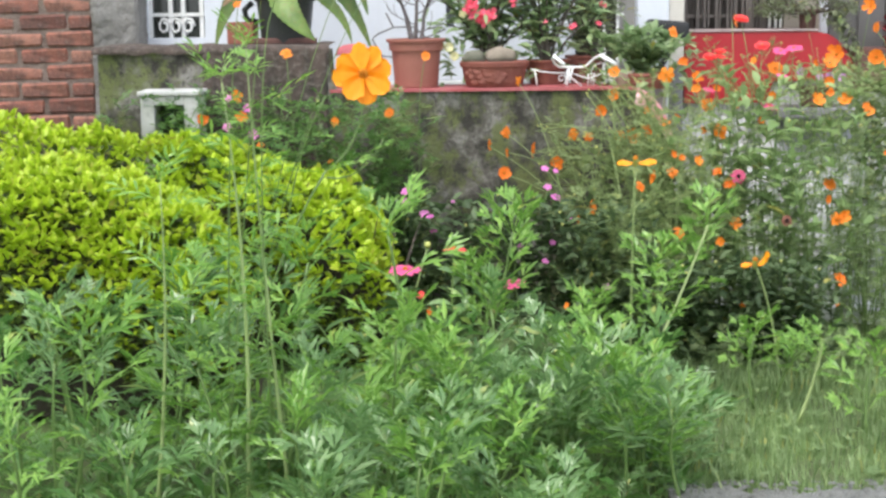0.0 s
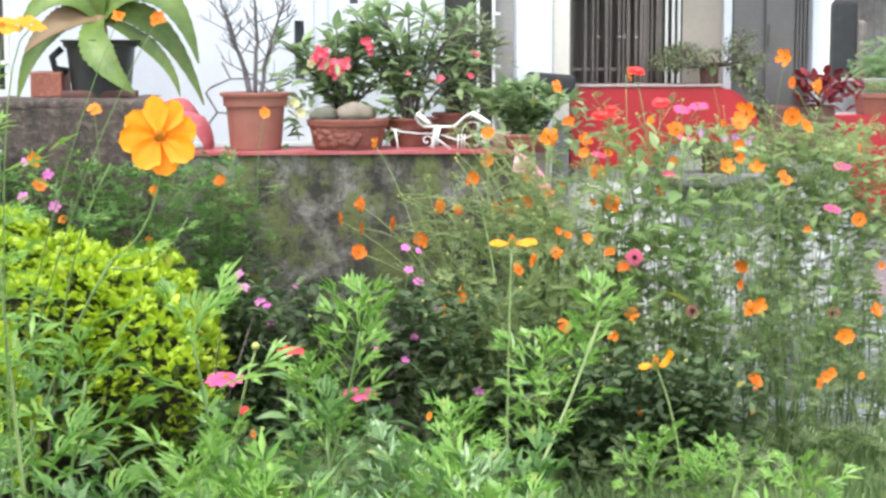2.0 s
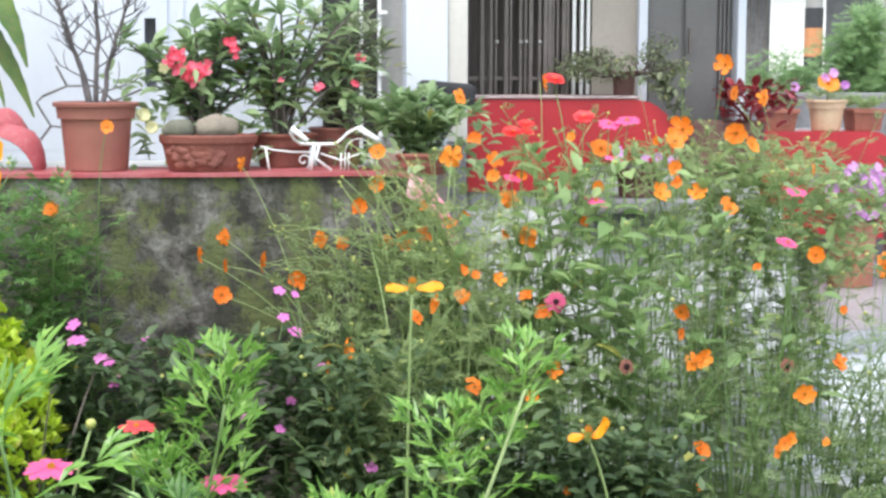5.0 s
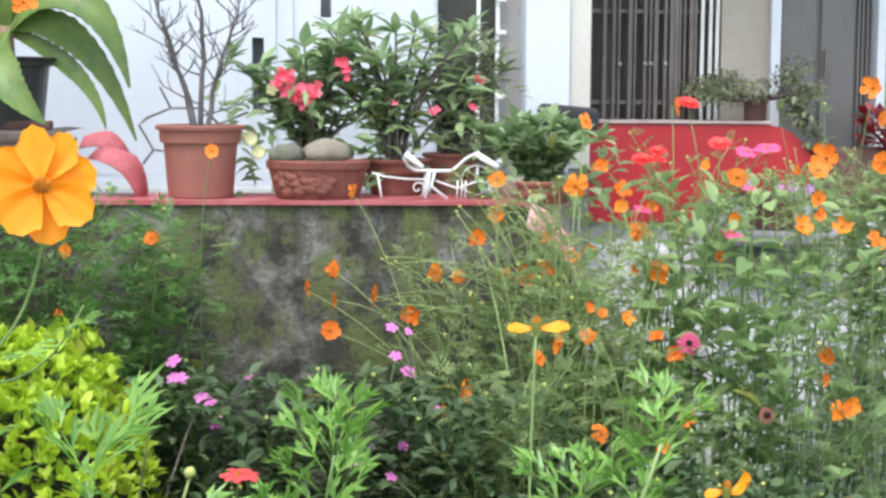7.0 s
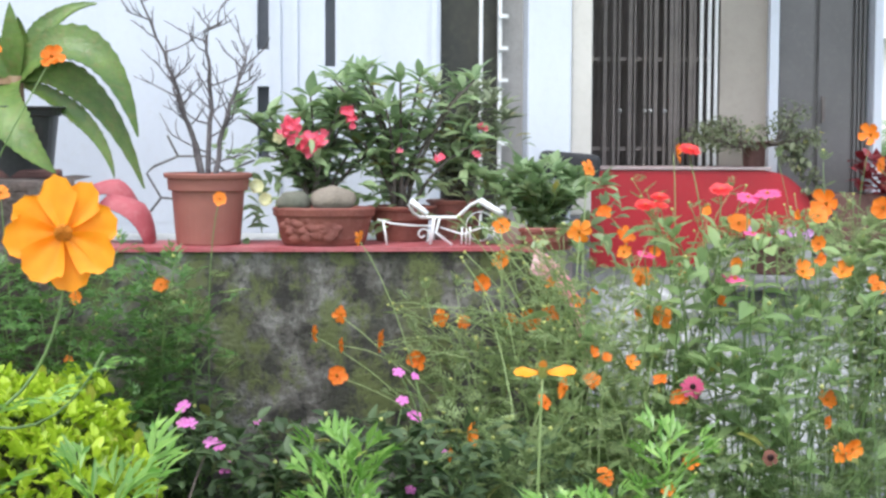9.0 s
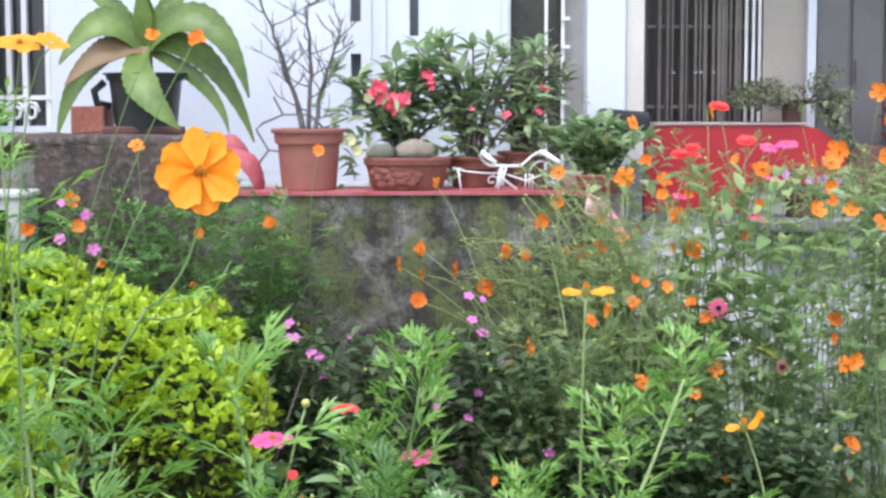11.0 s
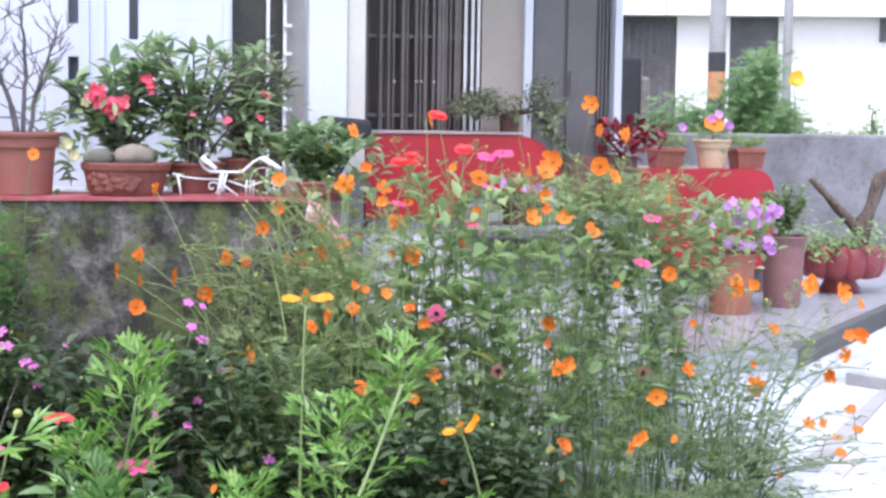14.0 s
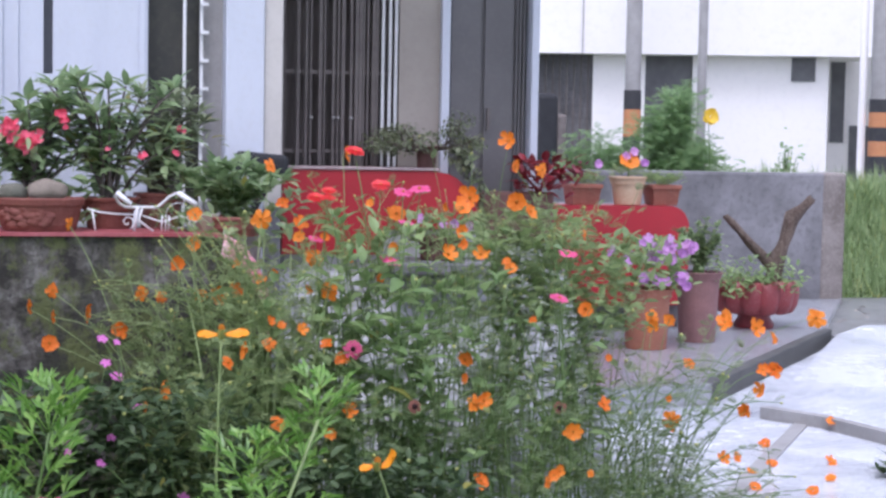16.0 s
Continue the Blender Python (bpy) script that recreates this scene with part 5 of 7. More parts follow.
def broad_leaf(pts, half, mat, lean=0.5, name="leaf"):
    """A thick broad leaf along a bent line, pointed at the tip, with a slightly toothed edge."""
    p0, p1, p2, p3 = [Vector(p) for p in pts]
    v, f, seg = [], [], 30
    look_ = Vector((0, -0.85, lean)).normalized()
    for i in range(seg + 1):
        t = i / seg
        c = (1 - t) ** 3 * p0 + 3 * t * (1 - t) ** 2 * p1 + 3 * t * t * (1 - t) * p2 + t ** 3 * p3
        d = (3 * (1 - t) ** 2 * (p1 - p0) + 6 * t * (1 - t) * (p2 - p1) + 3 * t * t * (p3 - p2)).normalized()
        s = d.cross(look_).normalized()
        n_ = s.cross(d)
        w = half * (0.4 + 0.6 * math.sin(min(t * 1.8, 1) * math.pi / 2)) * max(0.02, 1 - max(0, t - 0.5) / 0.5) ** 0.75 * (0.94 + 0.1 * (i % 2))
        for q, h in ((-1, 0.3), (-0.5, 0.06), (0, 0), (0.5, 0.06), (1, 0.3)):
            v.append(c + s * w * q + n_ * h * w * (1 if n_.y < 0 else -1))
    for i in range(seg):
        for j in range(4):
            k = i * 5 + j
            f.append((k, k + 5, k + 6, k + 1))
    g = Geo().add(v, f)
    g.add([Vector(q) + Vector((0, 0.005, -0.002)) for q in v], [tuple(reversed(x)) for x in f])
    return part(name, g, mat, agave, smooth=True)


C = (0.001, 0, 0.276)
for pts, half, m in (
    ([C, (0.095, -0.02, 0.425), (0.273, -0.05, 0.426), (0.346, -0.07, 0.118)], 0.06, M_AGAVE),
    ([C, (0.07, 0.03, 0.322), (0.237, 0.03, 0.307), (0.355, 0.0, -0.029)], 0.05, M_AGAVE),
    ([C, (0.106, 0.02, 0.234), (0.249, 0.0, 0.147), (0.274, -0.02, 0.001)], 0.028, M_AGAVE),
    ([(-0.003, 0, 0.276), (-0.04, -0.19, 0.2), (0.048, -0.22, 0.1), (0.138, -0.2, 0.02)], 0.056, M_AGAVE),
    ([C, (-0.058, -0.04, 0.378), (-0.157, -0.06, 0.41), (-0.266, -0.08, 0.227)], 0.06, M_AGAVE),
    ([C, (-0.072, -0.06, 0.299), (-0.154, -0.08, 0.263), (-0.245, -0.1, 0.158)], 0.05, M_AGAVEDRY),
    ([C, (-0.135, 0, 0.292), (-0.24, 0, 0.221), (-0.294, 0, -0.009)], 0.045, M_AGAVE)):
    broad_leaf(pts, half, m)
for pts, half, m in (
    ([C, (-0.054, 0.04, 0.365), (-0.143, 0.05, 0.479), (-0.257, 0.05, 0.477)], 0.034, M_AGAVE),
    ([C, (0.035, 0.03, 0.366), (0.088, 0.03, 0.481), (0.225, 0.03, 0.492)], 0.034, M_AGAVE),
    ([C, (0.001, -0.02, 0.345), (-0.004, -0.03, 0.414), (-0.009, -0.02, 0.488)], 0.032, M_AGAVE),
    ([C, (0.019, 0.02, 0.33), (0.019, 0.02, 0.4), (0.009, 0, 0.451)], 0.026, M_AGAVE)):
    broad_leaf(pts, half, m)
solid("planter_box", softbox((-1.13, 5.44, 1.17), (-1.02, 5.62, 1.26), 0.006), M_TERRAD, "small terracotta box beside the black pot", "planter", "potted plants")
solid("clay_tray", softbox((-1.02, 5.4, 1.17), (-0.76, 5.47, 1.195), 0.006), M_DARKCLAY, "dark clay tray on the wall coping", "tray")

# whitewashed concrete box by the wall
cbox = thing("meter_box", (-1.305, 5.12, 0), "whitewashed concrete meter box with a square opening", "meter box")
part("lid", softbox((-0.125, -0.1, 0.985), (0.125, 0.095, 1.005), 0.006), M_BOX, cbox)
part("side", softbox((-0.115, -0.09, 0), (-0.06, 0.09, 0.985), 0.005), M_BOX, cbox)
part("side", softbox((0.055, -0.09, 0), (0.115, 0.09, 0.985), 0.005), M_BOX, cbox)
part("lintel", softbox((-0.06, -0.09, 0.95), (0.055, 0.09, 0.985), 0.003), M_BOX, cbox)
# black back: the shade inside the opening is put into its colour
part("back", Geo().box((-0.06, 0.04, 0), (0.055, 0.09, 0.95)), M_BLACK, cbox)

# potted shrubs along the ledge
def potted_shrub(at, r, h, mat, label, stems, height, spread, leaf, leaf_size, leaves, leaf_mat, blooms=(), woody=True, skirt=0, thick=0.006):
    p = pot("potted_shrub", at, r * 0.78, r, h, mat, label)
    g, poses = Geo(), []
    for k in range(stems):
        a = uni(0, 2 * math.pi)
        e = Vector((math.cos(a) * spread * uni(0.2, 1), math.sin(a) * spread * 0.6 * uni(0.2, 1), h + height * uni(0.45, 1.0)))
        pts = bez((uni(-0.03, 0.03), uni(-0.03, 0.03), h - 0.03), (e.x * 0.3, e.y * 0.3, h + 0.6 * (e.z - h)), e, 6)
        part("stem", Geo().tube(pts, thick, thick * 0.5, 6), M_BARK if woody else M_STEM, p, smooth=True)
        poses += frond_poses(pts, leaves // stems, leaf_size, 1.0, 0.25)
        poses += [along(e, (uni(-1, 1), uni(-1, 1), uni(0.2, 1)), leaf_size * uni(0.7, 1.1), uni(-0.4, 0.4)) for _ in range(6)]
    poses += [along((uni(-1.05, 1.0) * spread, uni(-0.6, 0.5) * spread, h + uni(-0.07, 0.6 * height)), (uni(-1, 1), uni(-1, 0.5), uni(-0.5, 0.7)), leaf_size * uni(0.6, 1.0), uni(-0.6, 0.6)) for _ in range(skirt)]
    tagged(part("leaves", Geo().scatter(*leaf, poses), leaf_mat, p, smooth=True), kind="stuff")
    for dx, dy, dz, size, forms in blooms:
        for k in range(4 if 0.016 < size < 0.017 else 1):
            flower(p, Vector(at) + Vector((dx + uni(-0.02, 0.02), dy - uni(0, 0.015), dz + uni(-0.015, 0.02))), (uni(-0.5, 0.5), -1, uni(-0.2, 0.8)), size * (1.25 if 0.016 < size < 0.017 else 1.0), forms, None)
    return p


potted_shrub((-0.05, 5.5, TOPZ), 0.1, 0.085, M_TERRAD, "leafy crown of thorns with coral flowers in a clay pot", 20, 0.33, 0.25, BROAD, 0.075, 300, M_SHRUB,
             [(0.0, -0.15, 0.29, 0.0166, H_CORAL), (-0.02, -0.15, 0.265, 0.0166, H_CORAL), (-0.035, -0.15, 0.28, 0.0166, H_CORAL), (-0.075, -0.13, 0.325, 0.0166, H_CORAL), (-0.085, -0.13, 0.305, 0.0166, H_CORAL), (0.095, -0.12, 0.355, 0.0166, H_CORAL), (-0.147, -0.13, 0.15, 0.022, H_CREAM), (-0.14, -0.13, 0.115, 0.02, H_CREAM), (-0.114, -0.12, 0.28, 0.019, H_CREAM)], skirt=150)
potted_shrub((0.19, 5.47, TOPZ), 0.092, 0.1, M_PLANTER, "tall leafy shrub with coral blossoms in a dark clay pot", 20, 0.37, 0.27, LANCE, 0.09, 260, M_SHRUB,
             [(0.2, -0.08, 0.305, 0.018, H_CORAL), (0.226, -0.1, 0.262, 0.014, H_CORAL), (0.085, -0.12, 0.222, 0.02, H_CORAL), (-0.02, -0.12, 0.26, 0.011, H_CORAL)], skirt=90)
potted_shrub((0.36, 5.6, TOPZ - 0.008), 0.08, 0.12, M_TERRA, "loose dull-green shrub of thin drooping twigs in a clay pot", 26, 0.36, 0.2, LANCE, 0.062, 420, M_DULL, skirt=120, thick=0.003)
potted_shrub((0.58, 5.39, TOPZ - 0.018), 0.112, 0.065, M_TERRA, "bushy bright green seedlings in a shallow clay pot", 28, 0.17, 0.22, BROAD, 0.066, 330, M_SHRUB, woody=False, skirt=120, thick=0.003)

# black folded seat standing on the ledge
seat = thing("folding_seat", (0.7, 5.8, 0.985), "black padded folding seat leaning by the pillar", "seat")
part("pad", softbox((-0.085, -0.03, 0.175), (0.1, 0.05, 0.258), 0.02, 3), M_CLOTH, seat, "black padded top", smooth=True).matrix_basis = pose(0, 0, 0, 0, 5, 0)
for x0, x1, y in ((0.085, -0.03, 0.02), (-0.07, -0.05, -0.01)):
    part("leg", Geo().tube([(x0, y, 0.2), (0.5 * (x0 + x1), y, 0.1), (x1, y, 0.001)], 0.012, 0.012, 8), M_CLOTH, seat, smooth=True)

# bonsai on the red porch wall
bon = pot("bonsai", (1.42, 6.24, 1.19), 0.036, 0.05, 0.085, M_DARKCLAY, "spreading dull-green bonsai in a dark clay pot", 0.015)
tips = []
bg = Geo()
for k in range(11):
    a = uni(0, 2 * math.pi)
    branch(bg, (0, 0, 0.07), (math.cos(a), math.sin(a) * 0.6, uni(-0.15, 0.3)), 0.11, 0.006, 2, 0.26, tips)
tagged(part("branchwork", bg, M_BARK, bon, smooth=True), kind="stuff")
poses = []
for p_, d_ in tips:
    for k in range(26):
        poses.append(along(p_ + Vector((uni(-0.045, 0.045), uni(-0.03, 0.03), uni(-0.045, 0.012))), (uni(-1, 1), uni(-1, 1), uni(-0.9, 0.4)), uni(0.012, 0.024), uni(-0.6, 0.6)))
for k in range(260):
    t = uni(0, 1)
    poses.append(along((0.08 + 0.12 * t + uni(-0.03, 0.03), -0.09 + uni(-0.03, 0.03), 0.06 - 0.16 * t * t + uni(-0.03, 0.03)), (uni(-1, 1), uni(-1, 1), uni(-1, 0.4)), uni(0.02, 0.034)))
tagged(part("leaves", Geo().scatter(*OVAL, poses), M_BONSAI, bon), kind="stuff")

# ---- pots on the porch and terrace ----
violet = pot("flower_pot", (3.27, 8.72, 0.15), 0.115, 0.14, 0.34, M_ORANGECLAY, "tall terracotta pot of violet petunias on the porch", 0.04)
vg = [along((uni(-0.22, 0.22), uni(-0.15, 0.12), 0.34 + uni(0, 0.28)), (uni(-1, 1), uni(-1, 1), uni(-0.2, 1)), uni(0.05, 0.09), uni(-0.6, 0.6)) for _ in range(330)]
tagged(part("leaves", Geo().scatter(*OVAL, vg), M_BEDLEAF, violet), kind="stuff")
for x0, x1, z0, z1, count in ((-0.1, 0.1, 0.5, 0.64, 26), (0.1, 0.2, 0.53, 0.6, 6), (-0.12, 0.16, 0.36, 0.43, 16), (-0.3, -0.26, 0.54, 0.58, 2), (-0.2, -0.13, 0.49, 0.55, 4)):
    for k in range(count):
        flower(violet, (3.27 + uni(x0, x1), 8.56 + uni(-0.05, 0.05), 0.15 + uni(z0, z1)), (uni(-0.7, 0.7), -1, uni(-0.2, 0.7)), uni(0.022, 0.031), H_VIOLET, None)
mauve = potted_shrub((3.69, 9.0, 0.15), 0.135, 0.41, M_PINKPOT, "large mauve clay pot with a dense round green shrub", 20, 0.3, 0.16, OVAL, 0.045, 700, M_FEATHERDEEP, woody=False, skirt=120)
bowlp = thing("flower_bowl", (4.36, 9.7, 0.15), "broad red glazed bowl with trailing plants and a stump", "planter", "potted plants")
part("foot", Geo().lathe([(0.12, 0), (0.13, 0.015), (0.1, 0.07), (0.14, 0.11)], 20), M_REDPOT, bowlp, smooth=True)
lob = Geo()
for k in range(12):
    a = 2 * math.pi * k / 12
    lob.lathe([(0.0, 0.07), (0.05, 0.08), (0.08, 0.13), (0.092, 0.2), (0.086, 0.26), (0.06, 0.28)], 10, (0.19 * math.cos(a), 0.19 * math.sin(a), 0.02))
part("bowl", lob, M_REDPOT, bowlp, "fluted red glazed bowl", smooth=True)
part("soil", Geo().lathe([(0.21, 0.28), (0.0, 0.31)], 20), M_SOIL, bowlp)
tl = [along((uni(-0.33, 0.22), uni(-0.3, 0.1), 0.27 + uni(-0.06, 0.2) * uni(0.3, 1)), (uni(-1, 1), uni(-1, 0.4), uni(-0.6, 0.8)), uni(0.03, 0.06), uni(-0.6, 0.6)) for _ in range(620)]
tagged(part("leaves", Geo().scatter(*OVAL, tl), M_BEDLEAF, bowlp), kind="stuff")
stump = thing("stump", (4.47, 9.68, 0.445), "forked weathered grey tree stump standing in the bowl", "tree stump")


def gnarled(pts, r0, r1):
    g = Geo().tube(pts, r0, r1, 12)
    v = g.v[-1]
    for i, q in enumerate(v):
        q = Vector(q)
        v[i] = q + Vector((noise.noise(q * 14), noise.noise(q * 14 + Vector((7, 0, 0))), noise.noise(q * 14 + Vector((0, 9, 0))))) * r0 * 0.75 + Vector((noise.noise(q * 45), 0, noise.noise(q * 45 + Vector((3, 0, 0))))) * r0 * 0.3
    return g


part("limb", gnarled([Vector(a).lerp(Vector(b), t) for a, b in (((-0.02, 0, -0.12), (0.03, 0, 0.14)), ((0.03, 0, 0.14), (0.13, 0, 0.4)), ((0.13, 0, 0.4), (0.33, 0, 0.6))) for t in (0, 0.33, 0.66)], 0.06, 0.03), M_STUMP, stump, smooth=True)
part("limb", gnarled([Vector((0.02, 0, 0.05)).lerp(Vector((-0.32, 0.02, 0.42)), t / 6) for t in range(7)], 0.036, 0.016), M_STUMP, stump, smooth=True)

cream = pot("flower_pot", (3.49, 9.7, 0.918), 0.082, 0.112, 0.175, M_CREAMPOT, "cream clay pot with one orange flower on the red wall", 0.035)
flower(cream, (3.485, 9.66, 1.19), (0, -0.8, 0.7), 0.078, H_ORANGE, DISC, form=0)
for x, z in ((-0.02, 0.3), (0.1, 0.26), (-0.2, 0.25), (0.03, 0.33)):
    flower(cream, (3.49 + x, 9.68, 0.918 + z), (0.1, -1, 0.2), 0.03, H_VIOLET, None)
part("stalk", Geo().tube([(0, 0, 0.16), (0, -0.03, 0.26)], 0.005), M_STEM, cream)
cl = [along((uni(-0.11, 0.11), uni(-0.08, 0.08), 0.17 + uni(0, 0.05)), (uni(-1, 1), uni(-1, 1), uni(0, 1)), uni(0.04, 0.07)) for _ in range(70)]
tagged(part("leaves", Geo().scatter(*FINE, cl), M_COSMOS, cream), kind="stuff")
for x, w, lab in ((3.72, 0.09, "terracotta box with low green plants on the red wall"), (3.2, 0.095, "dark terracotta box with low green plants on the red wall")):
    bx = thing("planter_box", (x, 9.72, 0.918), lab, "planter", "potted plants")
    part("box", Geo().add([(-w * 0.85, -0.08, 0), (w * 0.85, -0.08, 0), (w * 0.85, 0.08, 0), (-w * 0.85, 0.08, 0), (-w, -0.1, 0.12), (w, -0.1, 0.12), (w, 0.1, 0.12), (-w, 0.1, 0.12)], [(0, 3, 2, 1), (4, 5, 6, 7), (0, 1, 5, 4), (1, 2, 6, 5), (2, 3, 7, 6), (3, 0, 4, 7)]), M_TERRAD, bx)
    part("rim", softbox((-w - 0.008, -0.108, 0.1), (w + 0.008, 0.108, 0.126), 0.004), M_TERRAD, bx)
    tagged(part("leaves", Geo().scatter(*FINE, [along((uni(-w, w), uni(-0.1, 0.08), 0.12 + uni(0, 0.05)), (uni(-1, 1), uni(-1, 1), uni(-0.1, 1)), uni(0.05, 0.08)) for _ in range(130)]), M_COSMOS, bx), kind="stuff")
col = thing("coleus", (1.89, 6.26, 1.1), "dark red leafy plant on the low wall", "plant")
part("stem", Geo().tube(bez((0, 0, 0), (0.02, 0, 0.1), (0.03, 0, 0.12)), 0.005).tube(bez((0, 0, 0), (-0.06, 0, 0.05), (-0.1, 0, 0.1)), 0.006), M_COLEUS, col)
tagged(part("leaves", Geo().scatter(*OVAL, [along((uni(-0.12, 0.17), uni(-0.12, 0.06), uni(0.0, 0.13)), (uni(-1, 1), uni(-1, 1), uni(-0.4, 1)), uni(0.04, 0.075), uni(-0.5, 0.5)) for _ in range(130)]), M_COLEUS, col), kind="stuff")
for x, y, r, h, m, lab in ((2.35, 8.4, 0.17, 0.32, M_TERRA, "terracotta pot half hidden behind the flower bed"), (1.75, 7.6, 0.15, 0.3, M_CREAMPOT, "pale clay pot half hidden behind the flower bed"), (2.75, 9.0, 0.19, 0.3, M_PINKPOT, "mauve clay pot behind the flower bed")):
    potted_shrub((x, y, 0.15), r, h, m, lab, 9, 0.42, 0.3, OVAL, 0.08, 200, M_BEDLEAF, woody=False)

darkpot = pot("flower_pot", (1.42, 6.0, 0.851), 0.07, 0.085, 0.09, M_DARKCLAY, "small dark clay pot of violet petunias on the seat", 0.02)
tagged(part("leaves", Geo().scatter(*OVAL, [along((uni(-0.16, 0.18), uni(-0.1, 0.08), 0.05 + uni(0, 0.13)), (uni(-1, 1), uni(-1, 1), uni(-0.2, 1)), uni(0.03, 0.05), uni(-0.6, 0.6)) for _ in range(200)]), M_BEDLEAF, darkpot), kind="stuff")
for k in range(6):
    flower(darkpot, (1.44 + uni(-0.16, 0.18), 5.88 + uni(-0.04, 0.04), 0.97 + uni(-0.05, 0.06)), (uni(-0.5, 0.5), -1, uni(0, 0.6)), uni(0.014, 0.02), H_VIOLET, None)

# ---- the golden hedge: two clipped lobes ----
def hedge(name, label, ridge, halfwidth, drop, count, seed):
    """A clipped shrub along a ridge of (x, y, z), with a leafy skin, darker shaded leaves, a dark inner mass and bare
    twigs.
    """
    r = random.Random(seed)
    h = thing(name, (ridge[0][0], ridge[0][1], 0), label, "hedge", "golden hedge")
    o = Vector(h.location)
    outer, inner, tw = [], [], Geo()
    pts = [Vector(p) for p in ridge]

    def spine(t):
        m = len(pts) - 1
        i = min(int(t * m), m - 1)
        return pts[i].lerp(pts[i + 1], t * m - i)

    for k in range(count):
        t, a = r.random(), r.uniform(-1.0, 1.0)
        p = spine(t)
        # a rounded section: flat top, steep sides down to the ground
        ang = a * 1.75
        endf = math.sqrt(max(0.0, 1 - max(0.0, (t - 0.86) / 0.14) ** 2)) if t > 0.86 else 1.0
        w = halfwidth * (0.35 + 0.65 * endf)
        sx, sz = math.sin(ang), math.cos(ang)
        y = w * max(-1, min(1, 1.25 * sx))
        z = p.z - (1 - max(sz, -0.18)) * drop * (0.8 + 0.35 * abs(sx))
        lump = 0.075 * noise.noise(Vector((p.x * 4, y * 6, z * 5 + seed))) + 0.04 * noise.noise(Vector((p.x * 11, y * 12, z * 11)))
        n = Vector((0.25 if t > 0.86 else 0.0, sx, max(sz, -0.1))).normalized()
        q = p + Vector((0, y, z - p.z)) + n * lump - Vector((0, 0, (1 - endf) * 0.25))
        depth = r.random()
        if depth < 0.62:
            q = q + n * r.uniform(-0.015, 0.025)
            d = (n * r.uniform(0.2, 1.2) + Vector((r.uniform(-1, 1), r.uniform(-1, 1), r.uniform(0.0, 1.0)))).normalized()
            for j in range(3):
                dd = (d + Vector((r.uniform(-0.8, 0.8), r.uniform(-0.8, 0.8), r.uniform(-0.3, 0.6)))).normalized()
                # leaves low on the sides mostly go to the darker, shade-coloured set
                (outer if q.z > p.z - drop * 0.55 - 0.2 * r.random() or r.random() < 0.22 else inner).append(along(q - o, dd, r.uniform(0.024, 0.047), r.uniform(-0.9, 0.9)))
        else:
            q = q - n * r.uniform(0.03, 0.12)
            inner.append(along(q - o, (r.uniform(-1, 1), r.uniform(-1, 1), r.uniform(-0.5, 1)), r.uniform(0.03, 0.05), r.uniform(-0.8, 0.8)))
    for k in range(70):
        p = spine(r.random())
        a = Vector((p.x + r.uniform(-0.1, 0.1), p.y + r.uniform(-0.1, 0.1), 0)) - o
        e = Vector((p.x + r.uniform(-0.2, 0.2), p.y + r.uniform(-1, 1) * halfwidth * 0.9, p.z * r.uniform(0.6, 0.95))) - o
        tw.tube(bez(a, a.lerp(e, 0.4) + Vector((0, 0, 0.1)), e, 5), 0.006, 0.002, 4)
    tagged(part("branchwork", tw, M_BARK, h, "bare brown inner wood"), kind="stuff")
    # core under the leaves; its dark colour stands in for shade in the gaps
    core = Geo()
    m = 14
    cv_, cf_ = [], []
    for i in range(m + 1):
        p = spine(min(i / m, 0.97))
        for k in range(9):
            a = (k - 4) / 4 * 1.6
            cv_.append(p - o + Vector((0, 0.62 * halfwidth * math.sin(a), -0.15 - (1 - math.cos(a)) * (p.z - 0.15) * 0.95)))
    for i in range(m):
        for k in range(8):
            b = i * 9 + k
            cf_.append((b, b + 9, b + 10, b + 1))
    part("dark_core", core.add(cv_, cf_), M_HEDGECORE, h, "dense dead twigs inside, coloured dark for shade")
    tagged(part("shaded_leaves", Geo().scatter(*OVAL, inner), M_HEDGESHADE, h), kind="stuff")
    tagged(part("leaves", Geo().scatter(*OVAL, outer), M_HEDGE, h, "bright yellow-green small leaves"), kind="stuff")
    return h


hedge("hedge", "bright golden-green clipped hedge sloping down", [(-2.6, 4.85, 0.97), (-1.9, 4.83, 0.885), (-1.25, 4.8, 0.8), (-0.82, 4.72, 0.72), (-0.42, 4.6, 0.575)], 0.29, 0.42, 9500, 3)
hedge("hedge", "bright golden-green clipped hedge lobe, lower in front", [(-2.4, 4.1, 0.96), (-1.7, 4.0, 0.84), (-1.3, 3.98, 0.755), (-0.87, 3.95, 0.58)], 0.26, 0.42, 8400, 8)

# ---- lawn ----
gr = random.Random(21)
lawn = []
for k in range(26000):
    x, y = gr.uniform(-0.9, 3.0), gr.uniform(2.95, 5.25)
    if y > 5.6 - 0.42 * x or (x > 0.5 and y < 2.95 + 0.12 * gr.random()):
        continue
    h = gr.uniform(0.025, 0.075) * (1.3 if noise.noise(Vector((x * 2, y * 2, 4))) > 0.1 else 0.8)
    m = Matrix.Translation((x, y, -0.008)) @ Matrix.Rotation(gr.uniform(0, 6.28), 4, "Z") @ Matrix.Rotation(gr.uniform(-0.5, 0.5), 4, "X") @ Matrix.Diagonal((gr.uniform(0.004, 0.008), h, h, 1))
    lawn.append(m)
solid("grass", Geo().scatter(*BLADE, lawn), M_GRASS, "short patchy lawn grass with weeds", "grass", kind="stuff")
wd = []
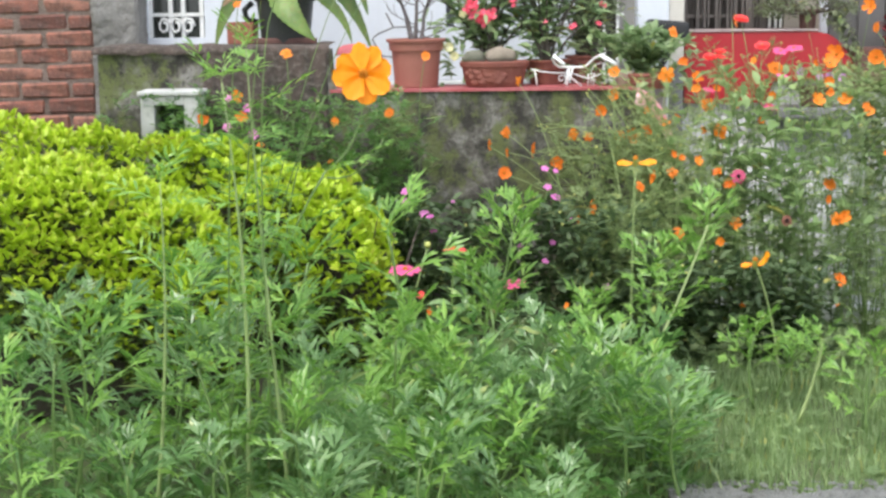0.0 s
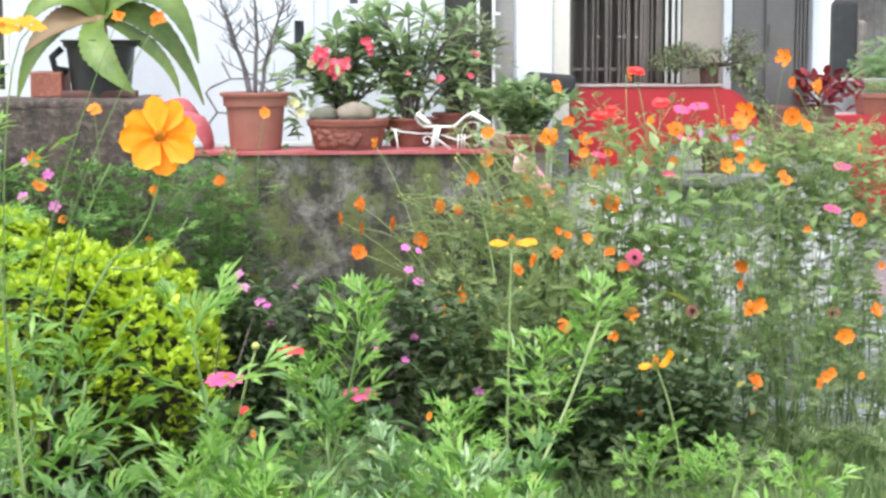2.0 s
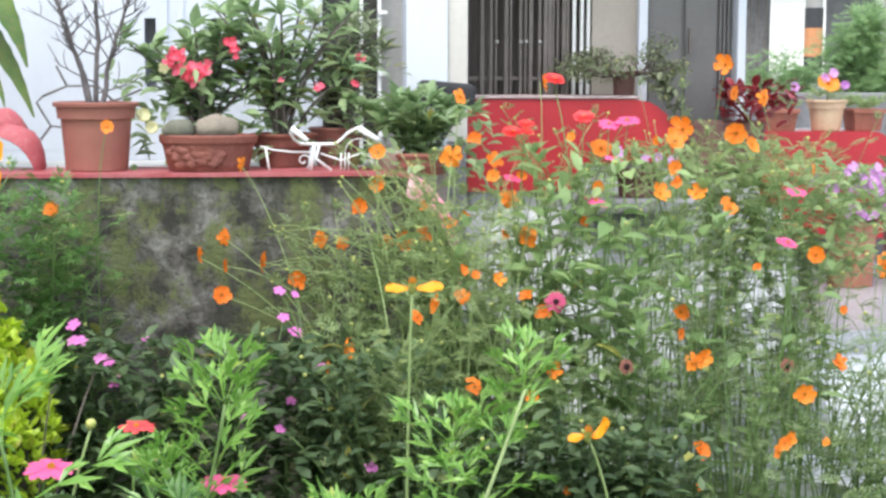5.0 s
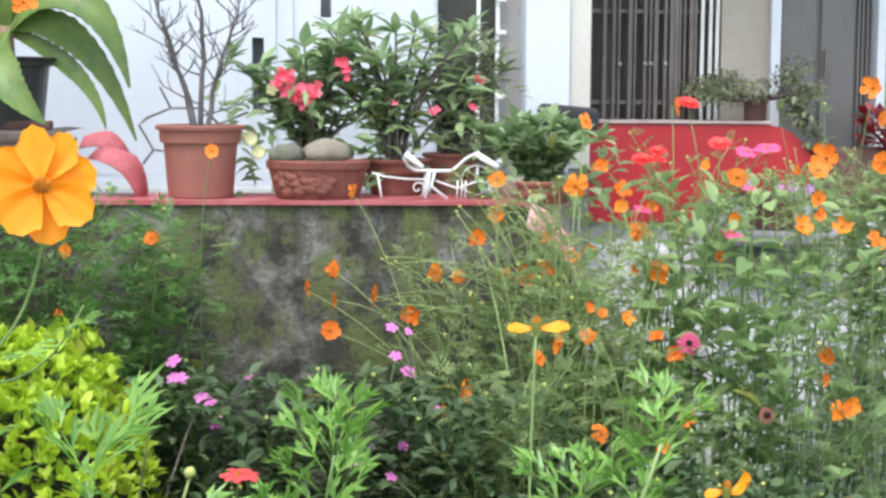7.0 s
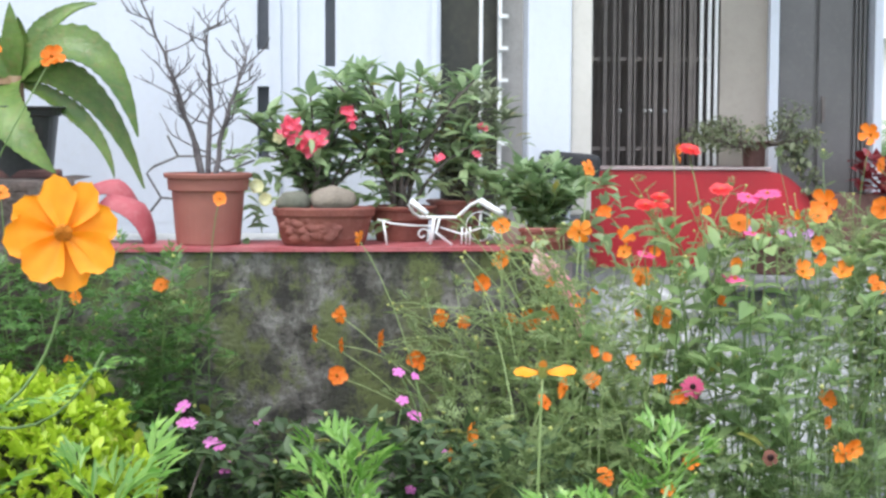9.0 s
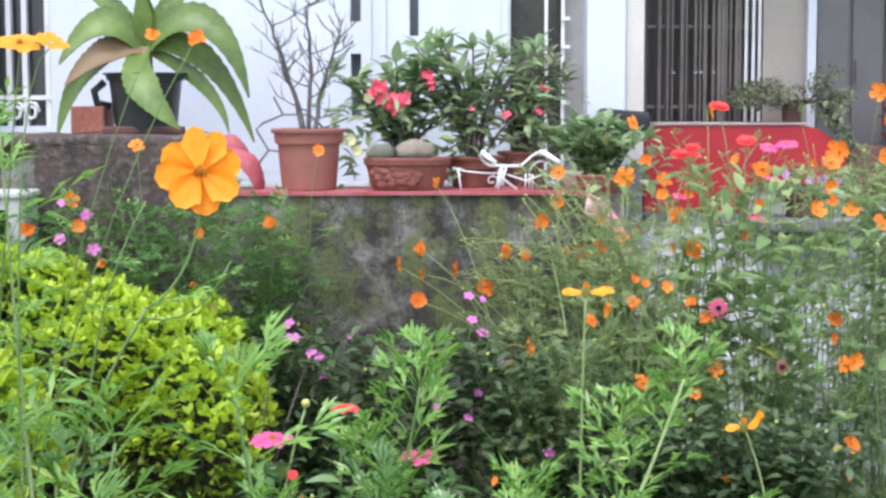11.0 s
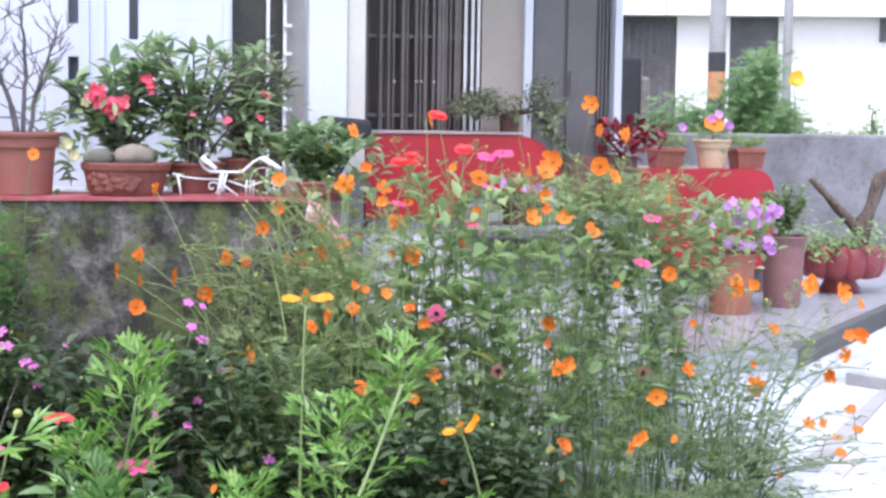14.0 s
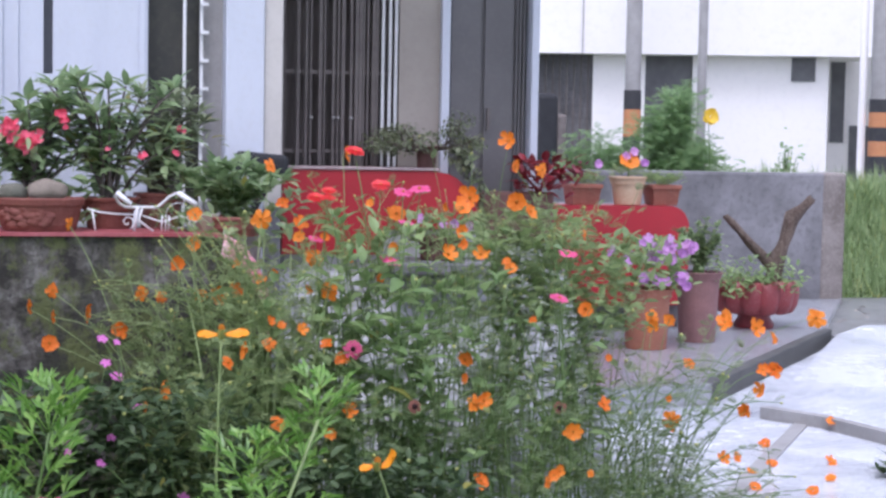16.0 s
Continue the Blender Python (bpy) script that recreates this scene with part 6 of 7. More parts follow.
for k in range(260):
    x, y = gr.uniform(-0.3, 2.4), gr.uniform(3.1, 4.5)
    if y > 5.3 - 0.42 * x:
        continue
    for j in range(6):
        a = j * 1.05 + gr.uniform(-0.3, 0.3)
        wd.append(along((x, y, 0.004), (math.cos(a), math.sin(a), gr.uniform(0.1, 0.8)), gr.uniform(0.018, 0.042), gr.uniform(-0.4, 0.4)))
solid("lawn_weeds", Geo().scatter(*OVAL, wd), M_GRASS, "small broad-leaved weeds in the lawn", "weeds", kind="stuff")
low = []
for k in range(620):
    x, y = gr.uniform(-1.9, 0.5), gr.uniform(2.0, 3.7)
    if x > 0.34 and y < 2.9:
        continue
    s_ = gr.uniform(0.04, 0.1)
    for j in range(5):
        a = j * 1.26 + gr.uniform(-0.4, 0.4)
        low.append(along((x, y, gr.uniform(0.0, 0.06)), (math.cos(a), math.sin(a), gr.uniform(0.1, 1.3)), s_ * gr.uniform(0.7, 1.3), gr.uniform(-0.6, 0.6)))
solid("ground_weeds", Geo().scatter(*FINE, low[::2]).scatter(*LANCE, low[1::2]), M_NEARDEEP, "dense low weeds and seedlings under the cosmos", "weeds", kind="stuff", smooth=True)
bedw = []
for k in range(150):
    x, y = gr.uniform(-0.4, 2.0), gr.uniform(4.25, 4.95)
    for j in range(5):
        a = gr.uniform(0, 6.28)
        bedw.append(along((x, y - 0.25 * max(0, x - 0.6), gr.uniform(0.0, 0.16)), (math.cos(a), math.sin(a), gr.uniform(0.1, 1.3)), gr.uniform(0.05, 0.1), gr.uniform(-0.6, 0.6)))
solid("bed_weeds", Geo().scatter(*FINE, bedw), M_FEATHERDEEP, "fine low weeds along the edge of the bed", "weeds", kind="stuff")
pebbles = [Matrix.Translation((gr.uniform(0.4, 2.5), gr.uniform(2.5, 3.06), 0.012)) @ Matrix.Rotation(gr.uniform(0, 6), 4, "Z") @ Matrix.Diagonal((gr.uniform(0.006, 0.018), gr.uniform(0.006, 0.014), gr.uniform(0.004, 0.01), 1)) for _ in range(1800)]
OCTA = ([(1, 0, 0), (0, 1, 0), (-1, 0, 0), (0, -1, 0), (0.1, 0.1, 1), (0, 0, -0.5)], [(0, 1, 4), (1, 2, 4), (2, 3, 4), (3, 0, 4), (1, 0, 5), (2, 1, 5), (3, 2, 5), (0, 3, 5)])
solid("gravel", Geo().scatter(*OCTA, pebbles), M_GRAVEL, "loose grey gravel", "gravel", kind="stuff")

# ---- flower bed ----
O, D0 = H_ORANGE, DISC
# place and radius of each bloom; a negative radius is one seen edge-on
ORANGE_WALL = [(0.01, 5.04, 0.83, 0.024), (-0.06, 5.04, 0.78, -0.024), (0.01, 5.04, 0.75, -0.022), (0.11, 5.04, 0.76, -0.029), (0.21, 5.04, 0.71, 0.029), (-0.0, 5.04, 0.67, 0.031), (0.27, 5.04, 0.82, 0.028), (0.33, 5.04, 0.81, 0.021), (0.37, 5.04, 0.75, -0.017), (0.06, 5.04, 1.03, -0.022), (0.43, 5.04, 1.06, 0.026), (0.43, 5.04, 0.97, 0.024), (0.38, 5.04, 0.91, 0.026), (0.38, 5.04, 0.9, 0.016), (0.51, 5.04, 0.81, 0.033), (0.56, 5.04, 0.83, 0.024), (0.45, 5.04, 0.81, 0.026), (0.56, 5.04, 0.91, 0.017), (0.63, 5.04, 0.86, 0.022), (0.67, 5.04, 0.88, 0.014)]
ORANGE_LOW = [(0.31, 4.66, 0.58, -0.032), (0.26, 4.62, 0.54, -0.022), (0.55, 4.73, 0.68, -0.026), (0.5, 4.71, 0.65, 0.021), (0.62, 4.74, 0.7, 0.023), (0.63, 4.78, 0.76, 0.016), (0.66, 4.77, 0.75, 0.015), (0.72, 4.76, 0.74, 0.02), (0.79, 4.74, 0.7, 0.019), (0.83, 4.71, 0.66, 0.023), (0.84, 4.62, 0.52, 0.025), (0.63, 4.59, 0.49, 0.025), (0.78, 4.58, 0.46, 0.02), (0.84, 4.43, 0.25, 0.012), (0.75, 4.83, 0.85, 0.017), (0.81, 4.83, 0.84, 0.031)]
ORANGE_TOP = [(0.66, 5.05, 1.21, 0.026), (0.62, 4.96, 1.05, 0.034), (0.69, 4.99, 1.1, 0.02), (0.74, 4.95, 1.04, 0.024), (0.73, 4.92, 1.0, 0.02), (0.81, 4.92, 1.0, 0.02), (0.77, 4.89, 0.94, 0.03), (0.9, 5.08, 1.25, -0.031), (0.96, 4.99, 1.1, 0.017), (1.04, 4.97, 1.07, 0.034), (1.2, 4.98, 1.09, -0.015), (1.28, 5.0, 1.12, 0.038), (1.25, 4.97, 1.09, 0.032), (1.43, 4.99, 1.11, 0.037), (1.47, 4.97, 1.08, 0.027), (1.43, 5.1, 1.3, 0.031), (1.44, 5.05, 1.22, 0.024), (1.53, 5.05, 1.21, 0.026), (1.24, 4.93, 1.02, 0.022), (1.24, 4.91, 0.98, 0.017), (1.19, 4.9, 0.95, 0.03)]
ORANGE_BED = [(1.29, 4.89, 0.95, 0.027), (1.02, 4.91, 0.97, 0.02), (0.88, 4.89, 0.94, 0.017), (1.37, 4.88, 0.93, 0.015), (1.38, 4.87, 0.91, 0.023), (1.64, 4.93, 1.01, -0.02), (1.6, 4.79, 0.79, 0.029), (0.97, 4.85, 0.88, 0.015), (1.2, 4.71, 0.65, 0.029), (1.19, 4.67, 0.6, 0.019), (1.21, 4.63, 0.53, 0.027), (1.24, 4.63, 0.54, 0.027), (1.2, 4.5, 0.33, 0.026), (1.4, 4.49, 0.32, 0.021), (1.42, 4.5, 0.34, 0.02), (1.44, 4.51, 0.35, 0.02), (1.5, 4.58, 0.45, 0.03), (1.61, 4.63, 0.52, 0.027), (1.65, 4.71, 0.65, 0.013), (1.18, 4.44, 0.25, 0.012), (1.53, 4.5, 0.34, 0.012), (1.43, 4.78, 0.76, 0.013)]
ORANGE_RIGHT = [(2.0, 5.28, 0.71, 0.027), (2.0, 5.26, 0.68, 0.025), (2.06, 5.27, 0.7, 0.023), (2.1, 5.18, 0.56, 0.023), (1.99, 5.05, 0.39, 0.036), (2.0, 5.1, 0.46, 0.016), (2.27, 5.28, 0.71, 0.033), (2.14, 4.96, 0.28, 0.025), (2.19, 4.97, 0.28, 0.022), (2.0, 4.85, 0.14, 0.015), (2.23, 5.19, 0.7, 0.032), (2.34, 5.18, 0.68, 0.034), (2.57, 5.2, 0.71, 0.037), (2.4, 5.16, 0.65, 0.025), (2.33, 5.09, 0.55, 0.024), (2.37, 5.09, 0.55, 0.03), (2.3, 5.04, 0.49, -0.028), (2.23, 5.0, 0.43, -0.029)]
ORANGE_LEFT = [(-1.03, 4.92, 0.99, 0.025), (-1.01, 4.92, 0.91, 0.025), (-1.16, 4.92, 0.9, 0.024), (-0.83, 4.92, 1.15, 0.024), (-0.44, 4.92, 0.92, 0.022), (-0.65, 4.92, 0.89, 0.02), (-0.94, 4.92, 0.8, 0.017), (-0.67, 4.92, 0.73, 0.015)]
ORANGE_WEST = [(-0.304, 5.12, 1.127, 0.022), (-0.448, 5.0, 0.911, 0.021)]


def share(places, bases):
    """Gives every flower to the plant that stands nearest."""
    out = [[] for _ in bases]
    for p in places:
        k = min(range(len(bases)), key=lambda i: abs(bases[i][0] - p[0]) + 0.5 * abs(bases[i][1] - p[1]) + 0.04 * len(out[i]))
        out[k].append(p)
    return out


def facing():
    return Vector((uni(-1.5, 1.3), -1.0, uni(-0.3, 0.9)))


def orange(p):
    """A bloom's row for flowering_plant, from its place and radius."""
    x, y, z, r = p
    way = Vector((uni(-0.9, 0.9), -1.0, uni(-0.1, 0.8))) if r > 0 else Vector((rnd.choice((-1.0, 1.0)) * uni(1.6, 2.6), -0.7, uni(-0.2, 0.4)))
    return ((x, y, z), way, abs(r) * 0.97, O, D0, None)


COSMOS_LABEL = "orange cosmos with thin stems and feathery leaves"
bases = [(0.38, 5.05, 0), (0.48, 4.98, 0), (0.58, 4.85, 0), (0.72, 4.75, 0), (0.9, 5.05, 0), (1.1, 4.6, 0), (1.3, 5.0, 0), (1.42, 4.6, 0), (1.6, 4.9, 0), (1.75, 4.75, 0), (1.95, 5.0, 0), (0.45, 4.6, 0), (1.2, 4.85, 0)]
for b, mine in zip(bases, share(ORANGE_WALL + ORANGE_LOW + ORANGE_BED + ORANGE_TOP, bases)):
    hs = [orange(p) for p in mine]
    top_z = max([p[2] for p in mine] + [0.75])
    flowering_plant("cosmos_plant", b, hs, COSMOS_LABEL, "flower", "flower bed", FINE, M_COSMOS if b[0] < 1 else M_FEATHERDEEP, 0.08 if b[0] < 1 else 0.06, 130 if b[0] < 1 else 50, 11 if b[0] < 1 else 4, 0.0028 if b[0] < 1 else 0.0022, M_STEMPALE if b[0] < 1 else M_STEM, 0.24 if b[0] < 1 else 0.32, top_z * 0.95, 120 if b[0] < 1 else 26, 0.75 if b[0] < 1 else 0.42)
flowering_plant("cosmos_plant", (-0.36, 5.1, 0), [orange(p) for p in ORANGE_WEST], "thin upright cosmos before the mossy wall", "flower", "flower bed", FINE, M_COSMOS, 0.1, 70, 4, 0.003, M_STEM, 0.16, 1.0, 0)
flowering_plant("cosmos_plant", (1.9, 4.95, 0), [orange(p) for p in ORANGE_RIGHT], "sprawling orange cosmos leaning over the wet paving", "flower", "flower bed", FINE, M_FEATHERDEEP, 0.055, 170, 4, 0.0022, M_STEM, 0.5, 0.55, 20, 0.7)
lb = [(-0.52, 5.0, 0), (-0.8, 5.0, 0), (-1.05, 5.02, 0), (-1.3, 5.0, 0), (-0.66, 4.9, 0)]
for b, mine in zip(lb, share(ORANGE_LEFT, lb)):
    flowering_plant("cosmos_plant", b, [orange(p) for p in mine], COSMOS_LABEL, "flower", "flower bed", CUT2, M_NEARDEEP, 0.1, 220, 10, 0.0035, M_STEM, 0.24, 1.02, 260, 0.95)

# sprawling stems that cross one another, with fine leaves on side twigs
def tangle(base, reach, height, arms, leaf_mat, label, lean=(0.0, 0.0)):
    p = thing("cosmos_plant", base, label, "flower", "flower bed")
    poses = []
    for k in range(arms):
        a = uni(0, 2 * math.pi)
        r = reach * uni(0.35, 1.0)
        e = Vector((math.cos(a) * r + lean[0] * uni(0.2, 1.0), math.sin(a) * r * 0.45 + lean[1] * uni(0.2, 1.0), height * uni(0.25, 1.0)))
        mid = Vector((e.x * uni(-0.1, 0.35), e.y * 0.3, e.z * uni(0.8, 1.3)))
        pts = bez((uni(-0.05, 0.05), uni(-0.04, 0.04), 0), mid, e, 9)
        g = Geo().tube(pts, 0.0032, 0.0013, 5)
        for q in range(5):
            i = 3 + q if q < 4 else 8
            d = Vector((uni(-1, 1), uni(-0.7, 0.5), uni(-0.25, 0.6))).normalized()
            t2 = pts[i] + d * uni(0.06, 0.17)
            twig = bez(pts[i], pts[i].lerp(t2, 0.5) + Vector((0, 0, 0.015)), t2, 4)
            g.tube(twig, 0.0016, 0.0009, 4)
            poses += frond_poses(twig, 3, 0.05, 1.0, 0.2)
        part("stalk", g, M_STEM, p, smooth=True)
        poses += frond_poses(pts, 5, 0.06, 1.0, 0.3)
        if k % 3 == 0:
            part("bud", BUDMESH, None, p, at=aim(pts[-1], pts[-1] - pts[-2], uni(0.004, 0.006)))
    tagged(part("leaves", Geo().scatter(*FINE, poses), leaf_mat, p), kind="stuff")


for b, reach, h, arms, lean in (((1.12, 4.68, 0), 0.34, 0.75, 12, (0, 0)), ((1.35, 4.72, 0), 0.36, 0.7, 7, (0.1, 0)), ((1.58, 4.78, 0), 0.38, 0.62, 6, (0.12, 0)), ((1.78, 4.86, 0), 0.4, 0.5, 5, (0.22, 0.05)), ((1.5, 4.58, 0), 0.36, 0.3, 5, (0.05, 0)), ((1.95, 4.9, 0), 0.42, 0.42, 7, (0.38, 0.05)), ((0.9, 4.62, 0), 0.3, 0.6, 12, (0, 0)), ((1.0, 4.78, 0), 0.42, 0.85, 9, (0.05, 0)), ((1.26, 4.84, 0), 0.45, 0.85, 5, (0.1, 0)), ((1.5, 4.9, 0), 0.45, 0.8, 4, (0.2, 0)), ((1.72, 4.92, 0), 0.45, 0.66, 8, (0.4, 0.04)), ((1.85, 4.98, 0), 0.48, 0.55, 8, (0.5, 0.08)), ((1.66, 4.74, 0), 0.45, 0.36, 8, (0.35, -0.04))):
    tangle(b, reach, h, arms, M_FEATHERDEEP, "tangled feathery cosmos stems with fine dull leaves", lean)

# wiry seed-bearing stems that sprawl across the wall and over the ledge
def wiry(base, tips_, label):
    p = thing("cosmos_plant", base, label, "flower", "flower bed")
    b = Vector(base)
    leaves = []
    for tip, low in tips_:
        e = Vector(tip) - b
        foot = Vector((uni(-0.06, 0.06), uni(-0.03, 0.03), low))
        mid = foot.lerp(e, 0.55) + Vector((0, 0, uni(0.02, 0.14)))
        pts = bez(foot, mid, e, 8)
        part("stalk", Geo().tube(pts, 0.0024, 0.0012, 5), M_STEM if base[0] > 0.9 else M_STEMPALE, p, smooth=True)
        part("bud", BUDMESH, None, p, at=aim(e, pts[-1] - pts[-2], uni(0.003, 0.0052)))
        for k in range(2):
            q = pts[4 + k]
            t2 = q + (e - q) * uni(0.3, 0.8) + Vector((uni(-0.05, 0.05), uni(-0.04, 0.02), uni(-0.05, 0.08)))
            part("stalk", Geo().tube(bez(q, q.lerp(t2, 0.5) + Vector((0, 0, 0.02)), t2, 5), 0.0018, 0.001, 4), M_STEMPALE, p, smooth=True)
            part("bud", BUDMESH, None, p, at=aim(t2, t2 - q, uni(0.0026, 0.0046)))
        leaves += frond_poses(pts, 9 if base[0] > 0.9 else 6, 0.06, 1.0, 0.1)
    tagged(part("leaves", Geo().scatter(*FINE, leaves), M_COSMOS, p), kind="stuff")


wr = random.Random(77)
SPRAWL = "wiry cosmos stems with seed buds sprawling across the wall"
wiry((0.62, 5.0, 0), [((wr.uniform(0.1, 0.5), 5.04 + wr.uniform(-0.06, 0.06), wr.uniform(0.68, 1.0)), wr.uniform(0.4, 0.8)) for _ in range(15)], SPRAWL)
wiry((0.74, 4.92, 0), [((wr.uniform(0.3, 0.75), 4.95 + wr.uniform(-0.06, 0.06), wr.uniform(0.72, 1.12)), wr.uniform(0.35, 0.7)) for _ in range(15)], SPRAWL)
wiry((0.95, 5.08, 0), [((wr.uniform(0.65, 1.2), 5.08 + wr.uniform(-0.08, 0.06), wr.uniform(0.9, 1.22)), wr.uniform(0.4, 0.8)) for _ in range(9)], "wiry cosmos stems with seed buds before the red wall")
wiry((1.35, 5.1, 0), [((wr.uniform(1.1, 1.75), 5.12 + wr.uniform(-0.08, 0.06), wr.uniform(0.8, 1.2)), wr.uniform(0.4, 0.8)) for _ in range(9)], "wiry cosmos stems with seed buds before the red wall")

wiry((0.56, 4.86, 0), [((wr.uniform(0.3, 0.85), 4.9 + wr.uniform(-0.1, 0.1), wr.uniform(0.55, 1.0)), wr.uniform(0.3, 0.6)) for _ in range(12)], SPRAWL)
wiry((1.15, 4.95, 0), [((wr.uniform(0.9, 1.5), 4.98 + wr.uniform(-0.1, 0.1), wr.uniform(0.6, 1.15)), wr.uniform(0.3, 0.7)) for _ in range(12)], "wiry cosmos stems with seed buds over the bed")

# a dense feathery cosmos in front of the low wall
for b in ((1.42, 5.24, 0), (1.56, 5.3, 0), (1.72, 5.35, 0)):
    flowering_plant("cosmos_plant", b, [], "dense feathery cosmos with green buds", "flower", "flower bed", FINE, M_COSMOS, 0.07, 300, 14, 0.0024, M_STEMPALE, 0.24, 1.1, 170, 0.98, 0.6)

for b, h in (((1.58, 5.2, 0), 1.06), ((1.72, 5.22, 0), 1.0), ((1.86, 5.3, 0), 0.95), ((1.44, 5.14, 0), 1.0)):
    flowering_plant("cosmos_plant", b, [], "leafy green cosmos in bud before the red wall", "flower", "flower bed", OVAL, M_COSMOS, 0.055, 120, 7, 0.0026, M_STEM, 0.22, h, 190, 1.0, 0.7)

for b, h in (((0.66, 5.12, 0), 1.02), ((0.76, 5.2, 0), 0.98)):
    flowering_plant("cosmos_plant", b, [], "leafy green cosmos in bud before the wall's broken end", "flower", "flower bed", FINE, M_COSMOS, 0.07, 260, 12, 0.0024, M_STEM, 0.16, h, 150, 0.98)

ZRED = [(0.91, 4.98, 1.26, 0.037), (0.98, 4.92, 1.16, 0.037), (0.82, 4.92, 1.14, 0.029), (0.78, 4.9, 1.12, 0.037), (0.82, 4.9, 1.12, 0.023)]
ZPINK = [(1.05, 4.92, 1.14, 0.037), (1.1, 4.92, 1.15, 0.042), (1.05, 4.87, 1.05, 0.032), (0.99, 4.81, 0.94, 0.043), (1.55, 4.82, 0.96, 0.036), (1.5, 4.74, 0.83, 0.037), (0.77, 4.84, 1.0, 0.031)]
zb = [(0.82, 4.82, 0), (0.98, 4.75, 0), (1.12, 4.72, 0), (1.5, 4.8, 0), (1.3, 4.7, 0), (0.74, 4.92, 0), (0.9, 4.98, 0), (1.06, 5.0, 0)]
zin = [[] for _ in zb]
for (x, y, z, r), forms, form in [(p, H_RED, 0) for p in ZRED] + [(p, H_PINK, 1) for p in ZPINK]:
    k = min(range(4), key=lambda i: abs(zb[i][0] - x))
    zin[k].append(((x, y, z), Vector((uni(-0.25, 0.25), uni(-0.5, -0.15), 1.0)), r * 0.88, forms, DISC, form))
zin[0].append(((0.862, 4.7, 0.686), Vector((-0.1, -1, 0.3)), 0.03, H_DARKPINK, DISCDARK, 0))
zin[1].append(((1.015, 4.55, 0.539), Vector((0.2, -1, 0.2)), 0.021, H_DRY, DISCDRY, 0))
zin[4].append(((1.513, 4.75, 0.492), Vector((-0.2, -1, 0.2)), 0.021, H_DRY, DISCDRY, 0))
for b, hs in zip(zb, zin):
    flowering_plant("zinnia_plant", b, hs, "zinnia with broad leaves and red and pink heads", "flower", "flower bed", BROAD, M_BEDLEAF, 0.085, 84 if b[0] < 1.2 else 18, 6 if b[0] < 1.2 else 2, 0.0034, M_STEM, 0.24, 1.06, 40 if b[0] < 1.2 else 5, 1.0)

# low vinca along the wall, with magenta flowers
VINCA = [(-0.38, 4.82, 0.63, 0.025), (-0.38, 4.81, 0.59, 0.023), (-0.36, 4.81, 0.59, 0.023), (-0.31, 4.77, 0.55, 0.023), (-0.29, 4.76, 0.54, 0.02), (-0.27, 4.71, 0.5, 0.024), (0.15, 4.82, 0.71, 0.02), (0.19, 4.82, 0.7, 0.015), (0.16, 4.82, 0.64, 0.02), (0.19, 4.82, 0.6, 0.025), (0.25, 4.74, 0.52, 0.021), (0.17, 4.66, 0.45, 0.018), (0.05, 4.65, 0.44, 0.016), (0.05, 4.62, 0.42, 0.016), (0.14, 4.6, 0.39, 0.019), (0.36, 4.5, 0.31, 0.023), (-0.2, 4.81, 0.59, 0.013)]
VINCA_LEFT = [(-1.06, 4.95, 0.98, 0.017), (-0.99, 4.95, 0.94, 0.02), (-1.07, 4.95, 0.87, 0.019), (-0.97, 4.95, 0.84, 0.022)]
vb = [(-0.35, 4.85, 0), (-0.15, 4.8, 0), (0.05, 4.72, 0), (0.22, 4.75, 0), (0.38, 4.55, 0), (0.6, 4.5, 0), (0.82, 4.5, 0), (1.02, 4.45, 0)]
for b, mine in zip(vb, share(VINCA, vb)):
    flowering_plant("vinca_plant", b, [(p[:3], Vector((uni(-0.5, 0.5), -0.6, 0.8)), p[3] * 0.82, H_MAGENTA, None, 0) for p in mine], "dark green vinca with magenta flowers by the wall", "flower", "flower bed", BROAD, M_VINCALEAF, 0.058, 180, 11, 0.003, M_STEM, 0.22, 0.6 if b[0] < 0.5 else 0.4, 400, 1.0)
vl = [(-1.57, 5.0, 0), (-1.0, 5.05, 0)]
for b, mine in zip(vl, share(VINCA_LEFT, vl)):
    flowering_plant("vinca_plant", b, [(p[:3], Vector((0, -1, 0.6)), p[3], H_MAGENTA, None, 0) for p in mine], "vinca with magenta flowers behind the hedge", "flower", "flower bed", OVAL, M_BEDLEAF, 0.05, 80, 4, 0.003, M_STEM, 0.12, 0.95, 60)

# long grass and weeds at the foot of the bed
tuft = []
for k in range(6500):
    x = gr.uniform(-0.45, 2.1)
    y = 4.4 + gr.uniform(-0.3, 0.4)
    h = gr.uniform(0.03, 0.12)
    tuft.append(Matrix.Translation((x, y, -0.005)) @ Matrix.Rotation(gr.uniform(0, 6.28), 4, "Z") @ Matrix.Rotation(gr.uniform(-0.5, 0.7), 4, "X") @ Matrix.Diagonal((gr.uniform(0.004, 0.009), h, h, 1)))
solid("weeds", Geo().scatter(*BLADE, tuft), M_GRASS, "long grass and weeds at the foot of the bed", "weeds", kind="stuff")

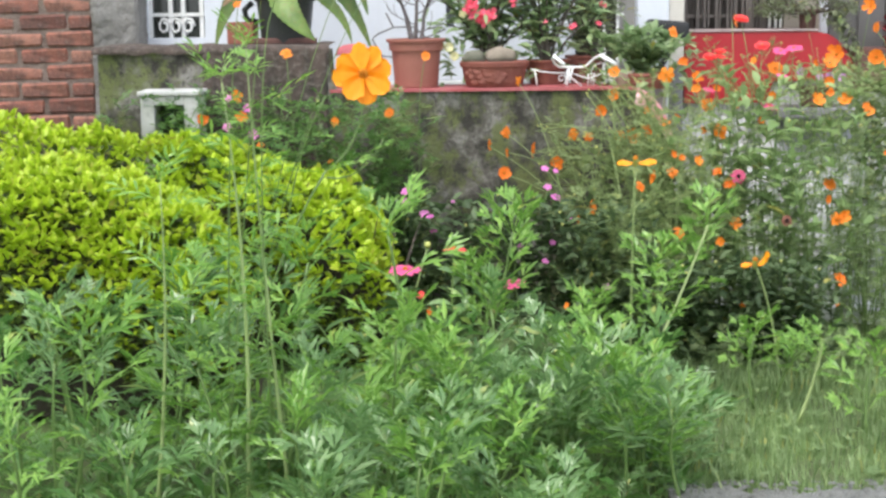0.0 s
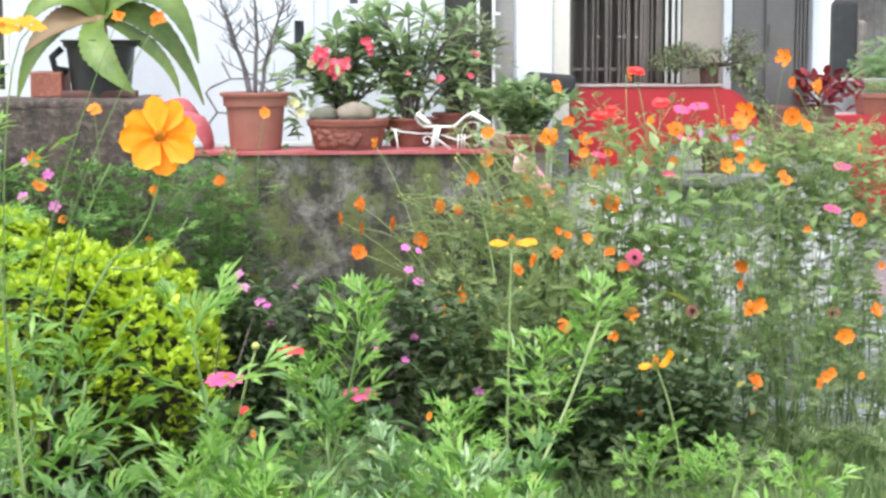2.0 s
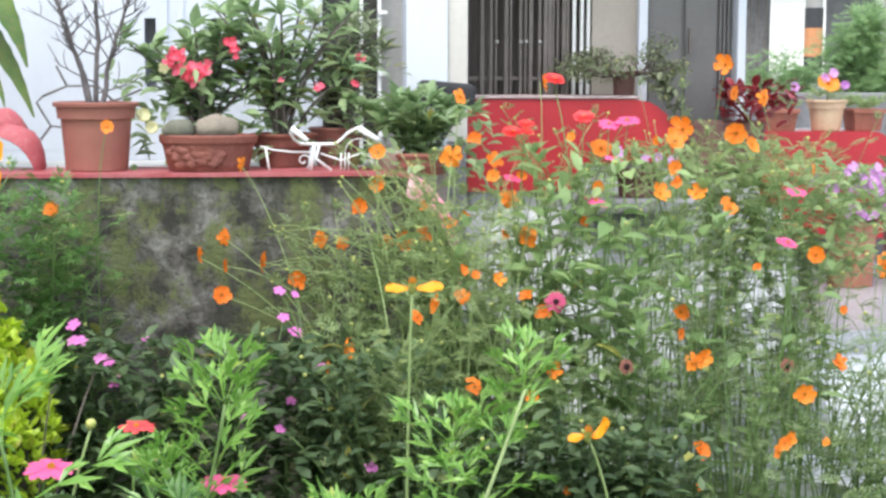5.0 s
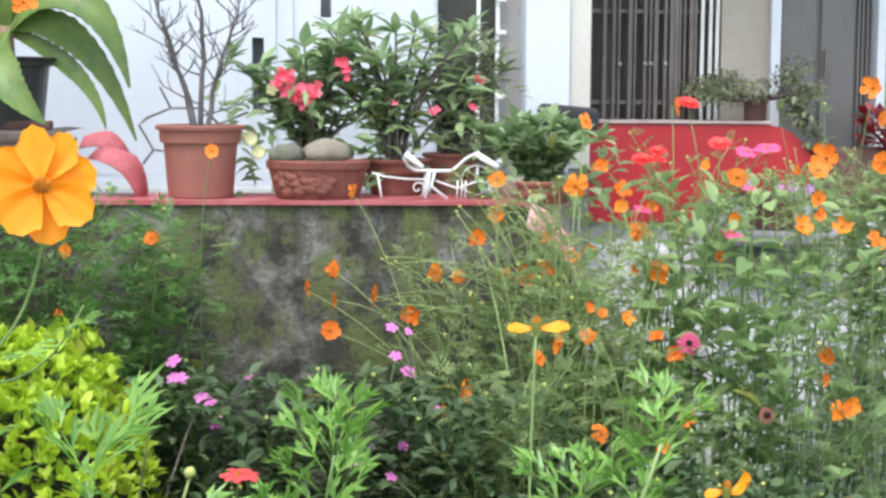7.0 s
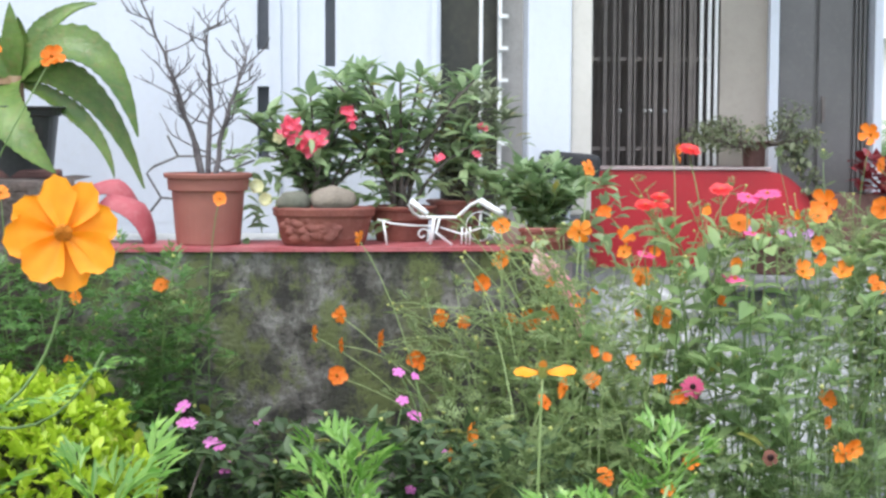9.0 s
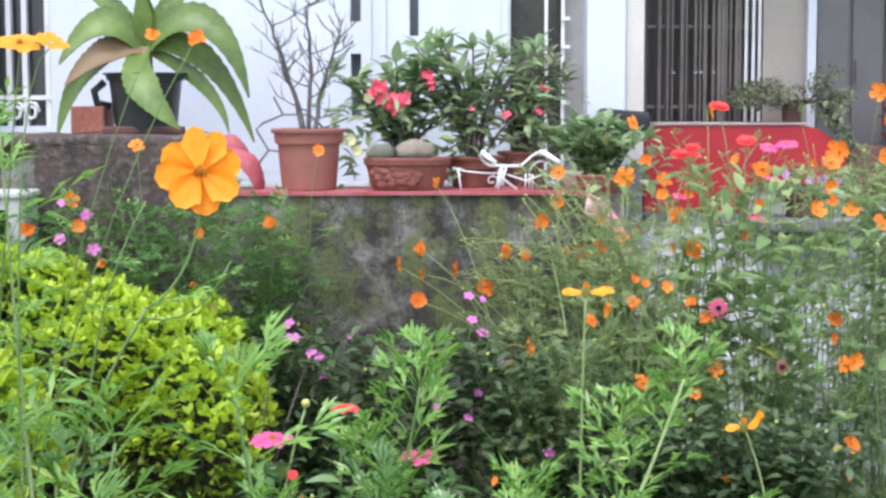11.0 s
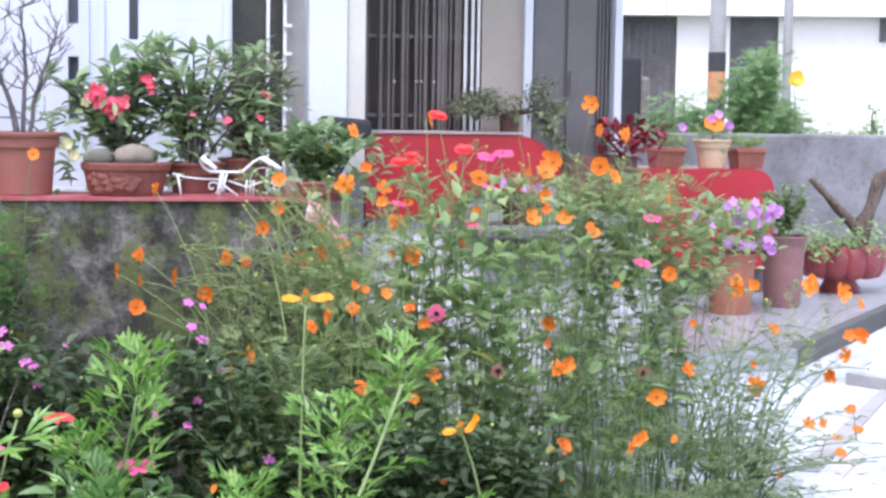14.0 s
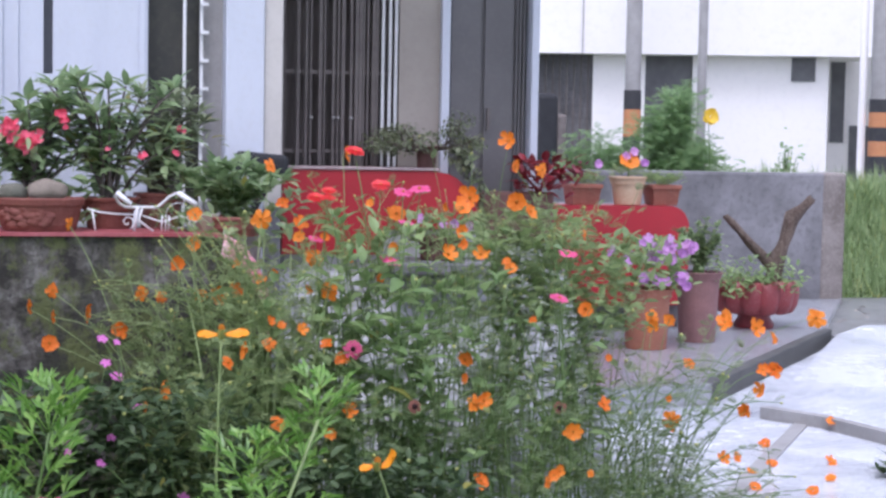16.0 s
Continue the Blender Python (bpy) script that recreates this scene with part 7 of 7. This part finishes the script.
# ---- the near plants ----
near = thing("cosmos_plant", (-0.82, 3.32, 0), "tall orange cosmos with one wide open bloom", "flower", "near cosmos")
nb = Vector(near.location)
HEADAT = Vector((-0.440, 3.300, 1.149))
bloom = part("flower", Geo().lathe([(0.008, -0.022), (0.014, -0.014), (0.01, -0.011), (0.0, -0.01)], 12), M_BUD, near, "wide open orange bloom", at=aim(HEADAT - nb, (0.04, -1, 0.12), 1.0))
for k in range(8):
    a = 2 * math.pi * k / 8 + 0.2 + uni(-0.08, 0.08)
    v, f = wide_petal(0.088 * uni(0.95, 1.05), (0.062 if k in (1, 2) else 0.076) * uni(0.94, 1.06), 0.04 + uni(-0.12, 0.14), 0.008, a, rnd)
    part("petal", Geo().add([(x, y, z + 0.0026 * ((k * 3) % 8) - 0.007) for x, y, z in v], f), P_BIG, bloom, smooth=True)
part("centre", disc(0.0145, 0.014), M_DISC, bloom, "brown-yellow centre")
st = Geo()
fork = Vector((-0.552, 3.306, 0.872)) - nb
st.tube(bez((0, 0, 0), (0.03, 0, 0.5), fork, 10), 0.004, 0.0034, 7)
st.tube(bez(fork, Vector((-0.447, 3.313, 0.927)) - nb, HEADAT + Vector((0.006, 0.012, -0.02)) - nb, 8), 0.0029, 0.0022, 6)
st.tube(bez(fork + Vector((0, 0, -0.02)), Vector((-0.447, 3.324, 0.828)) - nb, Vector((-0.384, 3.324, 0.965)) - nb, 6), 0.0027, 0.0016, 6)
st.tube(bez(Vector((-0.682, 3.313, 0.580)) - nb, Vector((-0.658, 3.300, 0.903)) - nb, Vector((-0.546, 3.287, 1.089)) - nb, 8), 0.0028, 0.002, 6)
part("stalk", st, M_STEM, near, smooth=True)
lp = [along(Vector(p) - nb, d, s, uni(-0.4, 0.4)) for p, d, s in (
    ((-0.552, 3.306, 0.872), (0.8, -0.2, 0.25), 0.14), ((-0.552, 3.306, 0.866), (0.5, -0.5, 0.3), 0.1), ((-0.552, 3.306, 0.866), (-0.8, -0.2, 0.1), 0.12), ((-0.447, 3.313, 0.916), (0.9, -0.2, 0.4), 0.1),
    ((-0.621, 3.306, 0.717), (0.7, -0.4, 0.4), 0.18), ((-0.621, 3.306, 0.717), (-0.8, -0.3, 0.2), 0.18), ((-0.670, 3.313, 0.605), (0.9, -0.3, 0.2), 0.2), ((-0.670, 3.313, 0.605), (-0.9, 0.2, 0.3), 0.2), ((-0.720, 3.313, 0.431), (0.7, -0.5, 0.2), 0.22), ((-0.744, 3.313, 0.308), (-0.8, -0.4, 0.2), 0.22), ((-0.744, 3.313, 0.245), (0.8, 0.2, 0.2), 0.22))]
tagged(part("leaves", Geo().scatter(*CUT, lp), M_COSMOSNEAR, near), kind="stuff")

# a taller cosmos with small blooms and spiky tops
flowering_plant("cosmos_plant", (-0.72, 2.74, 0), [((-0.65, 2.7, 1.384), (0.1, -0.5, 1), 0.038, H_AMBER, DISC, 0), ((-0.598, 2.7, 1.385), (0.3, -0.4, 0.8), 0.028, H_AMBER, None, 0), ((-0.71, 2.7, 1.35), (-0.3, -0.6, 0.8), 0.012, H_ORANGE, None, 1)], "tall cosmos with amber blooms and spiky shoots", "flower", "near cosmos", CUT, M_COSMOSNEAR, 0.15, 34, 0, 0.0026, M_STEM, 0.2, 1.1, 0)
flowering_plant("cosmos_plant", (-0.8, 2.95, 0), [((-0.467, 2.9, 1.403), (-0.1, -1, 0.3), 0.0125, H_ORANGE, DISC, 1), ((-0.392, 2.9, 1.398), (0.2, -1, 0.4), 0.0155, H_ORANGE, DISC, 1)], "slender cosmos with two small orange blooms", "flower", "near cosmos", FINE, M_COSMOSNEAR, 0.09, 12, 0, 0.0022, M_STEM, 0.1, 1.0, 0)


def shoot(base, tip, leaf_size, label="leafy green cosmos shoot", n=6, tone=None, stem=0.0055, shapes=None):
    """A young cosmos: a stem with whorls of cut leaves, dense at the tip."""
    p = thing("cosmos_shoot", base, label, "plant", "young cosmos")
    up = 1.3 if base[1] > 3.6 else 0.7
    b, e = Vector(base), Vector(tip)
    pts = bez((0, 0, 0), (e - b) * 0.5 + Vector((uni(-0.05, 0.05), uni(-0.03, 0.03), 0.03)), e - b, 9)
    part("stem", Geo().tube(pts, stem, stem * (0.25 if e.z > 0.8 else 0.6), 7), M_STEMPALE if stem > 0.006 else M_STEM, p, smooth=True)
    poses = []
    a = uni(0, 3)
    for k in range(n):
        t = (0.42 if base[1] > 3.6 else 0.1) + (0.58 if base[1] > 3.6 else 0.9) * ((k + 0.5) / n) ** 0.8
        i = min(int(t * 9), 8)
        q = pts[i].lerp(pts[i + 1], t * 9 - i)
        a += 1.57 + uni(-0.3, 0.3)
        for s in (0, math.pi):
            poses.append(along(q, (math.cos(a + s), math.sin(a + s), uni(0.1, 1.0) * up + 0.15), leaf_size * (1.1 - 0.2 * t) * uni(0.55, 1.2), uni(-0.9, 0.9)))
    for k in range(5):
        a = uni(0, 6.28)
        poses.append(along(pts[-1], (math.cos(a), math.sin(a), uni(0.7, 1.6)), leaf_size * uni(0.6, 1.0), uni(-0.5, 0.5)))
    tagged(part("leaves", Geo().scatter(*(shapes or CUT), poses[::2]).scatter(*(shapes or CUT2), poses[1::2]), tone or rnd.choice((M_COSMOSNEAR, M_COSMOSNEAR, M_NEARPALE, M_NEARPALE, M_NEARDEEP)), p), kind="stuff")
    return p


SHOOTS = [(0.0, 3.9, 0.6, 0.19), (0.5, 4.05, 0.48, 0.16), (0.8, 3.95, 0.24, 0.13), (-0.12, 3.95, 0.46, 0.14), (-0.38, 3.3, 0.7, 0.16), (-0.6, 3.2, 0.62, 0.16), (-0.9, 2.95, 0.58, 0.16), (-1.15, 2.75, 0.5, 0.16), (-0.35, 3.1, 0.42, 0.16), (-0.08, 3.3, 0.46, 0.16), (0.08, 3.35, 0.34, 0.16), (-0.2, 3.0, 0.36, 0.15), (-0.85, 2.75, 0.42, 0.16), (-0.55, 2.8, 0.36, 0.16), (-0.05, 3.05, 0.28, 0.15), (1.1, 3.6, 0.24, 0.13), (-0.75, 3.35, 0.5, 0.16), (-1.3, 3.0, 0.5, 0.16), (0.25, 3.8, 0.36, 0.14), (0.95, 3.9, 0.2, 0.12), (0.3, 3.5, 0.3, 0.14)]
shoot((0.325, 3.7, 0), (0.64, 3.95, 0.61), 0.18, "cosmos shoot leaning on a thick pale stem", 8, M_COSMOSNEAR, 0.0062)
shoot((0.9, 3.72, 0), (0.98, 3.75, 0.27), 0.1, "low cosmos shoot on a pale stem", 5, M_COSMOSNEAR, 0.0065)
for x, y, z, s in SHOOTS:
    shoot((x + uni(-0.16, 0.12), y + uni(-0.04, 0.06), 0), (x, y, z), s * (1.05 if y > 3.6 else 1.25), n=8 if y > 3.6 else 5, tone=M_COSMOSNEAR if y > 3.6 else None)

shoot((-0.73, 2.74, 0), (-0.755, 2.7, 1.16), 0.17, "tall spiky cosmos shoot on a pale stem", 7, M_COSMOSNEAR, 0.0075, SPIKE)
shoot((-0.62, 2.8, 0), (-0.7, 2.76, 1.24), 0.15, "tall spiky cosmos shoot on a pale stem", 6, M_COSMOSNEAR, 0.0065, SPIKE)
shoot((-0.98, 2.8, 0), (-0.93, 2.76, 0.9), 0.16, "tall spiky cosmos shoot on a pale stem", 7, M_COSMOSNEAR, 0.0065, SPIKE)
# lower, denser young growth in front of the lawn
sr = random.Random(5)
for k in range(110):
    x, y = sr.uniform(-1.5, 0.45), sr.uniform(2.2, 3.55)
    if x > 0.1 and y < 2.9:
        continue
    if x < -0.55 and sr.random() < 0.62:
        continue
    z = sr.uniform(0.14, 0.42) * (1.1 if x < -0.5 else 0.85)
    shoot((x, y, 0), (x + sr.uniform(-0.05, 0.05), y - sr.uniform(0, 0.06), z), sr.uniform(0.15, 0.23), n=sr.choice((2, 3, 3, 4)))

# a single yellow-orange bloom on a bare stalk, and a low one with a raised petal
for at, base, petals in (((0.444, 4.36, 0.775), (0.432, 4.38, 0), ((3.2, 0.066, 0.05, 0.046), (-0.06, 0.076, 0.1, 0.05))), ((0.854, 4.28, 0.425), (0.95, 4.3, 0), ((3.25, 0.05, -0.05, 0.036), (3.0, 0.04, -0.3, 0.03), (-0.1, 0.05, 0.85, 0.05)))):
    pl = thing("cosmos_plant", base, "single amber cosmos bloom seen edge-on, on a bare stalk", "flower", "lone blooms")
    rel = Vector(at) - Vector(base)
    part("stalk", Geo().tube(bez((0, 0, 0), (rel.x * 0.2, 0, rel.z * 0.6), rel, 8), 0.004, 0.003, 6), M_STEMPALE, pl, smooth=True)
    fo = Geo()
    for a, ln, rise, w in petals:
        v, f = wide_petal(ln, w, rise, 0.008, a, rnd)
        fo.add(v, f)
    fl = part("flower", fo, P_BIG, pl, at=Matrix.Translation(rel) @ Matrix.Rotation(radians(22), 4, "X"), smooth=True)
    part("centre", DISC, None, fl, at=Matrix.Translation((0, 0, 0.018)) @ Matrix.Scale(0.065, 4))
    part("florets", Geo().lathe([(0.006, 0.0), (0.009, 0.01), (0.008, 0.019)], 10), M_BUD, fl, smooth=True)
    part("calyx", Geo().lathe([(0.004, -0.018), (0.011, -0.006), (0.013, 0.004)], 9), M_BUD, fl)

# broad-leaved zinnia plants not yet in bloom
for x, y, z in ((-0.08, 3.6, 0.38), (0.12, 3.75, 0.32), (-0.3, 3.55, 0.4), (-0.55, 3.6, 0.45)):
    flowering_plant("zinnia_plant", (x, y, 0), [], "young zinnia with broad glossy leaves, not in bloom", "plant", "young zinnias", LANCE, M_NEARPALE, 0.11, 24, 3, 0.006, M_STEM, 0.12, z, 0)

# pink zinnias in the grass
for at, r, bl in (((-0.35, 3.87, 0.488), 0.058, "pink zinnia with a flat open head in the grass"), ((-0.001, 3.95, 0.427), 0.053, "pink zinnia with a flat open head in the grass"), ((-0.191, 4.12, 0.514), 0.041, "coral zinnia with a flat head in the grass")):
    flowering_plant("zinnia_plant", (at[0] + uni(-0.04, 0.04), at[1] + 0.03, 0), [(at, Vector((0, -0.12, 1)), r, H_PINK if r > 0.045 else H_RED, DISC, 1)], bl, "flower", "front zinnias", BROAD, M_NEARPALE, 0.09, 26, 2, 0.005, M_STEM, 0.1, at[2] * 0.8, 8)
for at, forms in (((-0.298, 3.8, 0.415), H_RED), ((-0.27, 3.7, 0.38), H_ORANGE), ((0.2, 4.3, 0.28), H_ORANGE)):
    flowering_plant("cosmos_plant", (at[0] + 0.03, at[1] + 0.03, 0), [(at, facing(), 0.014, forms, None, 0)], "small late bloom low among the leaves", "flower", "low blooms", FINE, M_COSMOSNEAR, 0.1, 16, 1, 0.003, M_STEM, 0.1, at[2] * 0.7, 6)
budp = thing("flower_bud", (-0.36, 4.03, 0), "closed green flower bud on a slanting stalk", "flower bud")
part("stalk", Geo().tube(bez((0, 0, 0), (0.0, 0, 0.3), (0.08, -0.03, 0.535), 6), 0.004, 0.003), M_STEMPALE, budp, smooth=True)
part("bud", BUDMESH, None, budp, at=aim((0.08, -0.03, 0.545), (0.5, 0, 1), 0.012))

# fallen petals on the paving
for x, y in ((2.6, 5.75), (2.75, 5.9), (2.5, 5.5), (2.9, 6.3), (3.0, 5.9), (2.68, 5.4), (3.35, 6.6), (3.1, 5.55), (2.85, 5.6)):
    pe = part("fallen_flower", H_ORANGE[rnd.randrange(2)], None, None, at=aim((x, y, 0.062 if y < 6.6 else 0.095), (uni(-0.6, 0.6), uni(-1.0, -0.2), 1), 0.026, uni(0, 6)))
    tagged(pe, "fallen orange bloom lying on wet paving", "flower", "fallen blooms")
weed = [along((3.2 + uni(-0.1, 0.12), 5.62 + uni(-0.12, 0.1), 0.055), (uni(-1, 1), uni(-1, 1), uni(0.2, 0.9)), uni(0.06, 0.13), uni(-0.4, 0.4)) for _ in range(60)]
solid("paving_weed", Geo().scatter(*SLIM, weed), M_VINCALEAF, "dark weed growing at the slab edge", "weeds", kind="stuff")
wet = [Matrix.Translation((gr.uniform(4.9, 8.5), gr.uniform(9.9, 11.9), 0.109)) @ Matrix.Rotation(gr.uniform(0, 6.28), 4, "Z") @ Matrix.Scale(gr.uniform(0.03, 0.08), 4) for _ in range(220)]
solid("driveway_litter", Geo().scatter(*OVAL, wet), M_BEIGE, "pale fallen leaves on the wet driveway", "leaf litter", kind="stuff")
litter = [Matrix.Translation((gr.uniform(1.9, 4.6), gr.uniform(5.0, 8.8), 0.055)) @ Matrix.Rotation(gr.uniform(0, 6.28), 4, "Z") @ Matrix.Scale(gr.uniform(0.012, 0.03), 4) for _ in range(150)]
solid("leaf_litter", Geo().scatter(*SLIM, litter), M_BARK, "scattered dead leaf bits on the paving", "leaf litter", kind="stuff")

# ---- growth beyond the boundary wall ----
def far_shrub(at, size, count, leaf, ls, label):
    s = thing("bush", at, label, "bush", "street bushes")
    g, poses = Geo(), []
    for k in range(20):
        a = uni(0, 6.28)
        q_ = uni(0.05, 1.0)
        e = Vector((math.cos(a) * size[0] * q_, math.sin(a) * size[1] * q_, size[2] * (1 - 0.42 * q_ * q_) * uni(0.86, 1.0)))
        pts = bez((0, 0, 0), (e.x * 0.3, e.y * 0.3, e.z * 0.7), e, 5)
        g.tube(pts, 0.014, 0.004, 5)
        for j in range(count // 20):
            t = uni(0.35, 1.0)
            q = pts[min(int(t * 5.99), 5)]
            poses.append(along(q + Vector((rnd.gauss(0, 1) * size[0] * 0.15, rnd.gauss(0, 1) * size[1] * 0.15, rnd.gauss(0, 0.05) * size[2])), (uni(-1, 1), uni(-1, 1), uni(-0.5, 0.6)), ls * uni(0.6, 1.2), uni(-0.6, 0.6)))
    tagged(part("branchwork", g, M_STEM, s, smooth=True), kind="stuff")
    tagged(part("leaves", Geo().scatter(*leaf, poses), M_FARBUSH, s), kind="stuff")
    return s


far_shrub((5.85, 15.0, 0), (0.44, 0.4, 1.74), 6000, FINE, 0.13, "feathery green bush by the street")
far_shrub((4.95, 14.6, 0), (0.5, 0.3, 1.36), 3200, FINE, 0.12, "loose light green weeds behind the boundary wall")
far_shrub((7.0, 15.0, 0), (0.24, 0.2, 1.38), 300, ROUND, 0.06, "thin pale sapling behind the boundary wall")
far_shrub((6.5, 15.0, 0), (0.7, 0.3, 1.1), 500, SLIM, 0.12, "low weeds behind the boundary wall")
yb = thing("yellow_bloom", (6.02, 14.55, 0), "single yellow bloom by the street", "flower")
part("stalk", Geo().tube([(0, 0, 0), (0.03, 0, 0.9), (0, 0, 1.55)], 0.008, 0.004), M_STEM, yb)
flower(yb, (6.02, 14.5, 1.56), (0, -1, 0.2), 0.08, heads("yellow_petals", P_YELLOWPALE, VINCA_FORM), None)
bank = []
for k in range(19000):
    x, y = gr.uniform(5.95, 10.0), gr.uniform(11.95, 15.0)
    h = gr.uniform(0.07, 0.2)
    z = 0.1 + 0.7 * min(1.0, max(0.0, y - 11.95) / 2.0)
    h *= 1.0 + 1.1 * max(0.0, noise.noise(Vector((x * 2.3, y * 2.3, 1.0)))) + (0.5 if y > 13.6 else 0.0)
    bank.append(Matrix.Translation((x, y, z)) @ Matrix.Rotation(gr.uniform(0, 6.28), 4, "Z") @ Matrix.Rotation(gr.uniform(-1.2, 1.2), 4, "X") @ Matrix.Diagonal((gr.uniform(0.01, 0.02), h, h, 1)))
solid("grass_bank", Geo().scatter(*BLADE, bank), M_BANK, "tall green grass bank beside the street", "grass", kind="stuff")
solid("bank", Geo().add([(5.93, 11.9, 0), (10.2, 11.9, 0), (10.2, 11.92, 0.09), (5.93, 11.92, 0.09), (10.2, 13.9, 0.79), (5.93, 13.9, 0.79), (10.2, 15.1, 0.8), (5.93, 15.1, 0.8), (10.2, 15.15, 0), (5.93, 15.15, 0)], [(0, 1, 2, 3), (3, 2, 4, 5), (5, 4, 6, 7), (7, 6, 8, 9), (0, 3, 5, 7, 9), (1, 8, 6, 4, 2)]), M_EARTH, "grassy earth bank beside the street", "bank", kind="structure")

# ---- bricks of the side wall ----
BR = []
for s in range(3):
    g = softbox((0, -0.028, 0), (0.205, 0.05, 0.058), 0.008, 1)
    for v in g.v:
        for i in range(len(v)):
            v[i] += Vector((noise.noise(Vector(v[i]) * 30 + Vector((s * 5, 0, 0))), noise.noise(Vector(v[i]) * 30 + Vector((0, s * 7, 3))), noise.noise(Vector(v[i]) * 30 + Vector((0, 4, s))))) * 0.011
    me = g.mesh("brick")
    me.materials.append(M_BRICK)
    BR.append(me)
HALF = softbox((0, -0.028, 0), (0.098, 0.05, 0.058), 0.008, 1).mesh("brick")
HALF.materials.append(M_BRICK)
for r_ in range(11, 27):
    x = -0.004
    for c_ in range(7):
        half = c_ == 0 and r_ % 2
        w = 0.098 if half else 0.205
        x -= w + 0.014
        part("brick", HALF if half else BR[rnd.randrange(3)], None, brick_wall, at=Matrix.Translation((x + uni(-0.003, 0.003), 0.02 + uni(-0.006, 0.004), r_ * 0.0725 + uni(-0.003, 0.003))))
